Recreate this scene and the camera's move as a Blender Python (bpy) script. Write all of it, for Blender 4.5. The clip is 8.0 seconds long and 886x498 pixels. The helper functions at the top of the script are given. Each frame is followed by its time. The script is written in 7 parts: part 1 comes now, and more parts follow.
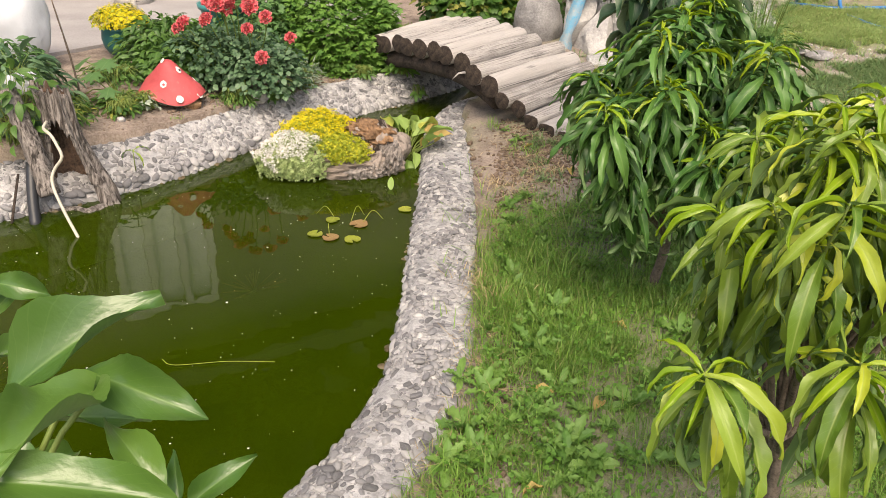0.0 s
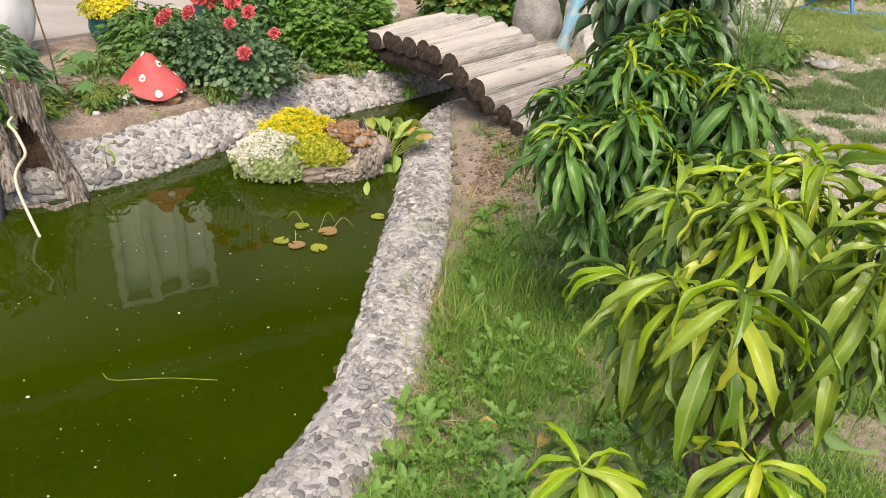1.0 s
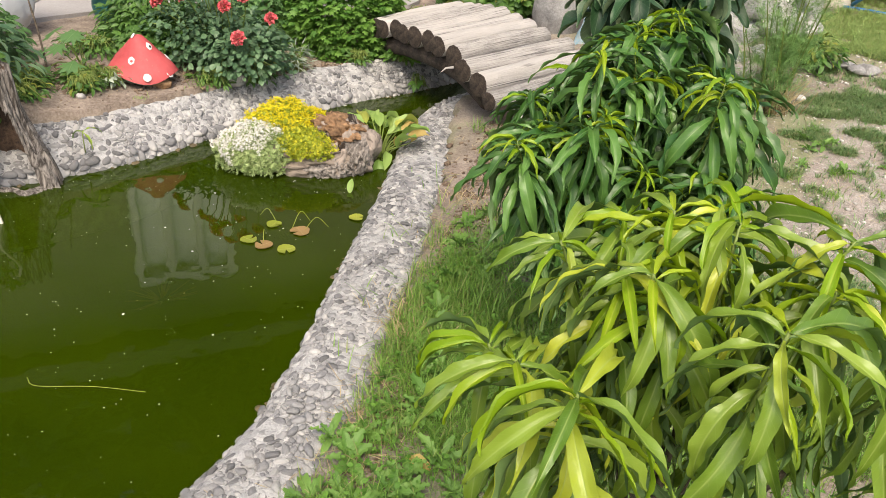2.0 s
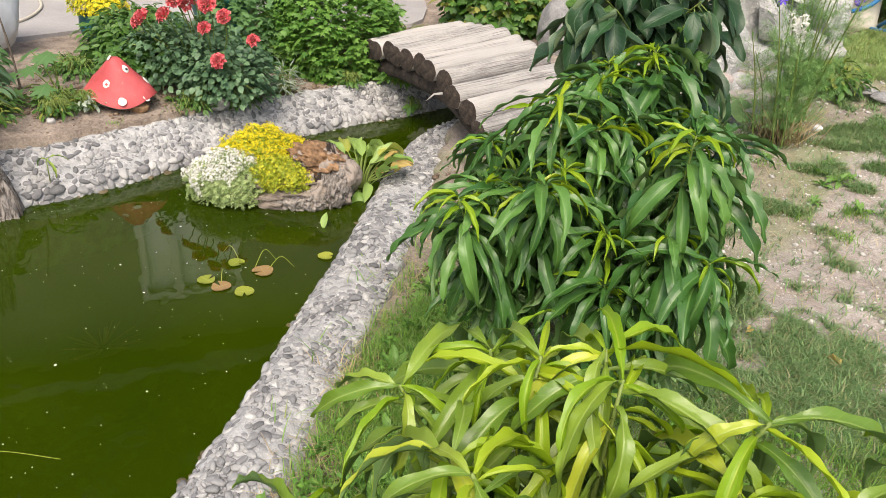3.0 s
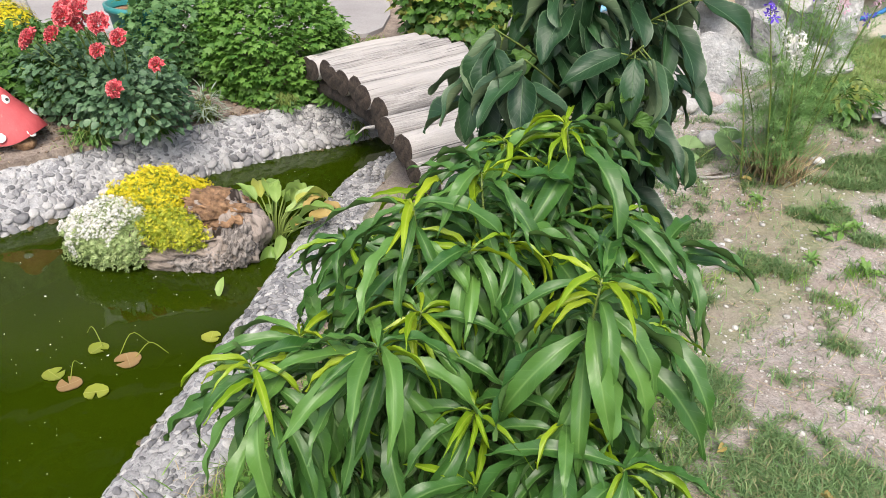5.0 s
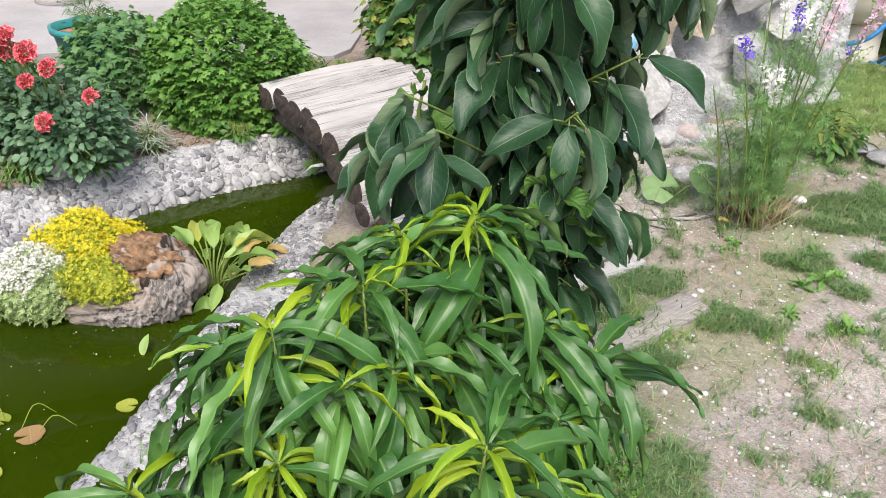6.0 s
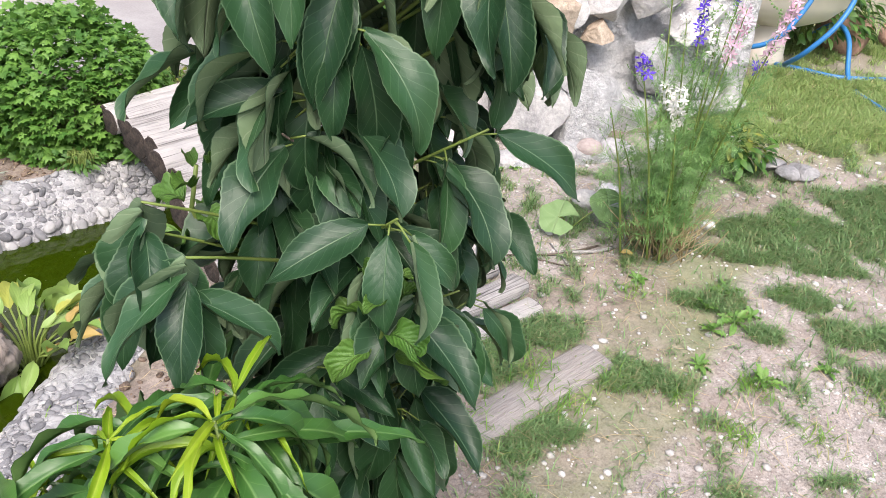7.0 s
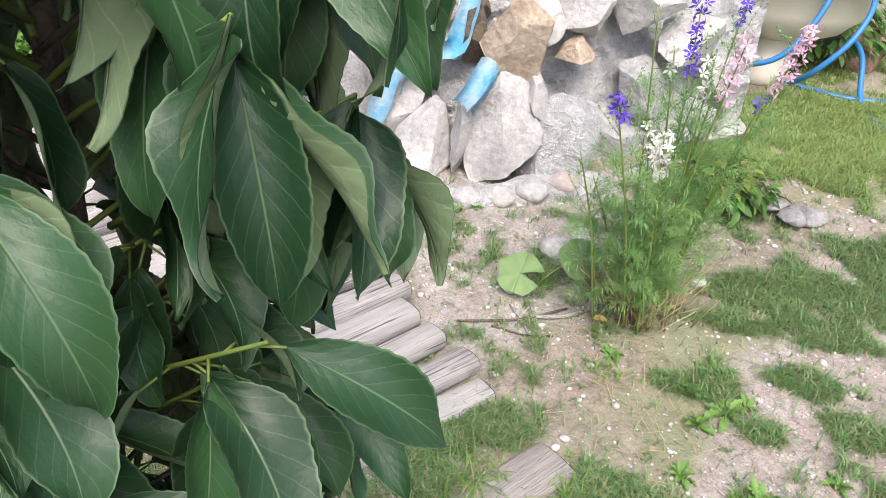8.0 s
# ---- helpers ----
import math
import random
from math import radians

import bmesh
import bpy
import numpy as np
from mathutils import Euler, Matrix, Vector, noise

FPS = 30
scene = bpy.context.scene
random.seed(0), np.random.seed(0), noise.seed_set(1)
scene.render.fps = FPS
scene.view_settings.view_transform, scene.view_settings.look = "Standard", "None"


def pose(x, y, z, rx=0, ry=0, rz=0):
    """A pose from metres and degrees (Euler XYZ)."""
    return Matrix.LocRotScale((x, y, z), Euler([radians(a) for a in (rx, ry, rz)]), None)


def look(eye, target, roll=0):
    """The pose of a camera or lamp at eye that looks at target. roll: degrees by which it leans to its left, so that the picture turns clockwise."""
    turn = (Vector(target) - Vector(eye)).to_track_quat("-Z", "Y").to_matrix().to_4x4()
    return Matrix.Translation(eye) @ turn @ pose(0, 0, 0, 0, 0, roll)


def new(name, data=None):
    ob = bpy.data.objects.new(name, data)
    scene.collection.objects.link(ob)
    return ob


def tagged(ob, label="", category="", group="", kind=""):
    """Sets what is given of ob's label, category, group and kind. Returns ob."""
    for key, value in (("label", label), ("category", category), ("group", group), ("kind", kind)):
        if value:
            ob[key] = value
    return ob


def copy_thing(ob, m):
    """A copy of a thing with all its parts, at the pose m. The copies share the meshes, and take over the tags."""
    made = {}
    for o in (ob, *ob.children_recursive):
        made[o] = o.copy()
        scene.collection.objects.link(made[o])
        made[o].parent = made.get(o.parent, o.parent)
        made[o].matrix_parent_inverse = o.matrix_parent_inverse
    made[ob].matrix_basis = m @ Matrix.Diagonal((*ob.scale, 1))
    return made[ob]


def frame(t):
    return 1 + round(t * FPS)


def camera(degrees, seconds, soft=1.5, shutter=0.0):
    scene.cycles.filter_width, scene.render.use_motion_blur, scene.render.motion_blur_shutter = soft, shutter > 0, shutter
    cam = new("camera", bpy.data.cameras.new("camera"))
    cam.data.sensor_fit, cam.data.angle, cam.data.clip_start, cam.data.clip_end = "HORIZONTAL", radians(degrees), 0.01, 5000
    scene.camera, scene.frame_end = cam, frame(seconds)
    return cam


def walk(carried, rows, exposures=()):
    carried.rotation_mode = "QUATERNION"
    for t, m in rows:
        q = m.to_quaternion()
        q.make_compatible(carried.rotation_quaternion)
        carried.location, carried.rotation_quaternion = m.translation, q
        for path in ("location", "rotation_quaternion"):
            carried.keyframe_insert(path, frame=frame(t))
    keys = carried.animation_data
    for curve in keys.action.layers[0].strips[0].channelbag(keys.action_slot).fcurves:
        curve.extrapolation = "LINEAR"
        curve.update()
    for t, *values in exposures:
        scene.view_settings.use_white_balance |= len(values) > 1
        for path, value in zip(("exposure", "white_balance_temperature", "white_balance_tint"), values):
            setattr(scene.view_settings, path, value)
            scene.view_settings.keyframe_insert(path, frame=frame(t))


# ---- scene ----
cam = camera(59.4, 8.0, soft=0.6)
PATH = [
    (0, (0.667, 0.231, 1.338), (0.293, 1.988, 0.459), 1.3),
    (0.5, (0.708, 0.301, 1.37), (0.346, 2.054, 0.477), 1.2),
    (1, (0.817, 0.397, 1.395), (0.407, 2.129, 0.483), 2.6),
    (1.2, (0.883, 0.423, 1.414), (0.442, 2.139, 0.485), 3.1),
    (2.3, (1.033, 0.772, 1.381), (0.5, 2.45, 0.431), 3.6),
    (2.5, (1.059, 0.827, 1.396), (0.509, 2.498, 0.444), 3.5),
    (3, (1.116, 0.97, 1.405), (0.529, 2.642, 0.476), 3.5),
    (3.5, (1.19, 1.151, 1.399), (0.517, 2.793, 0.475), 4.2),
    (4, (1.221, 1.277, 1.402), (0.529, 2.908, 0.473), 4.8),
    (4.5, (1.199, 1.463, 1.404), (0.54, 3.098, 0.459), 3.7),
    (4.7, (1.19, 1.548, 1.408), (0.553, 3.185, 0.452), 3.2),
    (5.8, (1.217, 1.841, 1.455), (0.659, 3.518, 0.519), 3.5),
    (6, (1.237, 1.935, 1.46), (0.639, 3.597, 0.523), 3.4),
    (6.5, (1.258, 2.132, 1.472), (0.714, 3.811, 0.53), 3.9),
    (7, (1.256, 2.393, 1.479), (0.848, 4.099, 0.52), 4.4),
    (7.5, (1.265, 2.64, 1.492), (0.918, 4.347, 0.509), 4.2),
    (8, (1.291, 2.911, 1.472), (0.894, 4.607, 0.49), 5.4),
]
walk(cam, [(t, look(eye, target, roll)) for t, eye, target, roll in PATH], [(0, 0.72, 7400, 12), (2.5, 0.76, 6950, 8), (4.5, 0.78, 6550, 9), (6, 0.85, 6250, 9), (7, 0.98, 6250, 13), (8, 0.95, 6300, 13)])

# ---------------------------------------------------------------- light
SUN_EL, SUN_AZ = 56.0, 163.0
world = bpy.data.worlds.new("world")
scene.world = world
world.use_nodes = True
wt = world.node_tree
sky = wt.nodes.new("ShaderNodeTexSky")
sky.sky_type = "NISHITA"
sky.sun_disc = False
sky.sun_elevation, sky.sun_rotation = radians(SUN_EL), radians(SUN_AZ)
sky.dust_density, sky.air_density, sky.ozone_density = 4.0, 1.0, 0.6
wt.nodes["Background"].inputs[1].default_value = 0.16
wt.links.new(sky.outputs[0], wt.nodes["Background"].inputs[0])
sun_data = bpy.data.lights.new("sun", "SUN")
sun_data.energy, sun_data.angle, sun_data.color = 1.75, radians(35), (1.0, 0.94, 0.84)
sun = new("sun", sun_data)
sun_from = Vector((math.sin(radians(SUN_AZ)) * math.cos(radians(SUN_EL)), math.cos(radians(SUN_AZ)) * math.cos(radians(SUN_EL)), math.sin(radians(SUN_EL))))
sun.matrix_world = look(sun_from * 30, (0, 0, 0))

# ---------------------------------------------------------------- materials


class Nodes:
    """A short way to write node materials."""

    def __init__(self, name):
        self.mat = bpy.data.materials.new(name)
        self.mat.use_nodes = True
        self.t = self.mat.node_tree
        self.bsdf = self.t.nodes["Principled BSDF"]
        self.out = self.t.nodes["Material Output"]

    def add(self, kind, **values):
        n = self.t.nodes.new("ShaderNode" + kind)
        for key, value in values.items():
            if key in n.inputs:
                n.inputs[key].default_value = value
        return n

    def link(self, a, b):
        self.t.links.new(a, b)

    def coords(self, where="Object"):
        return self.add("TexCoord").outputs[where]

    def noise(self, vec, scale, detail=4.0, rough=0.55, distort=0.0):
        n = self.add("TexNoise", Scale=scale, Detail=detail, Roughness=rough, Distortion=distort)
        self.link(vec, n.inputs["Vector"])
        return n.outputs["Fac"]

    def voronoi(self, vec, scale, out="Distance"):
        n = self.add("TexVoronoi", Scale=scale)
        self.link(vec, n.inputs["Vector"])
        return n.outputs[out]

    def ramp(self, fac, *stops):
        n = self.add("ValToRGB")
        e = n.color_ramp.elements
        while len(e) < len(stops):
            e.new(0.5)
        for k, (p, c) in zip(e, stops):
            k.position, k.color = p, (*c, 1) if len(c) == 3 else c
        self.link(fac, n.inputs[0])
        return n.outputs[0]

    def mix(self, fac, a, b, mode="MIX"):
        n = self.t.nodes.new("ShaderNodeMix")
        n.data_type, n.blend_type = "RGBA", mode
        for i, v in ((0, fac), (6, a), (7, b)):
            if isinstance(v, (int, float)):
                n.inputs[i].default_value = v
            elif isinstance(v, tuple):
                n.inputs[i].default_value = (*v, 1)
            else:
                self.link(v, n.inputs[i])
        return n.outputs[2]

    def math(self, op, a, b=0.0, c=0.0):
        n = self.t.nodes.new("ShaderNodeMath")
        n.operation = op
        for i, v in enumerate((a, b, c)):
            if isinstance(v, (int, float)):
                n.inputs[i].default_value = v
            else:
                self.link(v, n.inputs[i])
        return n.outputs[0]

    def bump(self, height, strength, distance):
        n = self.add("Bump", Strength=strength, Distance=distance)
        self.link(height, n.inputs["Height"])
        self.link(n.outputs[0], self.bsdf.inputs["Normal"])
        return n.outputs[0]

    def random(self, source="object"):
        return self.add("ObjectInfo").outputs["Random"] if source == "object" else self.add("NewGeometry").outputs["Random Per Island"]

    def finish(self, color=None, rough=None, **values):
        if color is not None:
            if isinstance(color, tuple):
                self.bsdf.inputs["Base Color"].default_value = (*color, 1)
            else:
                self.link(color, self.bsdf.inputs["Base Color"])
        if rough is not None:
            if isinstance(rough, float):
                self.bsdf.inputs["Roughness"].default_value = rough
            else:
                self.link(rough, self.bsdf.inputs["Roughness"])
        for key, v in values.items():
            self.bsdf.inputs[key.replace("_", " ")].default_value = v
        return self.mat


def rough_stuff(name, dark, light, scale=8.0, fine=60.0, rough=0.9, bump=0.5, depth=0.01, where="Object"):
    """Earthy matter: two scales of colour and relief."""
    m = Nodes(name)
    co = m.coords(where)
    a, b = m.noise(co, scale, 5), m.noise(co, fine, 6, 0.7)
    col = m.ramp(m.math("ADD", m.math("MULTIPLY", a, 0.55), m.math("MULTIPLY", b, 0.45)), (0.36, dark), (0.62, light))
    m.bump(m.math("ADD", a, m.math("MULTIPLY", b, 0.6)), bump, depth)
    return m.finish(col, rough)


def leaf_stuff(name, dark, light, vein=None, rough=0.45, source="island", glow=0.3, veins=9.0, relief=0.4, yellow=None, rim=0.0, lines=0.12, slim=0.5, gloss=0.5, pucker=0.05, rib_wide=0.028, rake=0.75):
    """A leaf: midrib and side veins along its own uv, a hue of its own, light through the blade."""
    m = Nodes(name)
    uv = m.add("SeparateXYZ")
    m.link(m.coords("UV"), uv.inputs[0])
    u, v = uv.outputs[0], uv.outputs[1]
    across = m.math("ABSOLUTE", m.math("SUBTRACT", u, 0.5))
    rnd = m.random(source)
    flat = m.add("Mapping", Scale=(slim, 1.0, 1.0))
    m.link(m.coords("UV"), flat.inputs["Vector"])
    blot = m.noise(flat.outputs[0], 4.0, 3)
    col = m.mix(m.math("ADD", m.math("MULTIPLY", rnd, 0.78), m.math("MULTIPLY", blot, 0.22)), dark, light)
    if yellow:
        col = m.mix(m.ramp(m.math("FRACT", m.math("MULTIPLY", rnd, 7.31)), (0.72, (0, 0, 0)), (0.97, (1, 1, 1))), col, yellow)
    side = m.math("SINE", m.math("MULTIPLY", m.math("SUBTRACT", v, m.math("MULTIPLY", m.math("POWER", across, 0.8), rake)), veins * 6.283))
    rib = m.ramp(across, (0.0, (1, 1, 1)), (rib_wide, (0, 0, 0)))
    if vein:
        thin = m.ramp(side, (0.955, (0, 0, 0)), (1.0, (lines, lines, lines)))
        col = m.mix(m.math("MAXIMUM", m.math("MULTIPLY", rib, 0.6), thin), col, vein)
    if rim:
        col = m.mix(m.ramp(across, (0.465, (0, 0, 0)), (0.49, (rim, rim, rim))), col, vein)
    m.bump(m.math("ADD", m.math("MULTIPLY", side, -pucker), m.math("ADD", m.math("MULTIPLY", rib, -0.8), m.math("MULTIPLY", m.noise(flat.outputs[0], 16.0, 4), 0.55))), relief, 0.004)
    m.finish(col, rough, Specular_IOR_Level=gloss)
    through_leaf = m.add("BsdfTranslucent")
    m.link(m.mix(0.5, col, light), through_leaf.inputs[0])
    both = m.add("MixShader", Fac=glow)
    m.link(m.bsdf.outputs[0], both.inputs[1])
    m.link(through_leaf.outputs[0], both.inputs[2])
    m.link(both.outputs[0], m.out.inputs[0])
    return m.mat


def pebble_stuff(name, source):
    m = Nodes(name)
    rnd, co = m.random(source), m.coords()
    base = m.ramp(rnd, (0.0, (0.06, 0.065, 0.075)), (0.22, (0.135, 0.138, 0.155)), (0.55, (0.25, 0.25, 0.26)), (0.86, (0.38, 0.375, 0.375)), (1.0, (0.56, 0.55, 0.54)))
    speck, dust = m.noise(m.coords("Generated") if source == "object" else co, 140.0 if source == "island" else 6.0, 4, 0.7), m.noise(co, 22.0, 5, 0.65)
    col = m.mix(m.math("MULTIPLY", speck, 0.45), base, (0.30, 0.28, 0.26))
    col = m.mix(m.ramp(dust, (0.45, (0, 0, 0)), (0.75, (0.55, 0.55, 0.55))), col, (0.42, 0.415, 0.41))
    m.bump(m.math("ADD", speck, dust), 0.7, 0.006)
    return m.finish(col, 0.85)


def ground_stuff():
    m = Nodes("soil and turf")
    co = m.coords()
    xyz = m.add("SeparateXYZ")
    m.link(co, xyz.inputs[0])
    big, mid, fine = m.noise(co, 1.6, 5, 0.6), m.noise(co, 9.0, 5, 0.65), m.noise(co, 70.0, 6, 0.7)
    grit = m.voronoi(co, 95.0)
    dusty = m.ramp(m.math("ADD", m.math("MULTIPLY", mid, 0.5), m.math("MULTIPLY", fine, 0.5)), (0.33, (0.19, 0.16, 0.142)), (0.50, (0.34, 0.30, 0.275)), (0.68, (0.49, 0.445, 0.415)))
    fleck = m.voronoi(co, 260.0, "Color")
    dusty = m.mix(m.ramp(fleck, (0.25, (0.4, 0.4, 0.4)), (0.36, (0, 0, 0)), (0.82, (0, 0, 0)), (0.95, (0.5, 0.5, 0.5))), dusty, m.ramp(fleck, (0.4, (0.10, 0.08, 0.065)), (0.7, (0.58, 0.54, 0.49))))
    dusty = m.mix(m.ramp(grit, (0.0, (0.7, 0.7, 0.7)), (0.16, (0, 0, 0))), dusty, (0.46, 0.44, 0.42))
    dusty = m.mix(m.ramp(m.noise(co, 3.4, 5, 0.7), (0.46, (0, 0, 0)), (0.66, (0.55, 0.55, 0.55))), dusty, m.mix(fine, (0.12, 0.085, 0.066), (0.36, 0.275, 0.225)))
    humus = m.ramp(m.math("ADD", m.math("MULTIPLY", mid, 0.5), m.math("MULTIPLY", fine, 0.5)), (0.35, (0.10, 0.075, 0.048)), (0.65, (0.26, 0.20, 0.135)))
    turf = m.mix(m.ramp(big, (0.42, (0, 0, 0)), (0.6, (1, 1, 1))), m.mix(0.35, humus, dusty), (0.18, 0.20, 0.09))
    kind = m.add("VertexColor")
    kind.layer_name = "cover"
    parts = m.add("SeparateColor")
    m.link(kind.outputs[0], parts.inputs[0])
    edge = m.ramp(m.math("ADD", parts.outputs[0], m.math("MULTIPLY", m.math("SUBTRACT", mid, 0.5), 0.9)), (0.36, (0, 0, 0)), (0.66, (0.75, 0.75, 0.75)))
    col = m.mix(edge, dusty, turf)
    bed = m.ramp(m.math("ADD", m.math("MULTIPLY", mid, 0.5), m.math("MULTIPLY", fine, 0.5)), (0.37, (0.12, 0.088, 0.070)), (0.63, (0.36, 0.295, 0.245)))
    col = m.mix(parts.outputs[1], col, bed)
    col = m.mix(parts.outputs[2], col, (0.10, 0.095, 0.035))
    m.bump(m.math("ADD", m.math("ADD", mid, m.math("MULTIPLY", fine, 0.6)), m.math("MULTIPLY", grit, -0.3)), 0.6, 0.014)
    return m.finish(col, 0.95)


def water_stuff():
    m = Nodes("green pond water")
    co = m.coords()
    cloud = m.noise(co, 1.3, 4)
    murk = m.ramp(cloud, (0.35, (0.019, 0.034, 0.0008)), (0.65, (0.029, 0.048, 0.001)))
    body = m.add("BsdfDiffuse")
    m.link(murk, body.inputs[0])
    clear = m.add("BsdfTransparent", Color=(0.55, 0.75, 0.15, 1))
    deep = m.add("MixShader", Fac=0.80)
    m.link(clear.outputs[0], deep.inputs[1])
    m.link(body.outputs[0], deep.inputs[2])
    skin = m.add("BsdfGlossy", Roughness=0.015)
    ripple = m.add("Bump", Strength=0.06, Distance=0.02)
    m.link(m.noise(co, 5.0, 2), ripple.inputs["Height"])
    m.link(ripple.outputs[0], skin.inputs["Normal"])
    fres = m.add("Fresnel", IOR=1.33)
    m.link(ripple.outputs[0], fres.inputs["Normal"])
    top = m.add("MixShader")
    m.link(fres.outputs[0], top.inputs[0])
    m.link(deep.outputs[0], top.inputs[1])
    m.link(skin.outputs[0], top.inputs[2])
    m.link(top.outputs[0], m.out.inputs[0])
    return m.mat


def wood_stuff(name, dark, light, grain=(4.0, 240.0, 240.0), rough=0.85, cracks=True):
    """Weathered wood, its grain along the thing's own x."""
    m = Nodes(name)
    mp = m.add("Mapping", Scale=grain)
    m.link(m.coords(), mp.inputs["Vector"])
    rnd = m.random("object")
    shift = m.add("CombineXYZ")
    m.link(m.math("MULTIPLY", rnd, 37.0), shift.inputs[0])
    m.link(shift.outputs[0], mp.inputs["Location"])
    fib, broad = m.noise(mp.outputs[0], 1.0, 6, 0.72, 0.6), m.noise(m.coords(), 9.0, 4)
    tone = m.math("ADD", m.math("ADD", m.math("MULTIPLY", fib, 0.68), m.math("MULTIPLY", broad, 0.12)), m.math("MULTIPLY", rnd, 0.20))
    col = m.ramp(tone, (0.34, dark), (0.48, light), (0.72, tuple(min(1, c * 1.25) for c in light)))
    if cracks:
        cr = m.ramp(m.noise(mp.outputs[0], 0.22, 3, 0.6, 0.8), (0.33, (1, 1, 1)), (0.40, (0, 0, 0)))
        col = m.mix(cr, col, tuple(c * 0.55 for c in dark))
    m.bump(fib, 1.0, 0.009)
    return m.finish(col, rough)


def plain_stuff(name, color, rough=0.5, var=0.25, scale=20.0, bump=0.15, **more):
    m = Nodes(name)
    co = m.coords()
    a, b = m.noise(co, scale, 5), m.noise(co, scale * 6, 4)
    col = m.mix(m.math("ADD", m.math("MULTIPLY", a, 0.7), m.math("MULTIPLY", b, 0.3)), tuple(c * (1 - var) for c in color), tuple(min(1, c * (1 + var)) for c in color))
    m.bump(m.math("ADD", a, b), bump, 0.004)
    return m.finish(col, rough, **more)


GROUND = ground_stuff()
WATER = water_stuff()
PEBBLE, PEBBLES = pebble_stuff("river pebble", "object"), pebble_stuff("river pebbles", "island")
CEMENT = rough_stuff("old cement mortar", (0.25, 0.247, 0.25), (0.56, 0.552, 0.552), 22, 150, 0.95, 1.0, 0.012)
MUDDY_STONE = rough_stuff("silted stone", (0.06, 0.045, 0.02), (0.17, 0.13, 0.07), 20, 90, 0.5, 0.6, 0.01)
CONCRETE = rough_stuff("yard concrete", (0.25, 0.235, 0.235), (0.36, 0.345, 0.345), 2.5, 80, 0.9, 0.15, 0.003)
LOG_TOP = wood_stuff("weathered log", (0.16, 0.145, 0.135), (0.47, 0.44, 0.415))
PLANK = wood_stuff("worn plank", (0.25, 0.22, 0.20), (0.40, 0.36, 0.33), cracks=False)
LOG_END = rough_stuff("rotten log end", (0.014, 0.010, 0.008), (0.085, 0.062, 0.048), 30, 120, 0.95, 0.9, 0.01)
DRIFT = wood_stuff("grey driftwood", (0.045, 0.032, 0.024), (0.25, 0.205, 0.17), (9.0, 70.0, 70.0))
DRIFT_UP = wood_stuff("grey upright driftwood", (0.040, 0.031, 0.026), (0.31, 0.275, 0.25), (70.0, 70.0, 7.0))
DRIFT_RED = rough_stuff("brown rotten driftwood", (0.07, 0.035, 0.018), (0.40, 0.24, 0.13), 14, 60, 0.95, 0.9, 0.02)
BARK = rough_stuff("sapling bark", (0.055, 0.04, 0.03), (0.17, 0.135, 0.105), 40, 160, 0.9, 0.6, 0.004)
TWIG = plain_stuff("green shoot", (0.16, 0.22, 0.045), 0.55)
PEACH_OLD = leaf_stuff("mature peach leaf", (0.020, 0.085, 0.014), (0.125, 0.265, 0.052), (0.20, 0.34, 0.10), 0.36, "object", 0.22, 13, 0.22, slim=0.16, rake=0.15, lines=0.16, gloss=0.5, pucker=0.035, rib_wide=0.075)
PEACH_BACK = leaf_stuff("peach leaf underside", (0.11, 0.22, 0.06), (0.22, 0.34, 0.12), (0.34, 0.44, 0.19), 0.5, "object", 0.3, 13, 0.35, slim=0.16, rake=0.15, pucker=0.03, rib_wide=0.09)
PEACH_LIGHT = leaf_stuff("light peach leaf", (0.085, 0.19, 0.018), (0.32, 0.44, 0.055), (0.42, 0.52, 0.15), 0.34, "object", 0.34, 13, 0.25, yellow=(0.52, 0.58, 0.05), slim=0.16, rake=0.15, lines=0.14, gloss=0.62, pucker=0.035, rib_wide=0.075)
PEACH_NEW = leaf_stuff("young peach leaf", (0.20, 0.37, 0.015), (0.44, 0.55, 0.03), (0.52, 0.60, 0.09), 0.36, "object", 0.42, 13, 0.3, slim=0.16, rake=0.15, pucker=0.03, rib_wide=0.09)
APPLE_TOP = leaf_stuff("apple leaf", (0.010, 0.036, 0.014), (0.034, 0.094, 0.032), (0.17, 0.26, 0.14), 0.44, "object", 0.12, 9, 0.34, rim=0.5, rake=0.45, lines=0.17, gloss=0.42, pucker=0.05, rib_wide=0.022)
APPLE_BACK = leaf_stuff("felted apple leaf underside", (0.15, 0.23, 0.12), (0.23, 0.31, 0.16), (0.36, 0.42, 0.27), 0.75, "object", 0.25, 7, 0.6, rake=0.45, lines=0.5, pucker=0.05, rib_wide=0.04)
APPLE_NEW = leaf_stuff("young apple leaf", (0.075, 0.19, 0.028), (0.16, 0.30, 0.055), (0.24, 0.36, 0.11), 0.42, "object", 0.35, 8, 1.0, pucker=0.12, rim=0.4)

# ---------------------------------------------------------------- mesh helpers


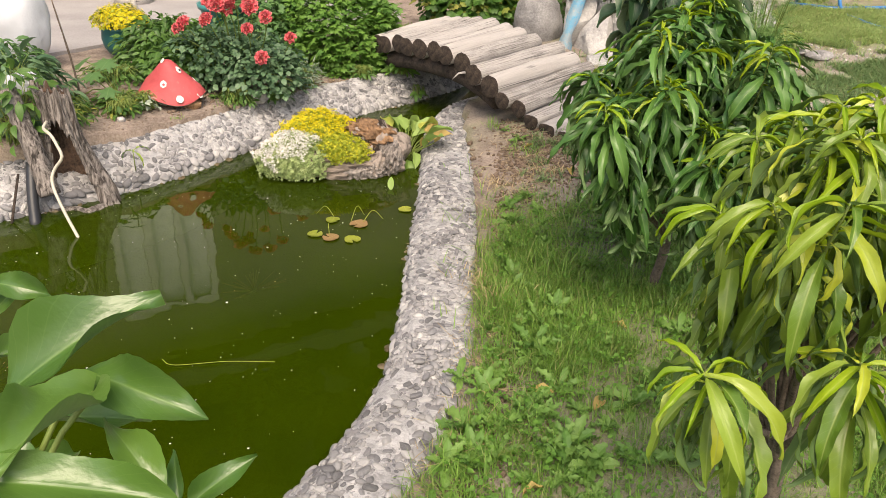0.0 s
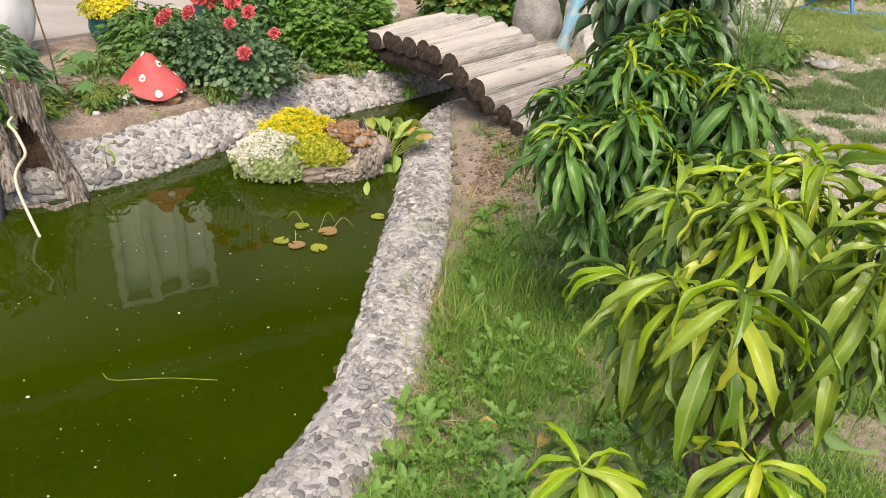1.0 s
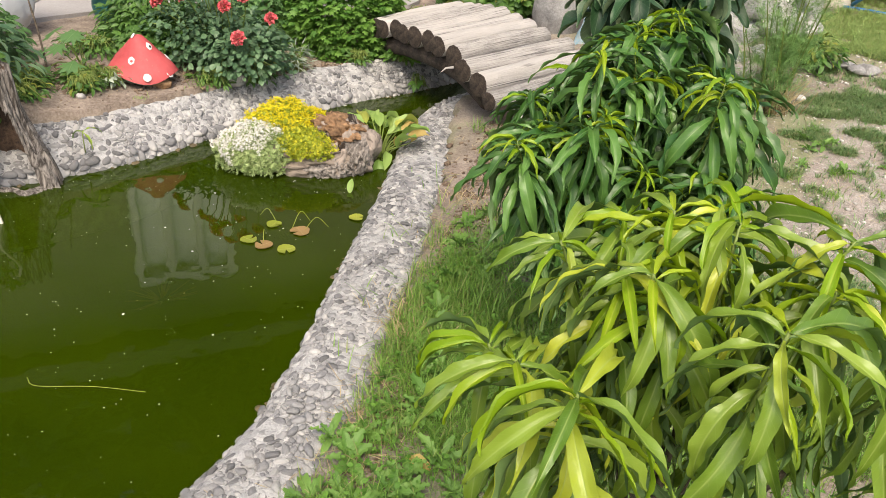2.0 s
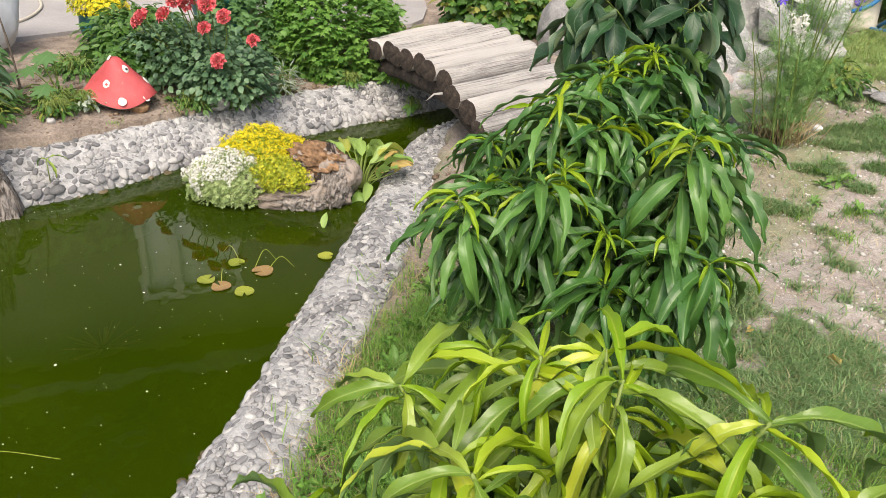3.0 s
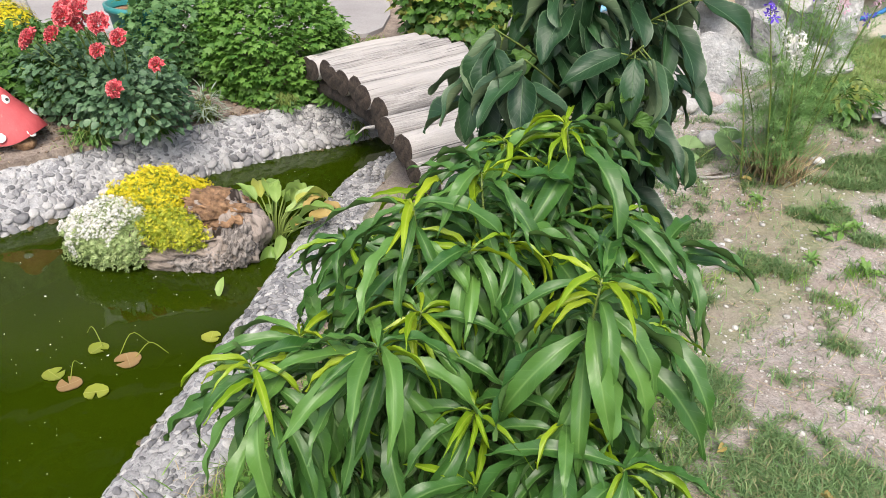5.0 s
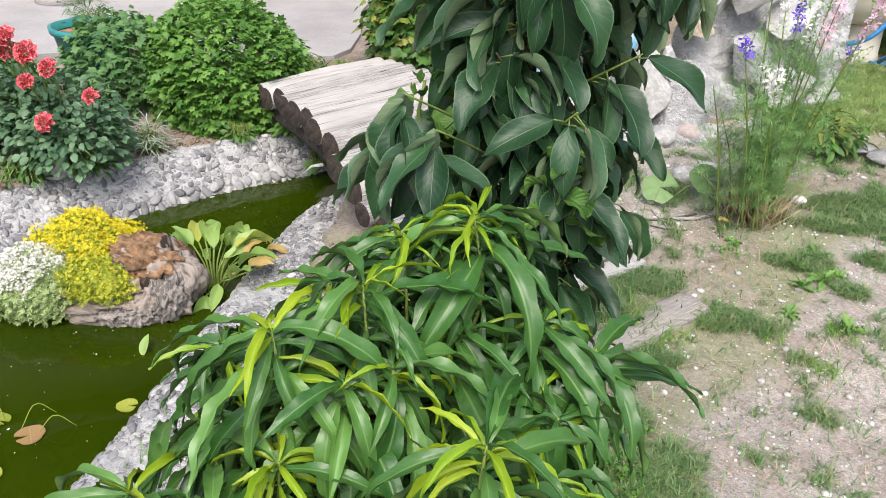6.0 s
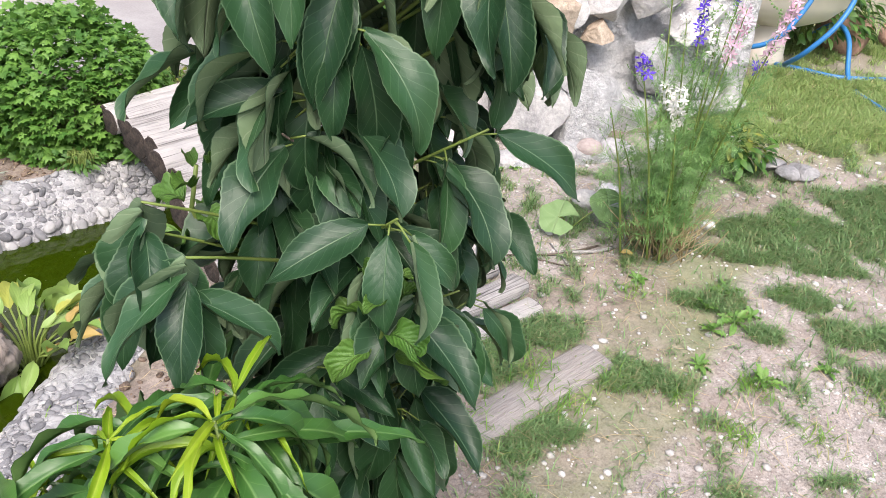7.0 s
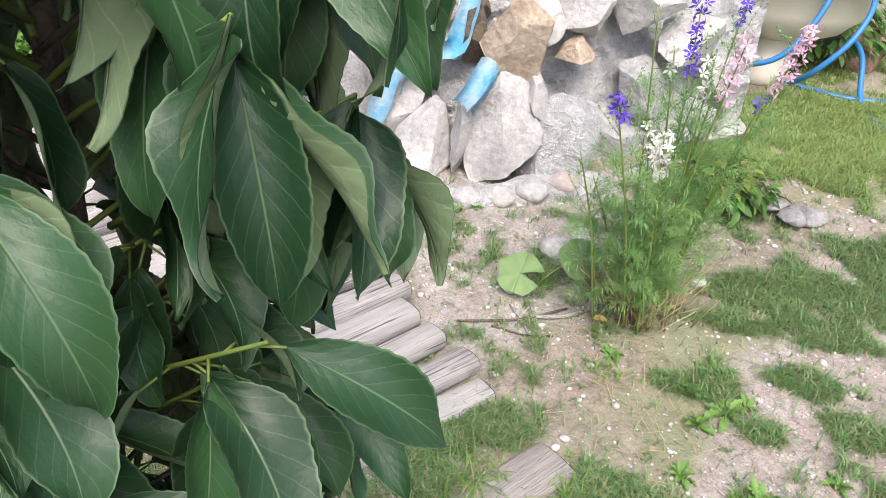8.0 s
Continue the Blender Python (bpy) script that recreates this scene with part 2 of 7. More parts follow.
class Soup:
    """Gathers pieces of mesh, with uv and material slots, into one mesh."""

    def __init__(self):
        self.v, self.f, self.uv, self.mi, self.n = [], [], [], [], 0

    def add(self, verts, faces, uvs=None, slot=0, m=None):
        verts = np.asarray(verts, float)
        if m is not None:
            a = np.array(m)
            verts = verts @ a[:3, :3].T + a[:3, 3]
        self.v.append(verts)
        self.uv.append(np.zeros((len(verts), 2)) if uvs is None else np.asarray(uvs, float))
        self.f += [tuple(i + self.n for i in f) for f in faces]
        self.mi += list(slot) if isinstance(slot, (list, tuple)) else [slot] * len(faces)
        self.n += len(verts)
        return self

    def mesh(self, name, mats, smooth=True):
        me = bpy.data.meshes.new(name)
        v = np.concatenate(self.v)
        me.from_pydata(v.tolist(), [], self.f)
        for m in mats if isinstance(mats, (list, tuple)) else [mats]:
            me.materials.append(m)
        me.polygons.foreach_set("material_index", self.mi)
        me.polygons.foreach_set("use_smooth", [smooth] * len(self.f))
        uv = np.concatenate(self.uv)
        loops = np.empty(len(me.loops), np.int32)
        me.loops.foreach_get("vertex_index", loops)
        me.uv_layers.new(name="UVMap").data.foreach_set("uv", uv[loops].ravel())
        me.update()
        return me


def thing(name, at, label, category, group="", kind="", turn=0.0):
    ob = new(name)
    ob.empty_display_size = 0.05
    ob.matrix_basis = pose(*at, 0, 0, turn)
    return tagged(ob, label, category, group, kind)


def part(name, soup, mats, parent=None, label="", smooth=True, m=None, kind=""):
    me = soup if isinstance(soup, bpy.types.Mesh) else soup.mesh(name, mats, smooth)
    ob = new(name, me)
    if parent is not None:
        ob.parent = parent
    if m is not None:
        ob.matrix_basis = m
    return tagged(ob, label, kind=kind)


def single(name, soup, mats, label, category, at=(0, 0, 0), group="", kind="", smooth=True, turn=0.0):
    ob = part(name, soup, mats, None, label, smooth, pose(*at, 0, 0, turn))
    return tagged(ob, label, category, group, kind)


def spline(points, n):
    """n points along a smooth curve through the given ones, evenly spaced."""
    p = np.array(points, float)
    p = np.vstack([2 * p[0] - p[1], p, 2 * p[-1] - p[-2]])
    out = []
    for i in range(1, len(p) - 2):
        t = np.linspace(0, 1, 24, endpoint=False)[:, None]
        a, b, c, d = p[i - 1 : i + 3]
        out.append(0.5 * (2 * b + (c - a) * t + (2 * a - 5 * b + 4 * c - d) * t**2 + (3 * b - a - 3 * c + d) * t**3))
    out = np.vstack([*out, p[-2]])
    s = np.r_[0, np.cumsum(np.linalg.norm(np.diff(out, axis=0), axis=1))]
    return np.stack([np.interp(np.linspace(0, s[-1], n), s, out[:, k]) for k in range(out.shape[1])], 1)


def tube(points, radii, sides=8, wobble=0.0, seed=0):
    """A tapered tube with closed ends, as verts, faces and uvs."""
    pts = np.array(points, float)
    rad = np.broadcast_to(np.array(radii, float), (len(pts),)) if np.ndim(radii) else np.full(len(pts), float(radii))
    r = np.random.default_rng(seed)
    tan = np.gradient(pts, axis=0)
    tan /= np.linalg.norm(tan, axis=1)[:, None] + 1e-9
    ref = np.array([0, 0, 1.0]) if abs(tan[0][2]) < 0.8 else np.array([1.0, 0, 0])
    v, uv = [], []
    for i, (p, t) in enumerate(zip(pts, tan)):
        a = np.cross(t, ref)
        a /= np.linalg.norm(a) + 1e-9
        b = np.cross(t, a)
        ref = -np.cross(t, a) if False else np.cross(a, t)
        for k in range(sides):
            w = 2 * math.pi * k / sides
            rr = rad[i] * (1 + wobble * r.uniform(-1, 1))
            v.append(p + rr * (math.cos(w) * a + math.sin(w) * b))
            uv.append((k / sides, i / max(1, len(pts) - 1)))
    f = []
    for i in range(len(pts) - 1):
        for k in range(sides):
            j = (k + 1) % sides
            f.append((i * sides + k, (i + 1) * sides + k, (i + 1) * sides + j, i * sides + j))
    f.append(tuple(range(sides)))
    f.append(tuple((len(pts) - 1) * sides + k for k in range(sides))[::-1])
    return v, f, uv


def ico(level):
    bm = bmesh.new()
    bmesh.ops.create_icosphere(bm, subdivisions=level, radius=1.0)
    v = np.array([p.co[:] for p in bm.verts])
    f = [tuple(q.index for q in p.verts) for p in bm.faces]
    bm.free()
    return v, f


ICO1, ICO2, ICO3, ICO4, ICO5 = ico(1), ico(2), ico(3), ico(4), ico(5)


def lumpy(base, scale, amount, seed, freq=1.5, ridged=False):
    """A stone or clod: a ball pushed in and out by noise."""
    v = base[0].copy()
    off = Vector((seed * 13.1, seed * 7.7, seed * 3.3))
    for i, p in enumerate(v):
        q = Vector(p) * freq + off
        n = noise.noise(q) + 0.5 * noise.noise(q * 2.3) + 0.25 * noise.noise(q * 5.1)
        if ridged:
            n = -abs(n) * 1.6 + 0.4
        v[i] = p * (1 + amount * n)
    return v * np.array(scale), base[1]


def leaf_shape(L, W, curl=60.0, fold=0.25, rows=7, wide=0.45, wave=0.0, lift=0.0, tip=1.0, thick=0.0, seed=0, cols=5, bow=1.2, twist=0.0, cup=1.3, ripples=14, teeth=0.0):
    """A blade from the origin along +y: arched down by curl degrees, folded along the midrib. wide: where it is broadest."""
    r = np.random.default_rng(seed)
    s = np.linspace(0, 1, rows + 1)
    ang = np.radians(lift) - np.radians(curl) * s**bow
    step = L / rows
    y = np.r_[0, np.cumsum(np.cos((ang[1:] + ang[:-1]) / 2)) * step]
    z = np.r_[0, np.cumsum(np.sin((ang[1:] + ang[:-1]) / 2)) * step]
    k = math.log(0.5) / math.log(wide)
    half = W / 2 * np.sin(np.pi * np.clip(s, 0.0, 1) ** k) ** (0.85 * tip)
    half[0], half[-1] = W * 0.03, 0.0005
    half[1:-1:2] *= 1 - teeth
    verts, uvs = [], []
    ph = r.uniform(0, 6.28, 2)
    for i in range(rows + 1):
        n = np.array([0, -math.sin(ang[i]), math.cos(ang[i])])
        tw = math.radians(twist) * s[i]
        for c in np.linspace(-1, 1, cols):
            up = fold * abs(c) ** cup * half[i] + wave * W * math.sin(s[i] * ripples + ph[0 if c < 0 else 1]) * abs(c) ** 2
            side = np.array([math.cos(tw), 0, 0]) + n * math.sin(tw)
            verts.append(np.array([0, y[i], z[i]]) + side * c * half[i] * (1 - 0.12 * fold * abs(c)) + n * up)
            uvs.append((0.5 + 0.5 * c, s[i]))
    faces = [(i * cols + c, i * cols + c + 1, (i + 1) * cols + c + 1, (i + 1) * cols + c) for i in range(rows) for c in range(cols - 1)]
    slots = [0] * len(faces)
    if thick:
        n0 = len(verts)
        low = []
        for i in range(rows + 1):
            n = np.array([0, -math.sin(ang[i]), math.cos(ang[i])])
            low += [verts[i * cols + c] - n * thick for c in range(cols)]
        verts += low
        uvs += uvs[:n0]
        faces += [tuple(f[j] + n0 for j in (0, 3, 2, 1)) for f in faces]
        slots += [1] * (len(faces) - len(slots))
    return np.array(verts), faces, np.array(uvs), slots


def lobed_leaf(size, lobes=5, depth=0.45, cup=0.15, seed=0):
    """A lobed leaf, a fan of triangles round its base, along +y."""
    r = np.random.default_rng(seed)
    v, uv = [(0, 0, 0)], [(0.5, 0.0)]
    n = lobes * 2 + 1
    for i in range(n):
        a = math.radians(-115 + 230 * i / (n - 1))
        rad = size * (1.0 - 0.25 * abs(a) / 2.0) * (1 - depth if i % 2 == 0 else 1.0) * r.uniform(0.9, 1.08)
        v.append((rad * math.sin(a) * 0.8, rad * math.cos(a) * 0.75 + size * 0.3, -cup * rad + r.uniform(-1, 1) * 0.05 * size))
        uv.append((0.5 + 0.45 * math.sin(a), 0.5 + 0.45 * math.cos(a)))
    v.append((0, size * 0.32, 0.02 * size))
    uv.append((0.5, 0.4))
    c = len(v) - 1
    f = [(c, i + 1, i) for i in range(1, n)] + [(c, 1, 0), (c, 0, n)]
    return np.array(v), f, np.array(uv), [0] * len(f)


def aim(at, direction, up=(0, 0, 1), roll=0.0, scale=1.0):
    """A pose whose +y runs along direction and whose +z leans to up."""
    y = Vector(direction).normalized()
    x = y.cross(Vector(up))
    if x.length < 1e-4:
        x = Vector((1, 0, 0))
    x.normalize()
    z = x.cross(y)
    m = Matrix((x, y, z)).transposed().to_4x4()
    return Matrix.Translation(at) @ m @ Matrix.Rotation(radians(roll), 4, "Y") @ Matrix.Scale(scale, 4)


def azimuth(az, el):
    a, e = radians(az), radians(el)
    return Vector((math.cos(a) * math.cos(e), math.sin(a) * math.cos(e), math.sin(e)))


# ---------------------------------------------------------------- plan of the pond
IN_R = [(-0.9, 0.10), (-0.5, 0.45), (-0.18, 0.95), (0.01, 1.45), (0.085, 1.72), (0.11, 1.95), (0.10, 2.12), (0.04, 2.5), (-0.04, 2.88), (-0.13, 3.38), (-0.22, 3.8), (-0.30, 4.2), (-0.335, 4.5), (-0.30, 4.75), (-0.20, 4.97), (0.0, 5.2), (0.2, 5.45)]
OUT_R = [(-0.65, -0.15), (-0.24, 0.25), (0.09, 0.85), (0.28, 1.42), (0.345, 1.68), (0.365, 1.92), (0.345, 2.2), (0.27, 2.6), (0.22, 2.95), (0.14, 3.35), (0.03, 3.85), (-0.07, 4.25), (-0.13, 4.55), (-0.10, 4.72), (0.0, 4.88), (0.18, 5.08), (0.40, 5.3)]
IN_L = [(-3.4, 0.7), (-2.7, 1.6), (-2.1, 2.25), (-1.72, 2.66), (-1.5, 2.94), (-1.29, 3.27), (-1.17, 3.62), (-1.07, 3.93), (-0.93, 4.22), (-0.84, 4.42), (-0.70, 4.68), (-0.54, 4.92), (-0.40, 5.2), (-0.25, 5.55)]
OUT_L = [(-3.7, 0.95), (-2.97, 1.85), (-2.35, 2.5), (-1.90, 2.86), (-1.70, 3.10), (-1.52, 3.36), (-1.38, 3.68), (-1.25, 3.99), (-1.11, 4.32), (-1.0, 4.54), (-0.86, 4.80), (-0.69, 5.03), (-0.55, 5.3), (-0.4, 5.65)]
in_r, out_r, in_l, out_l = (spline(p, 90) for p in (IN_R, OUT_R, IN_L, OUT_L))
POND = np.vstack([in_r * 0.08 + out_r * 0.92, (in_l * 0.06 + out_l * 0.94)[::-1], [(-3.4, 0.45), (-2.0, -0.15), (-1.3, -0.14)]])


def inside(x, y, poly):
    """Whether points lie in a polygon, and how far they are from its edge."""
    x, y = np.asarray(x, float), np.asarray(y, float)
    hit, far = np.zeros(x.shape, bool), np.full(x.shape, 1e9)
    for (ax, ay), (bx, by) in zip(poly, np.roll(poly, -1, 0)):
        if ay != by:
            hit ^= ((ay > y) != (by > y)) & (x < (bx - ax) * (y - ay) / (by - ay) + ax)
        t = np.clip(((x - ax) * (bx - ax) + (y - ay) * (by - ay)) / ((bx - ax) ** 2 + (by - ay) ** 2 + 1e-12), 0, 1)
        far = np.minimum(far, np.hypot(x - ax - t * (bx - ax), y - ay - t * (by - ay)))
    return hit, far


_px, _py = np.meshgrid(np.arange(-4, 1.6, 0.02), np.arange(-1, 6.2, 0.02))
POND_HIT, POND_FAR = inside(_px, _py, POND)


def in_pond(x, y, off_edge=0.0):
    """A quick look-up of inside() for single places."""
    i, k = int(round((y + 1) / 0.02)), int(round((x + 4) / 0.02))
    return 0 <= i < POND_HIT.shape[0] and 0 <= k < POND_HIT.shape[1] and bool(POND_HIT[i, k]) and POND_FAR[i, k] >= off_edge


def smooth(a, b, x):
    t = np.clip((x - a) / (b - a), 0, 1)
    return t * t * (3 - 2 * t)


def waves(x, y, s=0.0):
    return np.sin(3.1 * x + 1.7 * y + s) * np.sin(2.3 * y - 1.1 * x + 2 * s) + 0.5 * np.sin(7.3 * x - 5.1 * y + s) * np.sin(6.1 * y + 4.7 * x)


def fuzz(x, y, size, seed):
    """Smooth random blotches of about the given size, between -1 and 1."""
    table = np.random.default_rng(seed).uniform(-1, 1, (128, 128))
    x, y = np.asarray(x, float), np.asarray(y, float)
    u, v = (0.92 * x + 0.39 * y) / size + 500.0, (0.92 * y - 0.39 * x) / size + 500.0
    i, j = np.floor(u).astype(int), np.floor(v).astype(int)
    f, g = u - i, v - j
    f, g = f * f * (3 - 2 * f), g * g * (3 - 2 * g)
    i, j, i1, j1 = i % 128, j % 128, (i + 1) % 128, (j + 1) % 128
    return (table[i, j] * (1 - f) + table[i1, j] * f) * (1 - g) + (table[i, j1] * (1 - f) + table[i1, j1] * f) * g


def land(x, y):
    """Height of the land, without the pond."""
    x, y = np.asarray(x, float), np.asarray(y, float)
    right = 0.045 + 0.135 * np.clip(y - 3.95, 0, 4.5) + 0.012 * waves(x, y) + 0.006 * waves(3 * x, 3 * y, 1)
    axis = np.interp(y, [0, 2.2, 3.3, 4.4, 5.2, 6.0, 9.0], [-2.0, -0.9, -0.65, -0.6, -0.35, -0.2, -0.8])
    left = 0.16 + 0.10 * np.maximum(smooth(0.15, 1.2, axis - x - 0.25), smooth(5.2, 5.75, y)) + 0.012 * waves(x, y, 3) + 0.005 * waves(4 * x, 4 * y, 1)
    right = right + 0.085 * np.exp(-((x - 0.36) ** 2 + (y - 4.22) ** 2) / 0.09)
    k = smooth(-0.25, 0.25, x - axis)
    return left * (1 - k) + right * k


def height(x, y):
    hit, far = inside(x, y, POND)
    z = land(x, y)
    return np.where(hit, np.maximum(-0.5, -0.06 - far * 0.8), z)


# ---------------------------------------------------------------- ground
def axis_steps(lo, hi, fine, far):
    mid = np.arange(lo, hi + 1e-6, fine)
    grow = fine * np.cumsum(1.35 ** np.arange(1, 40))
    grow = grow[grow < far]
    return np.r_[(lo - grow)[::-1], mid, hi + grow]


def build_ground():
    gx, gy = axis_steps(-3.6, 3.6, 0.045, 400), axis_steps(-0.6, 8.4, 0.045, 400)
    x, y = np.meshgrid(gx, gy)
    z = height(x, y)
    nx, ny = len(gx), len(gy)
    s = Soup()
    idx = np.arange(nx * ny).reshape(ny, nx)
    faces = np.stack([idx[:-1, :-1], idx[:-1, 1:], idx[1:, 1:], idx[1:, :-1]], -1).reshape(-1, 4)
    s.add(np.stack([x, y, z], -1).reshape(-1, 3), faces.tolist())
    ob = single("ground", s, GROUND, "dusty garden soil with worn patchy turf", "ground", kind="structure")
    hit, far = inside(x, y, POND)
    cover = np.zeros((ny, nx, 4), np.float32)
    cover[..., 0] = turf_cover(x, y)
    axis = np.interp(y, [0, 2.2, 3.3, 4.4, 5.2, 6.0], [-2.0, -0.9, -0.65, -0.6, -0.3, 0.1])
    cover[..., 1] = smooth(0.1, -0.1, x - axis)
    brown = 0.75 * smooth(0.50, 0.22, np.hypot(x - 0.30, (y - 3.68) * 0.9)) + 0.5 * smooth(0.16, 0.03, np.abs(x - np.interp(y, [1.4, 1.9, 2.6, 3.3, 4.0], [0.36, 0.44, 0.35, 0.23, 0.08])))
    cover[..., 1] = np.maximum(cover[..., 1], np.clip(brown, 0, 0.85))
    cover[..., 2] = hit
    cover[..., 3] = 1
    layer = ob.data.color_attributes.new("cover", "FLOAT_COLOR", "POINT")
    layer.data.foreach_set("color", cover.reshape(-1))


def turf_cover(x, y):
    """Where turf grows: 1, thinly: between, bare dirt: 0."""
    x, y = np.asarray(x, float), np.asarray(y, float)
    path = smooth(0.55, 0.15, np.abs((x - 1.75) - 0.35 * (y - 3.8))) * smooth(2.5, 3.1, y) * smooth(6.2, 5.2, y)
    under = smooth(0.30, 0.12, np.hypot(x - 0.95, (y - 4.95) * 0.7))
    by_bridge = smooth(0.42, 0.2, np.hypot(x - 0.35, (y - 3.65) * 0.9))
    strip = 0.22 * smooth(0.16, 0.03, np.abs(x - np.interp(y, [1.4, 1.9, 2.6, 3.3, 4.0], [0.33, 0.41, 0.32, 0.2, 0.05])))
    wall_foot = smooth(0.55, 0.25, np.hypot((x - 1.05) * 0.8, y - 5.35))
    c = 0.86 + 0.20 * waves(1.3 * x, 1.3 * y, 5) - 1.0 * path - 0.7 * under - 0.9 * by_bridge - strip - 0.9 * wall_foot
    return np.clip(c, 0, 1)


build_ground()


def build_water():
    ring = np.vstack([out_r * 0.6 + in_r * 0.4, (out_l * 0.6 + in_l * 0.4)[::-1], [(-3.8, 0.1)], [(-2.0, -0.6)]])
    bm = bmesh.new()
    bm.faces.new([bm.verts.new((*p, 0.0)) for p in ring])
    bmesh.ops.triangulate(bm, faces=bm.faces[:])
    me = bpy.data.meshes.new("water")
    bm.normal_update()
    for face in bm.faces:
        if face.normal.z < 0:
            face.normal_flip()
    bm.to_mesh(me)
    bm.free()
    me.materials.append(WATER)
    tagged(new("water", me), "still murky green pond water with floating specks", "water", kind="structure")


build_water()


# cross-sections of the two kerbs: place across (0 water, 1 land) and height
CUT_R = [(-0.04, -0.30), (0.0, -0.02), (0.10, 0.035), (0.28, 0.062), (0.6, 0.068), (0.9, 0.058), (1.0, 0.045), (1.06, -0.05)]
CUT_L = [(-0.12, -0.30), (0.0, -0.02), (0.15, 0.035), (0.45, 0.085), (0.75, 0.135), (0.95, 0.165), (1.05, 0.165), (1.15, 0.05)]


def kerb_point(side, i, c):
    a, b, cut = (in_r, out_r, CUT_R) if side == "r" else (in_l, out_l, CUT_L)
    k = int(np.clip(i, 0, 88))
    f = np.clip(i - k, 0, 1)
    p, q = a[k] * (1 - f) + a[k + 1] * f, b[k] * (1 - f) + b[k + 1] * f
    z = float(np.interp(c, [u for u, _ in cut], [h for _, h in cut]))
    xy = p + (q - p) * c
    return Vector((xy[0], xy[1], z + 0.008 * noise.noise(Vector((xy[0] * 6, xy[1] * 6, 0)))))


def build_kerb(side):
    cut = CUT_R if side == "r" else CUT_L
    cs = np.concatenate([np.linspace(a[0], b[0], 4, endpoint=False) for a, b in zip(cut, cut[1:])] + [[cut[-1][0]]])
    ids = np.linspace(0, 89, 260)
    s = Soup()
    v = []
    for i in ids:
        for c in cs:
            p = kerb_point(side, i, c)
            n = noise.noise(p * 22) * 0.007 + noise.noise(p * 70) * 0.004
            v.append((p.x, p.y, p.z + n))
    w = len(cs)
    f = [(a * w + c, (a + 1) * w + c, (a + 1) * w + c + 1, a * w + c + 1) for a in range(len(ids) - 1) for c in range(w - 1)]
    if side == "r":
        f = [q[::-1] for q in f]
    s.add(v, f)
    label = "low cement kerb set with rounded grey river pebbles" if side == "r" else "sloping cement bank set with grey river pebbles"
    return single("pond_kerb", s, CEMENT, label, "kerb", kind="structure")


KERB_R, KERB_L = build_kerb("r"), build_kerb("l")


def build_far_kerb():
    """The plain cement rim that closes the pond behind the first view."""
    s = Soup()
    v, f, uv = tube(spline([(-3.55, 0.82, 0.02), (-3.3, 0.42, 0.02), (-2.8, 0.12, 0.02), (-2.0, -0.12, 0.02), (-1.3, -0.10, 0.02), (-0.76, -0.02, 0.02)], 60), 0.15, 14, 0.06)
    v = np.array(v)
    v[:, 2] = 0.02 + (v[:, 2] - 0.02) * np.where(v[:, 2] > 0.02, 0.35, 1.6)
    single("pond_kerb", s.add(v, f, uv), CEMENT, "plain cement rim at the wide end of the pond", "kerb", kind="structure")


build_far_kerb()


def pebble_meshes(mat):
    out = []
    for k in range(8):
        r = np.random.default_rng(k + 40)
        v, f = lumpy(ICO2, (1.0, 1.0, 1.0), 0.22, k + 1, 1.1)
        for _ in range(9):
            n = r.normal(size=3)
            n /= np.linalg.norm(n)
            v -= np.maximum(0, v @ n - r.uniform(0.58, 0.85))[:, None] * n
        v = v * np.array((1.12, 0.72 + 0.12 * (k % 3), 0.50))
        out.append(((v, f), Soup().add(v, f).mesh("pebble", mat)))
    return out


PEBBLE_MESHES = pebble_meshes(PEBBLE)


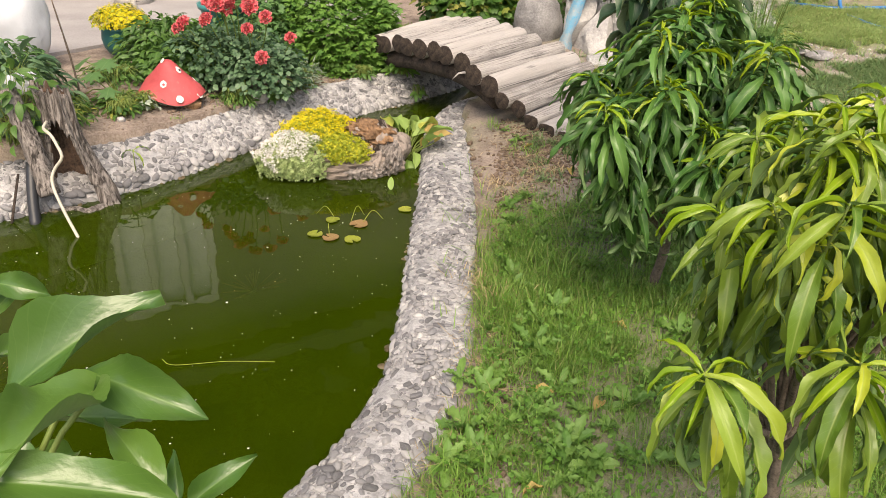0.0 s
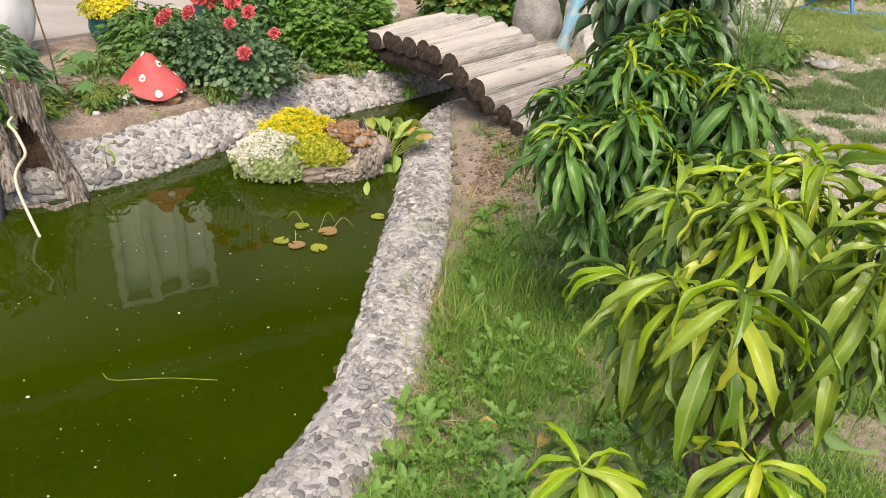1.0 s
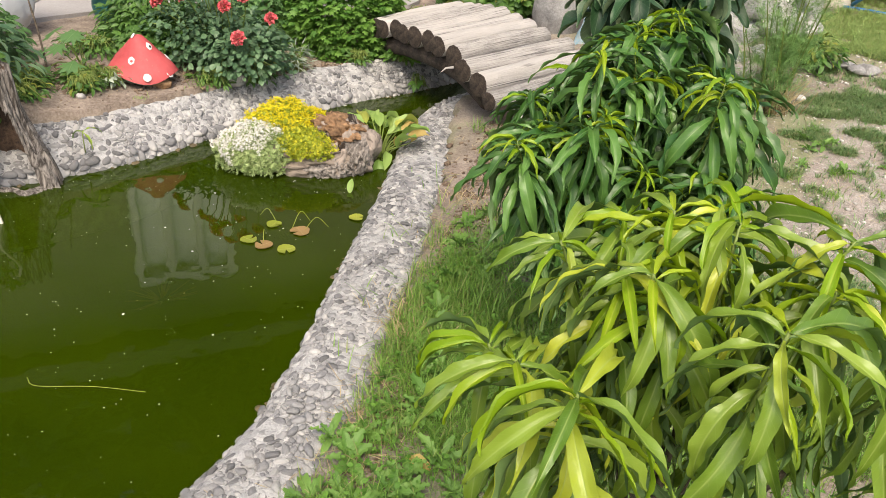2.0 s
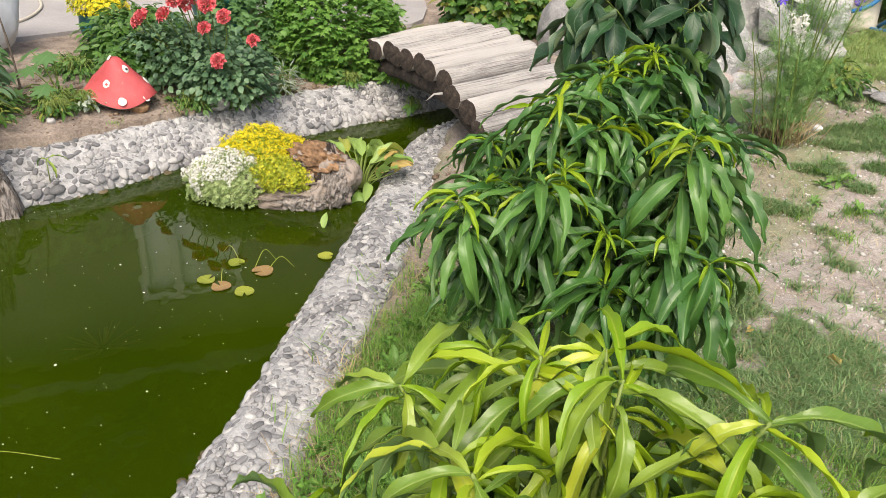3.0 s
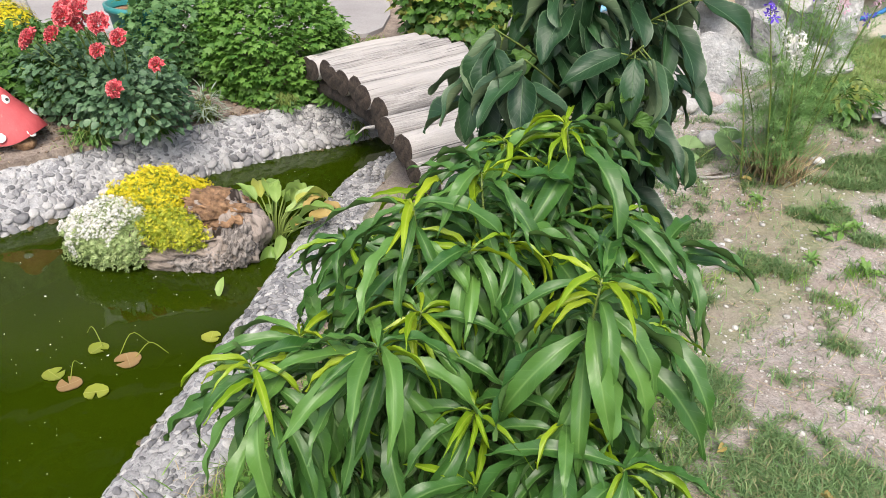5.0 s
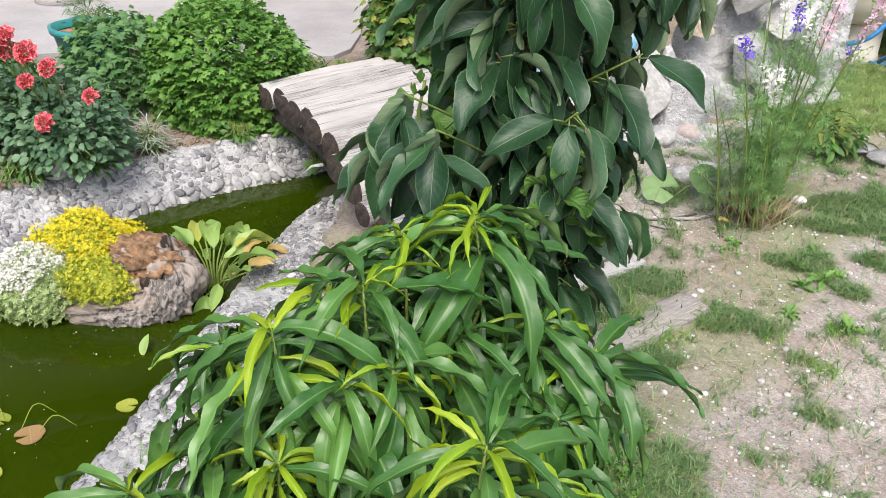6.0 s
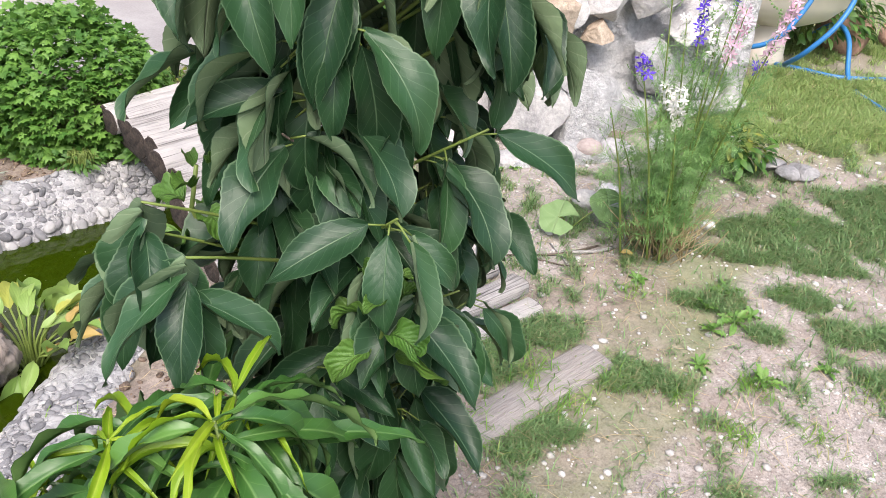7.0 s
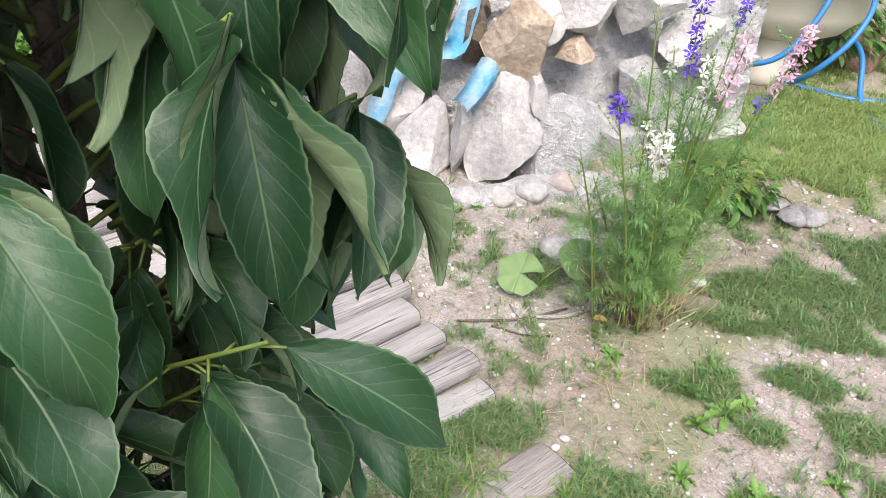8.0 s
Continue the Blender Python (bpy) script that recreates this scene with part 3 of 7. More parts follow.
def set_pebbles(side, kerb, lo, hi, near, seed):
    """Pebbles pressed into the mortar: those of the nearest stretch are pieces of their own, the rest one mesh."""
    r = np.random.default_rng(seed)
    a, b, cut = (in_r, out_r, CUT_R) if side == "r" else (in_l, out_l, CUT_L)

    def place(i, c):
        k = np.clip(i.astype(int), 0, 88)
        f = (i - k)[:, None]
        p, q = a[k] * (1 - f) + a[k + 1] * f, b[k] * (1 - f) + b[k + 1] * f
        xy = p + (q - p) * c[:, None]
        return np.c_[xy, np.interp(c, [u for u, _ in cut], [h for _, h in cut])]

    n = 80000 if side == "r" else 90000
    i, c, w = r.uniform(lo, hi, n), r.uniform(0.0, 0.98, n), r.uniform(size=n)
    edge = 0.07 if side == "r" else 0.17
    big = (0.013, 0.027) if side == "r" else (0.015, 0.028)
    small = [0.005, 0.008, 0.012, 0.016] if side == "r" else [0.005, 0.008, 0.012, 0.017]
    rad = np.where((c < edge) & (w < 0.9), r.uniform(*big, n), r.choice(small, n, p=[0.25, 0.32, 0.27, 0.16]) * r.uniform(0.85, 1.2, n))
    order = np.argsort(-rad + r.uniform(0, 0.03, n))
    i, c, rad = i[order], c[order], rad[order]
    p = place(i, c)
    up = np.cross(place(i + 0.3, c) - p, place(i, c + 0.02) - p)
    up /= np.linalg.norm(up, axis=1)[:, None] + 1e-9
    up *= np.where(up[:, 2:] < 0, -1, 1)
    grid, rest, count = {}, Soup(), 0
    for k in range(n):
        x, y, z = p[k]
        cell = (int(x // 0.06), int(y // 0.06))
        close = [q for dx in (-1, 0, 1) for dy in (-1, 0, 1) for q in grid.get((cell[0] + dx, cell[1] + dy), ())]
        if any((q[0] - x) ** 2 + (q[1] - y) ** 2 + (q[2] - z) ** 2 < ((q[3] + rad[k]) * (0.68 if side == "r" else 0.72)) ** 2 for q in close):
            continue
        grid.setdefault(cell, []).append((x, y, z, rad[k]))
        u = Vector(up[k])
        turn = u.to_track_quat("Z", "Y").to_matrix().to_4x4() @ Matrix.Rotation(r.uniform(0, 6.28), 4, "Z") @ Matrix.Rotation(r.uniform(-0.2, 0.2), 4, "X")
        sunk = r.uniform(*((-0.26, 0.14) if side == "r" else (-0.34, 0.08))) if c[k] > edge else r.uniform(-0.10, 0.25)
        m = Matrix.Translation(Vector(p[k]) + u * rad[k] * sunk) @ turn @ Matrix.Diagonal((rad[k] * r.uniform(0.95, 1.25), rad[k], rad[k] * r.uniform(0.85, 1.15), 1))
        kind = int(r.integers(0, 8))
        if near[0] < i[k] < near[1] and count < 300:
            part("pebble", PEBBLE_MESHES[kind][1], None, kerb, m=m)
            count += 1
        else:
            rest.add(*PEBBLE_MESHES[kind][0], m=m)
    part("pebbles", rest, PEBBLES, kerb, kind="stuff")
    wet = Soup()
    for _ in range(70):
        i, c, size = r.uniform(lo, hi, 1), r.uniform(-0.05, 0.03, 1), r.choice([0.008, 0.012, 0.018, 0.026]) * r.uniform(0.8, 1.2)
        x, y, _ = place(i, c)[0]
        wet.add(*PEBBLE_MESHES[int(r.integers(0, 8))][0], m=pose(x, y, 0.002 - size * r.uniform(0.1, 0.8), r.uniform(-20, 20), r.uniform(-20, 20), r.uniform(0, 360)) @ Matrix.Scale(size, 4))
    part("waterline_stones", wet, MUDDY_STONE, kerb, "brown silted stones at the waterline", kind="stuff")


def build_yard():
    """The concrete yard, a slab with a worn edge towards the flower bed."""
    edge = spline([(-9, 1.0), (-4.2, 2.6), (-3.0, 3.75), (-2.62, 4.5), (-2.3, 5.2), (-1.75, 5.50), (-1.36, 5.68), (-1.02, 5.93), (-0.98, 6.22), (-1.2, 6.8), (-1.5, 7.5), (-1.6, 9.0), (-1.6, 14)], 90)
    ring = [*edge, (-30, 14), (-30, 1.0)]
    s = Soup()
    n = len(ring)
    top = [(x + 0.02 * noise.noise(Vector((x * 5, y * 5, 1))), y + 0.02 * noise.noise(Vector((x * 5, y * 5, 7))), 0.285) for x, y in ring]
    low = [(x, y, 0.05) for x, y, _ in top]
    s.add(top + low, [tuple(range(n))[::-1]] + [(i, i + n, (i + 1) % n + n, (i + 1) % n) for i in range(n)][::1])
    ob = single("yard_pavement", s, CONCRETE, "pale grey concrete yard slab", "pavement", kind="structure", smooth=False)
    bm = bmesh.new()
    bm.from_mesh(ob.data)
    bmesh.ops.recalc_face_normals(bm, faces=bm.faces[:])
    bm.to_mesh(ob.data)
    bm.free()


build_yard()


# ---------------------------------------------------------------- log bridge
def log_mesh(length, radius, seed, flat=0.0):
    """A log along +x from the origin: bark gone, cracked, its cut ends dark."""
    r = np.random.default_rng(seed)
    sides, rows = 24, 14
    v, f, slots = [], [], []
    off = r.uniform(0, 50)
    for i in range(rows):
        x = length * i / (rows - 1)
        taper = 1 - 0.06 * abs(i / (rows - 1) - 0.5)
        for k in range(sides):
            a = 2 * math.pi * k / sides
            d = Vector((x * 2.2, math.cos(a) * 1.1 + off, math.sin(a) * 1.1))
            rad = radius * taper * (1 + 0.10 * noise.noise(d) + 0.06 * noise.noise(Vector((x * 1.2, math.cos(a) * 4 + off, math.sin(a) * 4))) + 0.07 * noise.noise(Vector((x * 3.0, math.cos(a) * 2.2 + off, math.sin(a) * 9))))
            z = math.sin(a) * rad
            if flat and z > radius * flat:
                z = radius * flat + (z - radius * flat) * 0.25
            v.append((x, math.cos(a) * rad, z + 0.006 * math.sin(x * 5 + off)))
    for i in range(rows - 1):
        for k in range(sides):
            j = (k + 1) % sides
            f.append((i * sides + k, i * sides + j, (i + 1) * sides + j, (i + 1) * sides + k))
            slots.append(0)
    for row, flip in ((0, False), (rows - 1, True)):
        x = length * row / (rows - 1)
        inner = len(v)
        for k in range(sides):
            q = v[row * sides + k]
            v.append((x + (-0.004 if not flip else 0.004), q[1] * 0.93, q[2] * 0.93))
        v.append((x + (0.006 if not flip else -0.006), 0.004, 0.003))
        for k in range(sides):
            j = (k + 1) % sides
            q = (row * sides + j, row * sides + k, inner + k, inner + j)
            t = (inner + j, inner + k, inner + sides)
            f += [q[::-1] if flip else q, t[::-1] if flip else t]
            slots += [1, 1]
    return Soup().add(v, f, None, slots)


LEFT_ENDS = [(-0.765, 4.93, 0.35), (-0.709, 4.882, 0.362), (-0.619, 4.805, 0.379), (-0.547, 4.741, 0.389), (-0.445, 4.652, 0.397), (-0.344, 4.57, 0.4), (-0.252, 4.498, 0.4), (-0.147, 4.407, 0.386), (-0.048, 4.316, 0.357), (0.04, 4.245, 0.311), (0.132, 4.186, 0.265), (0.206, 4.146, 0.227), (0.295, 4.106, 0.19), (0.385, 4.078, 0.162), (0.47, 4.053, 0.138), (0.56, 4.03, 0.118), (0.65, 4.01, 0.1)]
RIGHT_ENDS = [(-0.472, 5.558, 0.389), (-0.391, 5.503, 0.399), (-0.31, 5.448, 0.41), (-0.219, 5.386, 0.421), (-0.118, 5.316, 0.424), (-0.009, 5.239, 0.422), (0.071, 5.181, 0.414), (0.185, 5.102, 0.394), (0.321, 5.012, 0.36), (0.429, 4.95, 0.327), (0.537, 4.892, 0.291), (0.629, 4.836, 0.261), (0.72, 4.779, 0.23), (0.801, 4.728, 0.204), (0.89, 4.669, 0.175), (0.983, 4.612, 0.144), (1.07, 4.56, 0.115)]


def build_bridge():
    b = thing("log_bridge", (0.0, 4.7, 0.0), "arched footbridge of weathered grey round logs over the pond channel", "bridge")
    r = np.random.default_rng(11)
    base = Vector((0.0, 4.7, 0.0))
    for k, (p, q) in enumerate(zip(LEFT_ENDS, RIGHT_ENDS)):
        p, q = Vector(p), Vector(q)
        along = (q - p).normalized()
        p = p + along * r.uniform(-0.02, 0.02)
        q = q + along * r.uniform(-0.025, 0.025)
        rad = r.uniform(0.054, 0.062) if k < 10 else r.uniform(0.045, 0.052)
        m = Matrix.Translation(p - base) @ along.to_track_quat("X", "Z").to_matrix().to_4x4() @ Matrix.Rotation(r.uniform(-0.3, 0.3) * (0.3 if k > 11 else 1.0), 4, "X")
        part("log", log_mesh((q - p).length, rad, k, 0.5 if k > 11 else 0.0), [LOG_TOP, LOG_END], b, m=m)
    # Bearers take the dark log-end colour to put shade into the gaps.
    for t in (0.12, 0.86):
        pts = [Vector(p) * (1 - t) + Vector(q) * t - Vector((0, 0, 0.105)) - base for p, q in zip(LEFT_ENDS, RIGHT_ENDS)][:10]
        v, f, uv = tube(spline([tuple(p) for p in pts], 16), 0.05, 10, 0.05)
        part("beam", Soup().add(v, f, uv), LOG_END, b, "bearer beam coloured dark for the shade under the logs")
    s = Soup()
    base_p = Vector(LEFT_ENDS[8]) - base + Vector((-0.05, -0.03, 0.01))
    v, f, uv = tube([base_p, base_p + Vector((-0.03, -0.03, 0.0)), base_p + Vector((-0.06, -0.05, -0.03))], [0.008, 0.005, 0.001], 5)
    part("splinter", s.add(v, f, uv), LOG_TOP, b)


build_bridge()


def build_steps():
    for k, (p, q) in enumerate([((0.98, 3.96, 0.026), (1.285, 4.385, 0.066)),]):
        p, q = Vector(p), Vector(q)
        m = Matrix.Translation(p) @ (q - p).to_track_quat("X", "Z").to_matrix().to_4x4()
        ob = part("log_step", log_mesh((q - p).length, 0.072, 40 + k, 0.5), [PLANK, LOG_END], None, m=m)
        tagged(ob, "half-buried weathered log step in the turf", "log step")


build_steps()


# ---------------------------------------------------------------- saplings
def leaf_kinds(n, mats, size, width, curls, fold, wide, wave, tip=1.0, thick=0.0008, rows=8, seed=0, bow=1.2, cols=5, cup=1.3, twist=35, ripples=14, teeth=0.0):
    """n leaves of one sort, each as a mesh and as the shape that it is made of."""
    out = []
    for k in range(n):
        r = np.random.default_rng(seed + k)
        shape = leaf_shape(size, width * r.uniform(0.85, 1.15), r.uniform(*curls), fold * r.uniform(0.6, 1.4), rows, wide, wave, 0, tip, thick, seed + k, cols, bow, r.uniform(-twist, twist), cup, ripples * r.uniform(0.8, 1.2), teeth)
        out.append((Soup().add(*shape).mesh("leaf", mats), shape))
    return out, mats


SORTS = {
    "old": leaf_kinds(14, [PEACH_OLD, PEACH_BACK], 0.200, 0.0290, (75, 145), 0.55, 0.47, 0.13, 1.25, seed=100, bow=0.65, rows=20, twist=40, ripples=24),
    "light": leaf_kinds(14, [PEACH_LIGHT, PEACH_BACK], 0.160, 0.0225, (70, 145), 0.5, 0.47, 0.14, 1.25, seed=200, bow=0.7, rows=18, twist=70, ripples=22),
    "new": leaf_kinds(8, [PEACH_NEW, PEACH_NEW], 0.125, 0.0135, (40, 150), 0.8, 0.44, 0.16, 1.2, seed=300, bow=0.9, rows=14, twist=70, ripples=20),
    "apple": leaf_kinds(14, [APPLE_TOP, APPLE_BACK], 0.146, 0.061, (20, 95), 0.55, 0.44, 0.085, 1.08, seed=400, rows=30, cols=7, cup=2.2, bow=1.7, twist=35, ripples=11, teeth=0.035),
    "apple_new": leaf_kinds(6, [APPLE_NEW, APPLE_NEW], 0.070, 0.058, (50, 150), 0.7, 0.50, 0.10, 0.75, seed=500, rows=16, cols=7, cup=1.8, ripples=17, teeth=0.04),
}


class Foliage:
    """The leaves of one tree: up to 300 pieces of their own, the rest joined by sort."""

    def __init__(self, tree):
        self.tree, self.leaves = tree, []

    def leaf(self, r, sort, m):
        self.leaves.append((sort, int(r.integers(len(SORTS[sort][0]))), m))

    def done(self, first):
        """first: a key by which the leaves of their own are picked."""
        order = sorted(self.leaves, key=lambda one: first(one[2].translation))
        rest = {}
        for k, (sort, n, m) in enumerate(order):
            if k < 300:
                part("leaf", SORTS[sort][0][n][0], None, self.tree, m=m)
            else:
                rest.setdefault(sort, Soup()).add(*SORTS[sort][0][n][1], m=m)
        for sort, soup in rest.items():
            part("inner_foliage", soup, SORTS[sort][1], self.tree, kind="stuff")


def shoot(foliage, base, tip, n, r, sort, new_from, length=1.0, spread=(5, 55, 45)):
    """One leafy shoot of a peach sapling: leaves all round its stem, the youngest upright at the tip."""
    base, tip = Vector(base), Vector(tip)
    side = Vector((r.uniform(-1, 1), r.uniform(-1, 1), 0)) * 0.03
    pts = spline([base, base.lerp(tip, 0.5) + side, tip], 8)
    v, f, uv = tube(pts, np.linspace(0.0045, 0.0018, 8), 5)
    part("shoot", Soup().add(v, f, uv), TWIG, foliage.tree)
    az = r.uniform(0, 360)
    for k in range(n):
        t = 1 - 0.95 * ((n - k - 0.5) / n) ** 1.5
        p = Vector([np.interp(t * 7, range(8), pts[:, c]) for c in range(3)])
        az += 137.5 + r.uniform(-22, 22)
        young = t > new_from
        el = np.interp(t, [0, 0.75, 1.0], spread) + r.uniform(-20, 20)
        kind = "new" if young and r.uniform() < 0.45 else sort
        size = length * (r.uniform(0.7, 1.2) if not young else r.uniform(0.55, 1.05))
        foliage.leaf(r, kind, aim(p, azimuth(az, el), (0, 0, 1), r.uniform(-30, 30), size))


def limb(tree, points, radii, name="limb", mat=None):
    v, f, uv = tube(spline(points, 12), np.interp(np.linspace(0, 1, 12), np.linspace(0, 1, len(radii)), radii), 8, 0.06, len(points))
    return part(name, Soup().add(v, f, uv), mat or BARK, tree)


def build_peach(at, label, shoots, sort, new_from, seed, leaves, length, trunk_top, spread):
    tree = thing("peach_tree", at, label, "fruit tree", "peach saplings")
    r = np.random.default_rng(seed)
    foliage = Foliage(tree)
    base, fork = Vector(at), Vector(trunk_top)
    limb(tree, [(0, 0, -0.03), tuple((fork - base) * 0.5 + Vector((0.015, -0.01, 0))), tuple(fork - base)], (0.019, 0.016, 0.013), "trunk")
    for tip, down in shoots:
        tip = Vector(tip) - base
        start = (fork - base) * r.uniform(0.6, 1.0)
        foot = tip - Vector((tip.x - start.x, tip.y - start.y, 0)) * 0.28 - Vector((0, 0, down))
        limb(tree, [tuple(start), tuple(start.lerp(foot, 0.55) + Vector((0, 0, 0.01))), tuple(foot)], (0.0085, 0.006, 0.0045))
        shoot(foliage, foot, tip, leaves + int(r.integers(-2, 3)), r, sort, new_from, length, spread)
    foliage.done(lambda p: p.y - 1.5 * p.z)
    return tree


# the light green sapling that the path leads over
build_peach(
    (1.07, 1.60, 0.04),
    "young peach sapling with glossy yellow-green drooping leaves",
    [((0.823, 1.10, 0.77), 0.18), ((0.90, 1.49, 0.97), 0.24), ((1.07, 1.53, 1.035), 0.26), ((1.09, 1.50, 1.03), 0.24), ((1.01, 1.36, 1.02), 0.24), ((1.20, 1.48, 1.04), 0.26), ((0.985, 1.39, 1.0), 0.22),
     ((1.19, 1.44, 1.0), 0.24), ((1.02, 1.51, 1.025), 0.24), ((0.965, 1.55, 0.99), 0.22), ((1.125, 1.27, 1.04), 0.26), ((0.92, 1.47, 0.76), 0.18), ((1.02, 1.16, 0.78), 0.20), ((1.32, 1.50, 1.00), 0.24),
     ((1.16, 1.60, 0.88), 0.20), ((0.90, 1.28, 0.94), 0.22), ((0.97, 1.20, 0.98), 0.24), ((0.85, 1.38, 0.88), 0.20)],
    "light", 0.72, 9, 42, 1.0, (1.07, 1.56, 0.36), (-45, 8, 26),
)
# the dark green sapling by the kerb
build_peach(
    (0.88, 2.72, 0.04),
    "bushy peach sapling with dark green drooping leaves",
    [((0.657, 2.35, 0.765), 0.24), ((0.82, 2.41, 0.80), 0.24), ((0.88, 2.60, 0.875), 0.26), ((0.848, 2.84, 0.965), 0.28), ((0.93, 2.925, 0.975), 0.28), ((1.086, 2.52, 0.92), 0.28), ((1.077, 2.466, 0.72), 0.22),
     ((0.837, 2.52, 0.80), 0.22), ((0.605, 2.73, 0.765), 0.24), ((1.165, 2.445, 0.69), 0.22), ((0.68, 2.44, 0.76), 0.22), ((0.93, 2.635, 0.885), 0.26), ((0.856, 2.70, 0.955), 0.26), ((0.79, 2.59, 0.93), 0.26), ((0.955, 2.776, 0.865), 0.24),
     ((1.12, 2.75, 0.79), 0.24), ((0.72, 2.44, 0.60), 0.20), ((0.97, 2.42, 0.60), 0.20), ((1.06, 2.86, 0.86), 0.24), ((1.14, 2.88, 0.80), 0.24), ((0.95, 2.46, 0.70), 0.22), ((0.71, 2.64, 0.72), 0.22), ((1.14, 2.62, 0.80), 0.24), ((1.0, 2.86, 0.82), 0.24), ((0.74, 2.82, 0.82), 0.24), ((0.69, 2.90, 0.80), 0.24), ((0.947, 2.86, 1.0), 0.26), ((0.80, 2.93, 0.88), 0.24), ((0.62, 2.80, 0.74), 0.22), ((0.86, 2.97, 0.90), 0.24)],
    "old", 0.84, 11, 56, 1.0, (0.90, 2.66, 0.38), (-62, 22, 34),
)


def build_apple(at):
    tree = thing("apple_tree", at, "columnar apple sapling with large dark green leathery leaves", "fruit tree")
    r = np.random.default_rng(21)
    foliage = Foliage(tree)
    limb(tree, [(0, 0, -0.03), (0.02, -0.01, 0.6), (0.0, 0.02, 1.2), (0.02, 0.03, 1.7)], (0.017, 0.015, 0.012, 0.006), "trunk")
    az, stalks = 0.0, Soup()
    for k in range(112):
        z = 0.40 + 1.28 * k / 111
        az += 137.5 + r.uniform(-20, 20)
        start = Vector((0.01, 0.0, z - 0.05))
        reach = np.interp(z, [0.4, 0.6, 1.0, 1.3, 1.7], [0.15, 0.22, 0.26, 0.27, 0.20]) * r.uniform(0.35, 1.1) * (1.0 + 0.20 * math.cos(radians(az)))
        tip = start + azimuth(az, 35) * reach
        v, f, uv = tube(spline([start, start.lerp(tip, 0.5), tip], 5), np.linspace(0.0034, 0.0016, 5), 5)
        part("spur", Soup().add(v, f, uv), TWIG if k % 3 else BARK, tree)
        for j in range(int(r.integers(7, 10))):
            a = az + r.uniform(-100, 100)
            p = start.lerp(tip, r.uniform(0.5, 1.0))
            el = r.uniform(-80, -5) if z < 1.15 else r.uniform(-86, -28)
            q = p + azimuth(a, el + 30) * r.uniform(0.018, 0.035)
            stalks.add(*tube([p, q], [0.0016, 0.0013], 4))
            foliage.leaf(r, "apple", aim(q, azimuth(a, el), (0, 0, 1), r.uniform(-40, 40), r.uniform(0.72, 1.12)))
    part("leaf_stalk_mass", stalks, TWIG, tree, kind="stuff")
    for where in ((0.131, -0.203, 0.86), (-0.147, -0.145, 0.94)):
        p = Vector(where)
        v, f, uv = tube(spline([(p.x * 0.2, p.y * 0.2, p.z - 0.12), p - Vector((0, 0, 0.03)), p + Vector((0, 0, 0.08))], 6), np.linspace(0.005, 0.003, 6), 6)
        part("shoot", Soup().add(v, f, uv), TWIG, tree, "pale felted green shoot")
        for j in range(9):
            size = np.interp(j, [0, 8], [0.35, 1.1]) * r.uniform(0.85, 1.15)
            part("leaf", SORTS["apple_new"][0][int(r.integers(6))][0], None, tree, "crinkled light green young leaf", m=aim(p + Vector((0, 0, 0.08 - 0.014 * j)) + azimuth(j * 137.5, 10) * 0.02, azimuth(j * 137.5, 70 - j * 9), (0, 0, 1), r.uniform(-30, 30), size))
    for where, az in (((-0.12, -0.30, 1.04), -120), ((-0.16, -0.26, 0.98), -150), ((-0.05, -0.33, 1.0), -95), ((-0.17, -0.25, 0.90), -150), ((0.21, -0.08, 1.32), -20), ((0.25, 0.0, 1.26), 10), ((0.16, -0.16, 0.90), -45), ((0.20, -0.02, 1.40), -10)):
        p = Vector(where)
        v, f, uv = tube(spline([(p.x * 0.2, p.y * 0.2, p.z - 0.14), Vector((p.x * 0.7, p.y * 0.7, p.z - 0.05)), p], 7), np.linspace(0.0035, 0.0016, 7), 5)
        part("spur", Soup().add(v, f, uv), TWIG, tree)
        for j in range(6 if p.x > -0.17 else 3):
            foliage.leaf(r, "apple", aim(p - Vector((0, 0, 0.01 * j)), azimuth(az + 45 * (j - 2.5), r.uniform(-75, -15)), (0, 0, 1), r.uniform(-25, 25), r.uniform(0.8, 1.05)))
    foliage.done(lambda p: p.y - 0.8 * p.x)
    return tree


build_apple((0.87, 3.36, 0.05))


# ---------------------------------------------------------------- more materials
BUSH = leaf_stuff("fresh green lobed leaf", (0.052, 0.155, 0.024), (0.195, 0.365, 0.065), (0.23, 0.41, 0.085), 0.5, "island", 0.35)
BUSH_GREY = leaf_stuff("grey-green leaf", (0.07, 0.17, 0.05), (0.16, 0.30, 0.10), (0.2, 0.34, 0.13), 0.55, "island", 0.35)
ROSE_LEAF = leaf_stuff("dark rose leaf", (0.05, 0.118, 0.058), (0.155, 0.265, 0.13), (0.15, 0.24, 0.11), 0.42, "island", 0.25)
PEONY = leaf_stuff("deep green bed leaf", (0.04, 0.11, 0.02), (0.12, 0.24, 0.045), (0.16, 0.28, 0.07), 0.45, "island", 0.3)
VINE = leaf_stuff("vine leaf", (0.025, 0.085, 0.012), (0.10, 0.22, 0.03), (0.14, 0.26, 0.06), 0.5, "island", 0.3, yellow=(0.30, 0.30, 0.05))
WEED = leaf_stuff("broad weed leaf", (0.09, 0.22, 0.035), (0.22, 0.38, 0.085), (0.25, 0.37, 0.13), 0.5, "object", 0.35)
AQUATIC = leaf_stuff("pale water plant leaf", (0.17, 0.31, 0.06), (0.38, 0.52, 0.15), (0.36, 0.48, 0.17), 0.40, "object", 0.35, 8, 0.6, lines=0.25, pucker=0.08, yellow=(0.50, 0.50, 0.10))
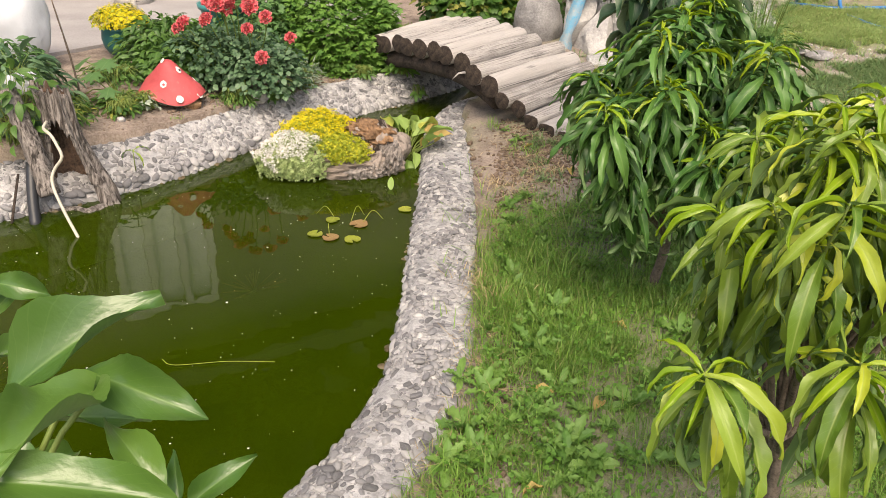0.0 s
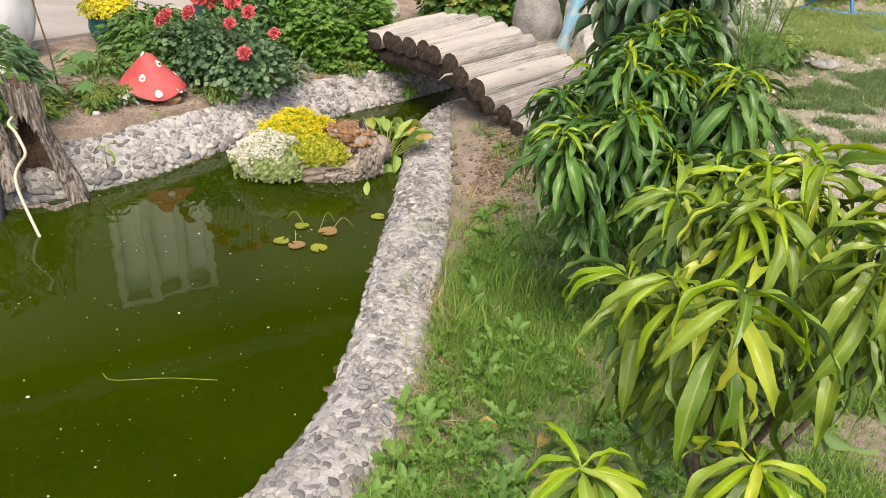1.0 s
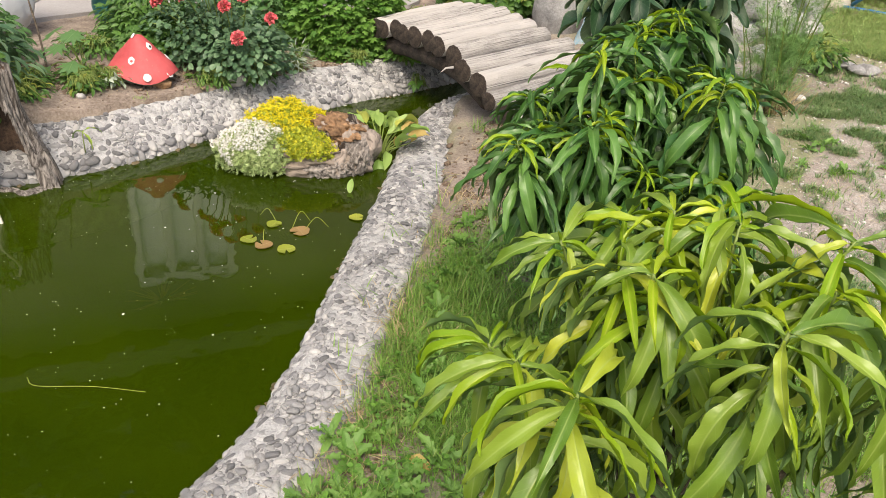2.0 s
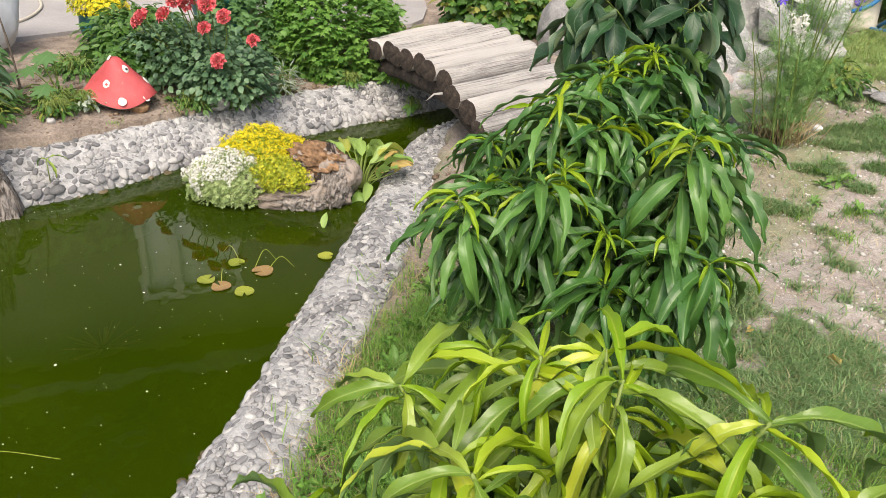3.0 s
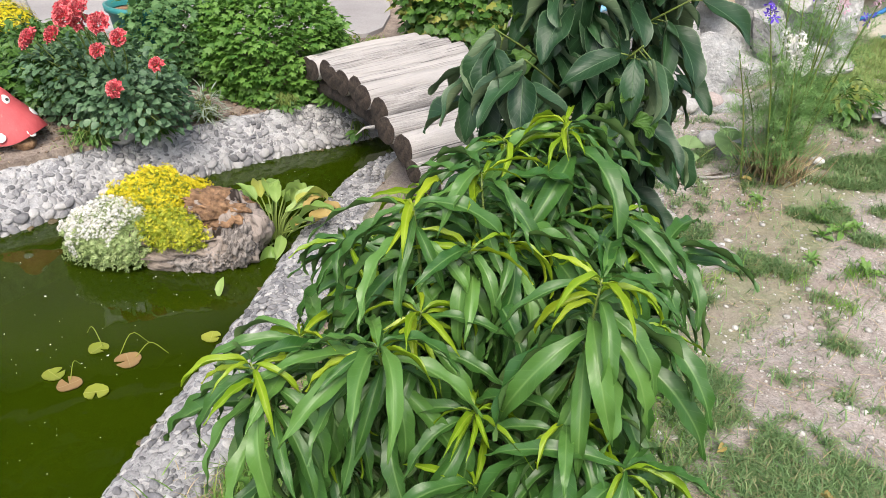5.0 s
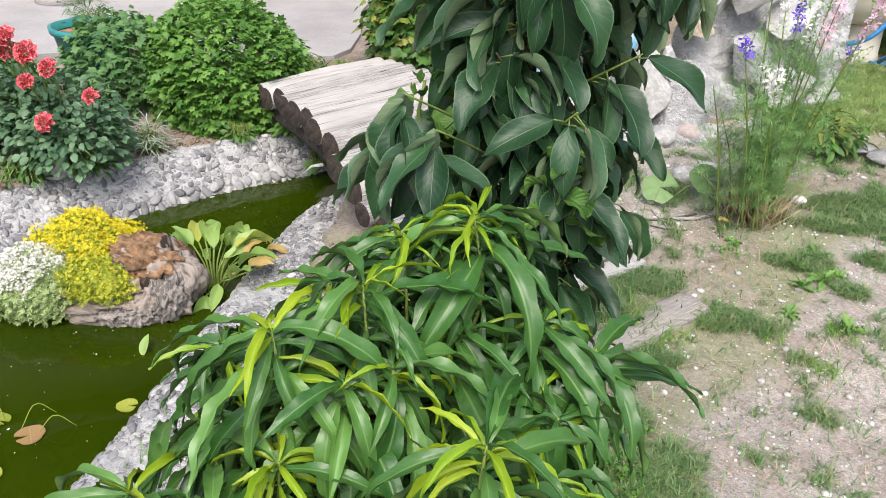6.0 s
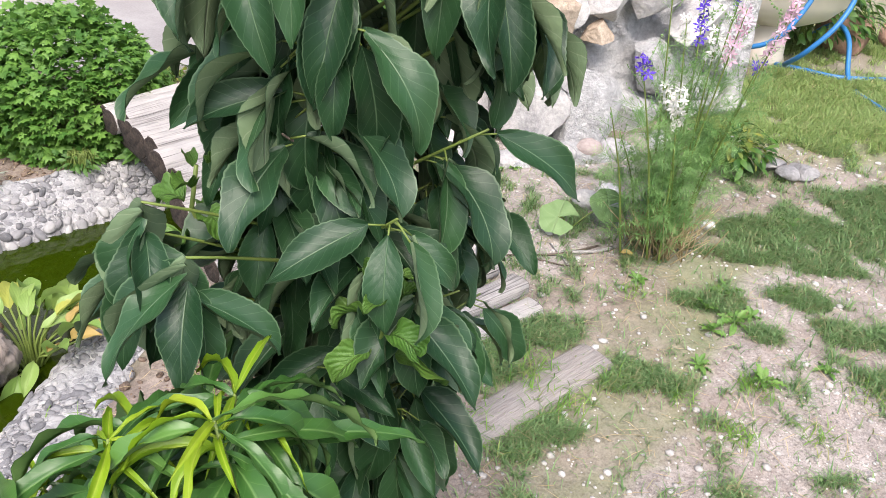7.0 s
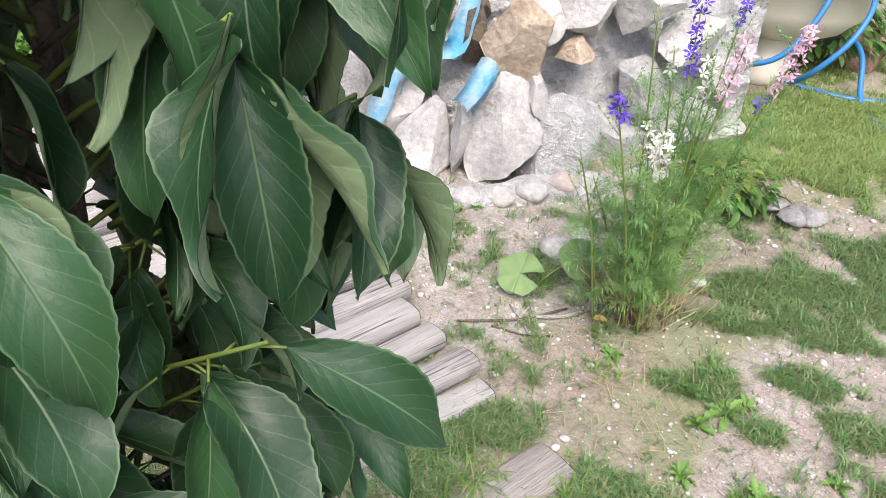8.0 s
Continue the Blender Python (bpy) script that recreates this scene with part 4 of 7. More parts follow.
SQUASH = leaf_stuff("squash leaf", (0.14, 0.25, 0.08), (0.25, 0.37, 0.15), (0.33, 0.44, 0.22), 0.6, "object", 0.3, 5, 0.8, lines=0.3)
SILVER = leaf_stuff("silvery narrow leaf", (0.22, 0.28, 0.20), (0.42, 0.48, 0.38), None, 0.6, "island", 0.2)
WITHERED = leaf_stuff("withered leaf", (0.38, 0.26, 0.08), (0.55, 0.42, 0.14), (0.6, 0.5, 0.2), 0.6, "object", 0.3)
PAD = leaf_stuff("lily pad", (0.20, 0.24, 0.03), (0.38, 0.40, 0.06), (0.45, 0.42, 0.12), 0.35, "object", 0.1)
PAD_RED = leaf_stuff("bronze lily pad", (0.24, 0.14, 0.06), (0.36, 0.24, 0.11), (0.42, 0.34, 0.16), 0.35, "object", 0.1)
SEDUM = leaf_stuff("stonecrop leaf", (0.22, 0.30, 0.02), (0.44, 0.47, 0.04), None, 0.5, "island", 0.2)
SEDUM_PALE = leaf_stuff("pale stonecrop rosette", (0.22, 0.32, 0.10), (0.44, 0.52, 0.24), None, 0.6, "island", 0.2)
YELLOW = leaf_stuff("yellow petals", (0.62, 0.50, 0.005), (0.85, 0.72, 0.02), None, 0.6, "island", 0.2)
YELLOW_PALE = leaf_stuff("pale yellow petals", (0.50, 0.47, 0.02), (0.74, 0.68, 0.05), None, 0.6, "island", 0.2)
WHITE = leaf_stuff("white petals", (0.66, 0.63, 0.58), (0.85, 0.83, 0.80), None, 0.6, "island", 0.15)
PINK = leaf_stuff("pink petals", (0.66, 0.38, 0.50), (0.80, 0.56, 0.66), None, 0.6, "island", 0.2)
VIOLET = leaf_stuff("violet petals", (0.06, 0.02, 0.42), (0.16, 0.07, 0.62), None, 0.55, "island", 0.2)
FEATHER = leaf_stuff("feathery larkspur leaf", (0.14, 0.30, 0.09), (0.35, 0.53, 0.20), None, 0.6, "island", 0.45)
STRAW = leaf_stuff("dry straw", (0.33, 0.24, 0.12), (0.55, 0.44, 0.26), None, 0.8, "island", 0.1)
GRASS = leaf_stuff("grass blade", (0.075, 0.195, 0.024), (0.265, 0.45, 0.078), None, 0.42, "island", 0.35, yellow=(0.30, 0.31, 0.11))
WORN_GRASS = leaf_stuff("worn grass blade", (0.085, 0.19, 0.06), (0.275, 0.41, 0.165), None, 0.5, "island", 0.35, yellow=(0.36, 0.32, 0.17))
# Yellowish lawn, paler than WORN_GRASS: the sunlit look is put into the colour.
LAWN_GRASS = leaf_stuff("pale lawn blade, sunlight in its colour", (0.20, 0.33, 0.09), (0.46, 0.58, 0.22), None, 0.5, "island", 0.45, yellow=(0.52, 0.48, 0.24))
CLOVER = leaf_stuff("small clover leaf", (0.07, 0.20, 0.02), (0.18, 0.36, 0.05), None, 0.5, "island", 0.35)
FAR_LEAF = leaf_stuff("tree leaf", (0.018, 0.055, 0.01), (0.05, 0.11, 0.02), None, 0.5, "island", 0.15)


def rose_petals():
    m = Nodes("red and cream rose petals")
    rnd = m.random("island")
    uv = m.coords("UV")
    streak = m.noise(uv, 5.0, 3, 0.6, 1.5)
    col = m.mix(m.ramp(streak, (0.46, (0, 0, 0)), (0.66, (0.8, 0.8, 0.8))), m.mix(rnd, (0.50, 0.012, 0.04), (0.78, 0.07, 0.12)), (0.86, 0.56, 0.46))
    return m.finish(col, 0.55)


def mushroom_paint():
    m = Nodes("chalky red paint")
    co = m.coords()
    a, b = m.noise(co, 7.0, 5), m.noise(co, 45.0, 5, 0.7)
    col = m.ramp(a, (0.35, (0.36, 0.045, 0.05)), (0.65, (0.50, 0.085, 0.09)))
    col = m.mix(m.ramp(b, (0.62, (0, 0, 0)), (0.75, (0.55, 0.55, 0.55))), col, (0.62, 0.24, 0.19))
    m.bump(m.math("ADD", a, b), 0.35, 0.006)
    return m.finish(col, 0.65)


DRIFT_PALE = wood_stuff("pale furrowed driftwood", (0.035, 0.020, 0.012), (0.31, 0.26, 0.225), (26.0, 60.0, 12.0))
ROSE_RED = rose_petals()
MUSHROOM_RED = mushroom_paint()
HOLLOW = rough_stuff("dark rotten wood", (0.02, 0.012, 0.008), (0.15, 0.095, 0.065), 18, 90, 0.95, 0.9, 0.01)
CHALK = plain_stuff("chipped white paint", (0.72, 0.70, 0.66), 0.7, 0.12, 60)
BLACK_PAINT = plain_stuff("black paint", (0.03, 0.028, 0.025), 0.6)
TEAL = plain_stuff("teal plastic", (0.012, 0.10, 0.105), 0.45, 0.2, 12, 0.05)
TEAL_LIGHT = plain_stuff("light teal plastic", (0.03, 0.21, 0.21), 0.45, 0.2, 12, 0.05)
BLUE_HOSE = plain_stuff("blue plastic hose", (0.03, 0.17, 0.42), 0.4, 0.15, 25, 0.05)
CREAM_HOSE = plain_stuff("cream rubber hose", (0.50, 0.46, 0.38), 0.5, 0.12, 30, 0.05)
BLACK_PIPE = plain_stuff("black plastic pipe", (0.022, 0.024, 0.028), 0.45)
BLUE_PAINT = rough_stuff("worn sky blue paint on cement", (0.40, 0.42, 0.42), (0.05, 0.36, 0.58), 10, 60, 0.7, 0.7, 0.02)
ENAMEL = plain_stuff("dull cream enamel", (0.70, 0.63, 0.53), 0.4, 0.10, 6, 0.05)
BAG = plain_stuff("white woven sack", (0.52, 0.54, 0.58), 0.6, 0.08, 14, 0.3)
ROCK_GREY = rough_stuff("grey rockery stone", (0.27, 0.26, 0.26), (0.54, 0.52, 0.50), 6, 50, 0.9, 0.7, 0.02)
BOULDER_GREY = rough_stuff("dark grey cement boulder", (0.17, 0.165, 0.165), (0.36, 0.35, 0.345), 10, 70, 0.95, 0.9, 0.02)
ROCK_WHITE = rough_stuff("chalky white stone", (0.46, 0.44, 0.43), (0.74, 0.72, 0.70), 7, 50, 0.9, 0.7, 0.02)
ROCK_TAN = rough_stuff("tan rockery stone", (0.26, 0.19, 0.13), (0.56, 0.46, 0.36), 6, 50, 0.9, 0.7, 0.02)
ROCK_RED = rough_stuff("reddish brown stone", (0.22, 0.12, 0.08), (0.46, 0.30, 0.22), 8, 60, 0.9, 0.7, 0.02)
ROCK_PINK = rough_stuff("pinkish cobble", (0.30, 0.245, 0.225), (0.50, 0.42, 0.39), 8, 60, 0.9, 0.6, 0.02)
ROCK_WET = rough_stuff("dark wet stone", (0.03, 0.024, 0.016), (0.13, 0.10, 0.065), 9, 60, 0.3, 0.6, 0.02)
ROCK_CEMENT = rough_stuff("rough rockery cement", (0.46, 0.45, 0.445), (0.80, 0.79, 0.78), 16, 70, 0.95, 1.0, 0.06)
WALL_PAINT = rough_stuff("weathered brown house plaster", (0.20, 0.18, 0.16), (0.30, 0.28, 0.25), 1.5, 40, 0.9, 0.2, 0.004)
FRAME_WHITE = plain_stuff("white window paint", (0.80, 0.80, 0.78), 0.5, 0.04, 10, 0.05)
ROOF_TIN = plain_stuff("dark roof sheet", (0.05, 0.045, 0.04), 0.6)
CURTAIN = plain_stuff("pale curtain behind glass", (0.88, 0.91, 0.90), 0.2, 0.05, 6, 0.1)


# ---------------------------------------------------------------- kinds of growth
def dome_points(n, radii, r, low=-10, shell=(0.8, 1.03)):
    """Points on and in the outer shell of a dome, with their outward direction."""
    out = []
    while len(out) < n:
        d = Vector(r.normal(size=3)).normalized()
        if math.degrees(math.asin(d.z)) < low:
            continue
        q = d * 3.1 + Vector((radii[0] * 50, 0, 0))
        k = r.uniform(*shell) * (1 + 0.15 * noise.noise(q) + 0.09 * noise.noise(q * 2.4))
        p = Vector((d.x * radii[0], d.y * radii[1], d.z * radii[2])) * k
        out.append((p, d))
    return out


def leafy(shapes, points, r, size=(0.8, 1.2), droop=0.5, roll=35):
    """Leaves at the given points, turned outward and hanging a little."""
    s = Soup()
    for p, d in points:
        way = Vector((d.x, d.y, d.z * 0.3 - droop)) + Vector(r.uniform(-0.45, 0.45, 3))
        shape = shapes[int(r.integers(len(shapes)))]
        s.add(*shape[:3], 0, aim(p, way, d + Vector((0, 0, 0.6)), r.uniform(-roll, roll), r.uniform(*size)))
    return s


def stems(points, r, base=(0, 0, 0), radius=0.003, every=12, sag=0.0):
    s = Soup()
    for p, d in points[::every]:
        b = Vector(base) + Vector((r.uniform(-0.05, 0.05), r.uniform(-0.05, 0.05), 0))
        v, f, uv = tube(spline([b, b.lerp(p, 0.5) + Vector((0, 0, 0.06 - sag)), p], 6), np.linspace(radius, radius * 0.5, 6), 4)
        s.add(v, f, uv)
    return s


OVAL = [leaf_shape(0.034, 0.026, 30, 0.3, 4, 0.48, 0, cols=3, seed=k) for k in range(3)]
LONG_OVAL = [leaf_shape(0.055, 0.022, 50, 0.3, 4, 0.45, 0, cols=3, seed=k) for k in range(3)]
LOBED = [lobed_leaf(0.052, 5, 0.40, 0.2, k) for k in range(4)]
VINE_LOBE = [lobed_leaf(0.045, 5, 0.25, 0.25, k + 9) for k in range(4)]
PALMATE = [lobed_leaf(0.115, 7, 0.50, 0.12, k + 20) for k in range(2)]
NEEDLE = [leaf_shape(0.025, 0.0023, 25, 0.0, 2, 0.4, cols=2, seed=k) for k in range(2)]


def star_flower(size, petals=5, cup=0.25):
    v, f, uv = [(0, 0, 0)], [], [(0.5, 0.5)]
    for k in range(petals):
        a = 2 * math.pi * k / petals
        for da, rr, z in ((-0.38, 0.62, 0.5), (0.0, 1.0, 1.0), (0.38, 0.62, 0.5)):
            v.append((math.cos(a + da) * size * rr, math.sin(a + da) * size * rr, cup * size * z))
            uv.append((0.5 + 0.5 * rr * math.cos(a + da), 0.5 + 0.5 * rr * math.sin(a + da)))
        i = len(v) - 3
        f += [(0, i, i + 1), (0, i + 1, i + 2)]
    return np.array(v), f, np.array(uv)


def petal_ball(size, seed):
    """A full double flower: rings of cupped petals."""
    r = np.random.default_rng(seed)
    s = Soup()
    for ring, (n, tilt, rad, big) in enumerate(((8, 0, 0.40, 0.42), (9, 22, 0.40, 0.40), (8, 42, 0.34, 0.36), (7, 60, 0.24, 0.32), (5, 76, 0.10, 0.28))):
        for k in range(n):
            a = 360 * (k + 0.5 * (ring % 2)) / n + r.uniform(-12, 12)
            shape = leaf_shape(size * big, size * big * 1.05, -25, 0.5, 4, 0.62, 0.25, cols=4, seed=seed * 40 + k + ring * 9)
            d = azimuth(a, tilt + r.uniform(-8, 8))
            s.add(*shape[:3], 0, aim(Vector((d.x, d.y, 0)) * size * rad * 0.5 + Vector((0, 0, size * 0.07 * ring)), d, (0, 0, 1), r.uniform(-15, 15)))
    return s


# ---------------------------------------------------------------- island in the pond
def boulder_mesh(scale, seed, cuts=9, base=None, rough_by=0.07):
    """An angular stone: a ball cut by planes."""
    r = np.random.default_rng(seed)
    v = (base or ICO3)[0].copy()
    for _ in range(cuts):
        n = r.normal(size=3)
        n /= np.linalg.norm(n)
        d = r.uniform(0.42, 0.66)
        over = np.maximum(0, v @ n - d)
        v -= over[:, None] * n
    for i, p in enumerate(v):
        q = Vector(p) * 2.2 + Vector((seed, 0, 0))
        v[i] = p * (1 + rough_by * (noise.noise(q) + 0.5 * noise.noise(q * 2.6) + 0.3 * noise.noise(q * 6)))
    return v * np.array(scale), (base or ICO3)[1]


def torn_wood(scale, seed):
    """A stump of rotten wood: deep furrows and hollows that run along its grain."""
    v = ICO5[0].copy()
    off = Vector((seed, seed * 0.7, 0))
    for i, p in enumerate(v):
        q = Vector((p[0] * 2.6, p[1] * 2.6, p[2] * 0.9)) + off
        n = 0.9 * noise.noise(q * 0.8) - 0.9 * abs(noise.noise(q * 1.7)) - 0.45 * abs(noise.noise(q * 4.1)) + 0.12 * noise.noise(q * 11)
        v[i] = p * (1.12 + 0.42 * n)
    return v * np.array(scale), ICO5[1]


def build_island():
    r = np.random.default_rng(31)
    at = Vector((-0.60, 3.66, 0.0))
    ob = thing("driftwood_log", at, "hollow rotten driftwood log lying in the pond", "driftwood")
    s = Soup()
    v, f = lumpy(ICO5, (0.29, 0.13, 0.10), 0.42, 3, 1.7, True)
    s.add(v, f, m=pose(-0.02, -0.04, 0.045, 0, 0, 14))
    part("trunk", s, DRIFT, ob)
    s = Soup()
    v, f = torn_wood((0.155, 0.14, 0.15), 33)
    s.add(v, f, m=pose(0.165, 0.06, 0.05, 0, 14, 20))
    part("broken_end", s, DRIFT_PALE, ob, "pale grey-brown rotten wood, furrowed")
    v, f = lumpy(ICO5, (0.125, 0.105, 0.062), 0.55, 12, 1.5, True)
    part("crumbling_top", Soup().add(v, f), DRIFT_RED, ob, "crumbling orange-brown wood", m=pose(0.155, 0.08, 0.160, 0, 14, 20))
    for k, (scale, at_, turn_) in enumerate((((0.075, 0.085, 0.10), (0.235, 0.03, 0.055), 30), ((0.10, 0.06, 0.06), (0.10, -0.08, 0.03), 10), ((0.06, 0.05, 0.05), (0.20, -0.05, 0.03), 60))):
        v, f = lumpy(ICO5, scale, 0.45, 20 + k, 2.3, True)
        part("splintered_end", Soup().add(v, f), DRIFT_UP, ob, "pale grey splintered wood", m=pose(*at_, 0, 12, turn_))

    flower, leaf = star_flower(0.0054, 5), star_flower(0.010, 6, 0.9)
    for name, label, off, radii, n, n_fl, petals, green, side in (
        ("yellow_stonecrop", "cushion of bright yellow flowering stonecrop on the driftwood", (-0.10, 0.07, 0.07), (0.235, 0.175, 0.175), 2400, 6500, YELLOW, SEDUM, None),
        ("yellow_stonecrop", "low trailing tuft of yellow stonecrop on the driftwood", (0.04, -0.05, 0.105), (0.15, 0.115, 0.085), 1300, 900, YELLOW_PALE, SEDUM, None),
        ("white_stonecrop", "cushion of white flowering pale green stonecrop over the water", (-0.17, -0.12, 0.05), (0.185, 0.15, 0.14), 2800, 3600, WHITE, SEDUM_PALE, Vector((-0.45, 0.0, 0.85))),
    ):
        plant = thing(name, at + Vector(off), label, "flowers", "stonecrop cushions")
        v, f = lumpy(ICO3, tuple(a * 0.78 for a in radii), 0.2, 5, 2.0)
        v[:, 2] = np.maximum(v[:, 2], -0.04)
        part("cushion", Soup().add(v, f), green, plant)
        s = Soup()
        for p, d in dome_points(n, radii, r, -14, (0.88, 1.02)):
            s.add(*leaf[:3], 0, aim(p, d.orthogonal(), d, r.uniform(0, 360), r.uniform(0.7, 1.3)))
        part("foliage", s, green, plant, kind="stuff")
        s, count = Soup(), 0
        for p, d in dome_points(n_fl * 3, radii, r, 2, (0.98, 1.09)):
            patch = noise.noise(p * 14) * 0.6 + (d.dot(side.normalized()) - 0.38 if side else d.z * 0.9 + 0.10)
            if patch < 0 or count >= n_fl:
                continue
            count += 1
            up = (d + Vector(r.uniform(-0.4, 0.4, 3)) + Vector((0, 0, 0.3))).normalized()
            s.add(*flower[:3], 0, aim(p, up.orthogonal(), up, r.uniform(0, 360), r.uniform(0.7, 1.25)))
        part("blossoms", s, petals, plant, kind="stuff")


build_island()


def build_water_plant():
    at = (-0.31, 3.87, -0.02)
    plant = thing("water_plantain", at, "clump of pale green broad-leaved water plant, some leaves yellowed", "plant")
    r = np.random.default_rng(17)
    meshes = [Soup().add(*leaf_shape(0.138, 0.062, 30 + 22 * k, 0.6, 12, 0.42, 0.07, 0, 1.0, 0, k, 7, 1.3, 14 * k - 28)).mesh("leaf", AQUATIC) for k in range(5)]
    dry = Soup().add(*leaf_shape(0.12, 0.05, 70, 0.6, 8, 0.42, 0.12, 0, 0.95, 0, 9)).mesh("withered_leaf", WITHERED)
    spots = [(-118, 0.16, 0.17), (150, 0.14, 0.20), (120, 0.12, 0.19), (-150, 0.12, 0.15), (95, 0.10, 0.21), (70, 0.12, 0.18), (40, 0.15, 0.17), (20, 0.13, 0.15), (170, 0.18, 0.17), (-70, 0.12, 0.06), (-95, 0.13, 0.10), (0, 0.10, 0.12), (60, 0.06, 0.16), (-170, 0.08, 0.12), (135, 0.06, 0.14), (-40, 0.10, 0.10), (-130, 0.20, 0.12), (160, 0.22, 0.14), (105, 0.18, 0.15), (30, 0.20, 0.12), (-100, 0.20, 0.09), (80, 0.20, 0.13), (-160, 0.22, 0.10), (50, 0.12, 0.20), (125, 0.20, 0.18), (10, 0.18, 0.16), (-20, 0.14, 0.13), (90, 0.16, 0.16), (140, 0.10, 0.22), (65, 0.16, 0.20), (165, 0.13, 0.20), (-140, 0.16, 0.14), (110, 0.05, 0.20)]
    for k, (az, out, up) in enumerate(spots):
        d = azimuth(az, 0)
        top = d * out * 0.75 + Vector((0, 0, up * 0.82))
        v, f, uv = tube(spline([d * 0.02, d * out * 0.3 + Vector((0, 0, up * 0.5)), top], 6), np.linspace(0.004, 0.003, 6), 5)
        stalk = part("stalk", Soup().add(v, f, uv), TWIG, plant)
        mesh = dry if k in (3, 6, 11, 19, 25) else meshes[k % 5]
        part("leaf", mesh, None, stalk, "yellow withered leaf" if k in (3, 6, 11, 19, 25) else "", m=aim(top, azimuth(az + r.uniform(-35, 35), r.uniform(5, 60) if up > 0.1 else -25), (0, 0, 1), r.uniform(-45, 45), r.uniform(0.75, 1.2)))
    ob = part("fallen_leaf", dry, None, None, m=aim((-0.235, 4.09, 0.075), azimuth(10, 18), (0, 0, 1), 12, 0.8))
    tagged(ob, "curled yellow leaf lying on the pebble kerb", "leaf")


build_water_plant()


def pad_mesh(radius, mat, seed):
    r = np.random.default_rng(seed)
    v, uv, n = [(0, 0, 0.002)], [(0.5, 0.5)], 26
    for k in range(n):
        a = math.radians(14 + 332 * k / (n - 1))
        q = radius * (1 + 0.06 * math.sin(3 * a + seed) + r.uniform(-0.03, 0.03))
        v += [(q * 0.6 * math.cos(a), q * 0.6 * math.sin(a), 0.002), (q * math.cos(a), q * math.sin(a), 0.003 + 0.002 * r.uniform(0, 1))]
        uv += [(0.5 + 0.3 * math.cos(a), 0.5 + 0.3 * math.sin(a)), (0.5 + 0.5 * math.cos(a), 0.5 + 0.5 * math.sin(a))]
    f = []
    for k in range(n - 1):
        i = 1 + 2 * k
        f += [(0, i, i + 2), (i, i + 1, i + 3, i + 2)]
    top = len(v)
    v += [(x, y, z - 0.0025) for x, y, z in v]
    uv += uv
    f += [tuple(j + top for j in q[::-1]) for q in f]
    return Soup().add(v, f, uv).mesh("lily_pad", mat)


def build_pads():
    for k, (x, y, rad, mat, label) in enumerate((
        (-0.41, 3.05, 0.034, PAD, "small yellow-green floating lily pad"), (-0.43, 2.90, 0.036, PAD, "small yellow-green floating lily pad"), (-0.36, 2.885, 0.039, PAD_RED, "small bronze floating lily pad"),
        (-0.29, 3.04, 0.044, PAD_RED, "curled tan floating lily pad"), (-0.27, 2.89, 0.038, PAD, "small yellow-green floating lily pad"), (-0.145, 3.24, 0.034, PAD, "green floating lily pad by the kerb"),
    )):
        ob = new("lily_pad", pad_mesh(rad * 0.85, mat, k))
        ob.matrix_basis = pose(x, y, 0.0025, 0, 0, k * 77)
        tagged(ob, label, "lily pad", "floating lily pads")
    for k, (p, q, h) in enumerate((((-0.40, 3.06), (-0.50, 3.10), 0.05), ((-0.33, 3.05), (-0.30, 3.14), 0.06), ((-0.37, 2.9), (-0.40, 2.97), 0.04), ((-0.28, 3.06), (-0.21, 3.12), 0.05))):
        mid = ((p[0] + q[0]) / 2, (p[1] + q[1]) / 2, h)
        v, f, uv = tube(spline([(*p, 0.004), mid, (*q, 0.002)], 10), 0.0012, 5)
        single("lily_stalk", Soup().add(v, f, uv), PAD, "thin curled lily stalk rising from the water", "stalk", group="lily stalks")
    v, f, uv = tube(spline([(-0.55, 1.95, 0.003), (-0.50, 1.93, 0.004), (-0.36, 1.985, 0.004), (-0.22, 2.02, 0.003)], 24), 0.0011, 4)
    single("floating_stem", Soup().add(v, f, uv), PAD, "thin pale stem floating on the pond", "stem")
    up = Soup().add(*leaf_shape(0.075, 0.032, 40, 0.3, 6, 0.45, seed=4)).mesh("leaf_tip", AQUATIC)
    ob = part("water_leaf", up, None, None, m=aim((-0.27, 3.45, -0.005), azimuth(110, 60), (0, -1, 0), 10))
    tagged(ob, "single green leaf rising from the pond", "leaf")
    r = np.random.default_rng(3)
    s = Soup()
    n = 0
    while n < 560:
        x, y = r.uniform(-2.2, 0.15), r.uniform(0.9, 4.6)
        if not in_pond(x, y, 0.28):
            continue
        n += 1
        a = r.choice([0.0012, 0.0018, 0.0025, 0.0045], p=[0.5, 0.3, 0.15, 0.05]) * r.uniform(0.8, 1.3)
        w = np.linspace(0, 2 * math.pi, 7)[:-1] + r.uniform(0, 3)
        s.add([(x + a * r.uniform(0.6, 1.3) * math.cos(q), y + a * r.uniform(0.6, 1.3) * math.sin(q), 0.0022) for q in w], [tuple(range(6))])
    single("floating_specks", s, CHALK, "scattered pale specks floating on the pond", "debris", kind="stuff")
    for base, tag in (((-0.50, 2.47), 0), ((-1.0, 1.75), 1)):
        s = Soup()
        for k in range(34):
            a = r.uniform(0, 360)
            d = azimuth(a, r.uniform(-4, 2)) * r.uniform(0.04, 0.12)
            v, f, uv = tube([(base[0] + d.x * 0.2, base[1] + d.y * 0.2, -0.03), (base[0] + d.x, base[1] + d.y, -0.004 + 0.006 * r.uniform(-1, 1))], [0.0022, 0.0012], 4)
            s.add(v, f, uv)
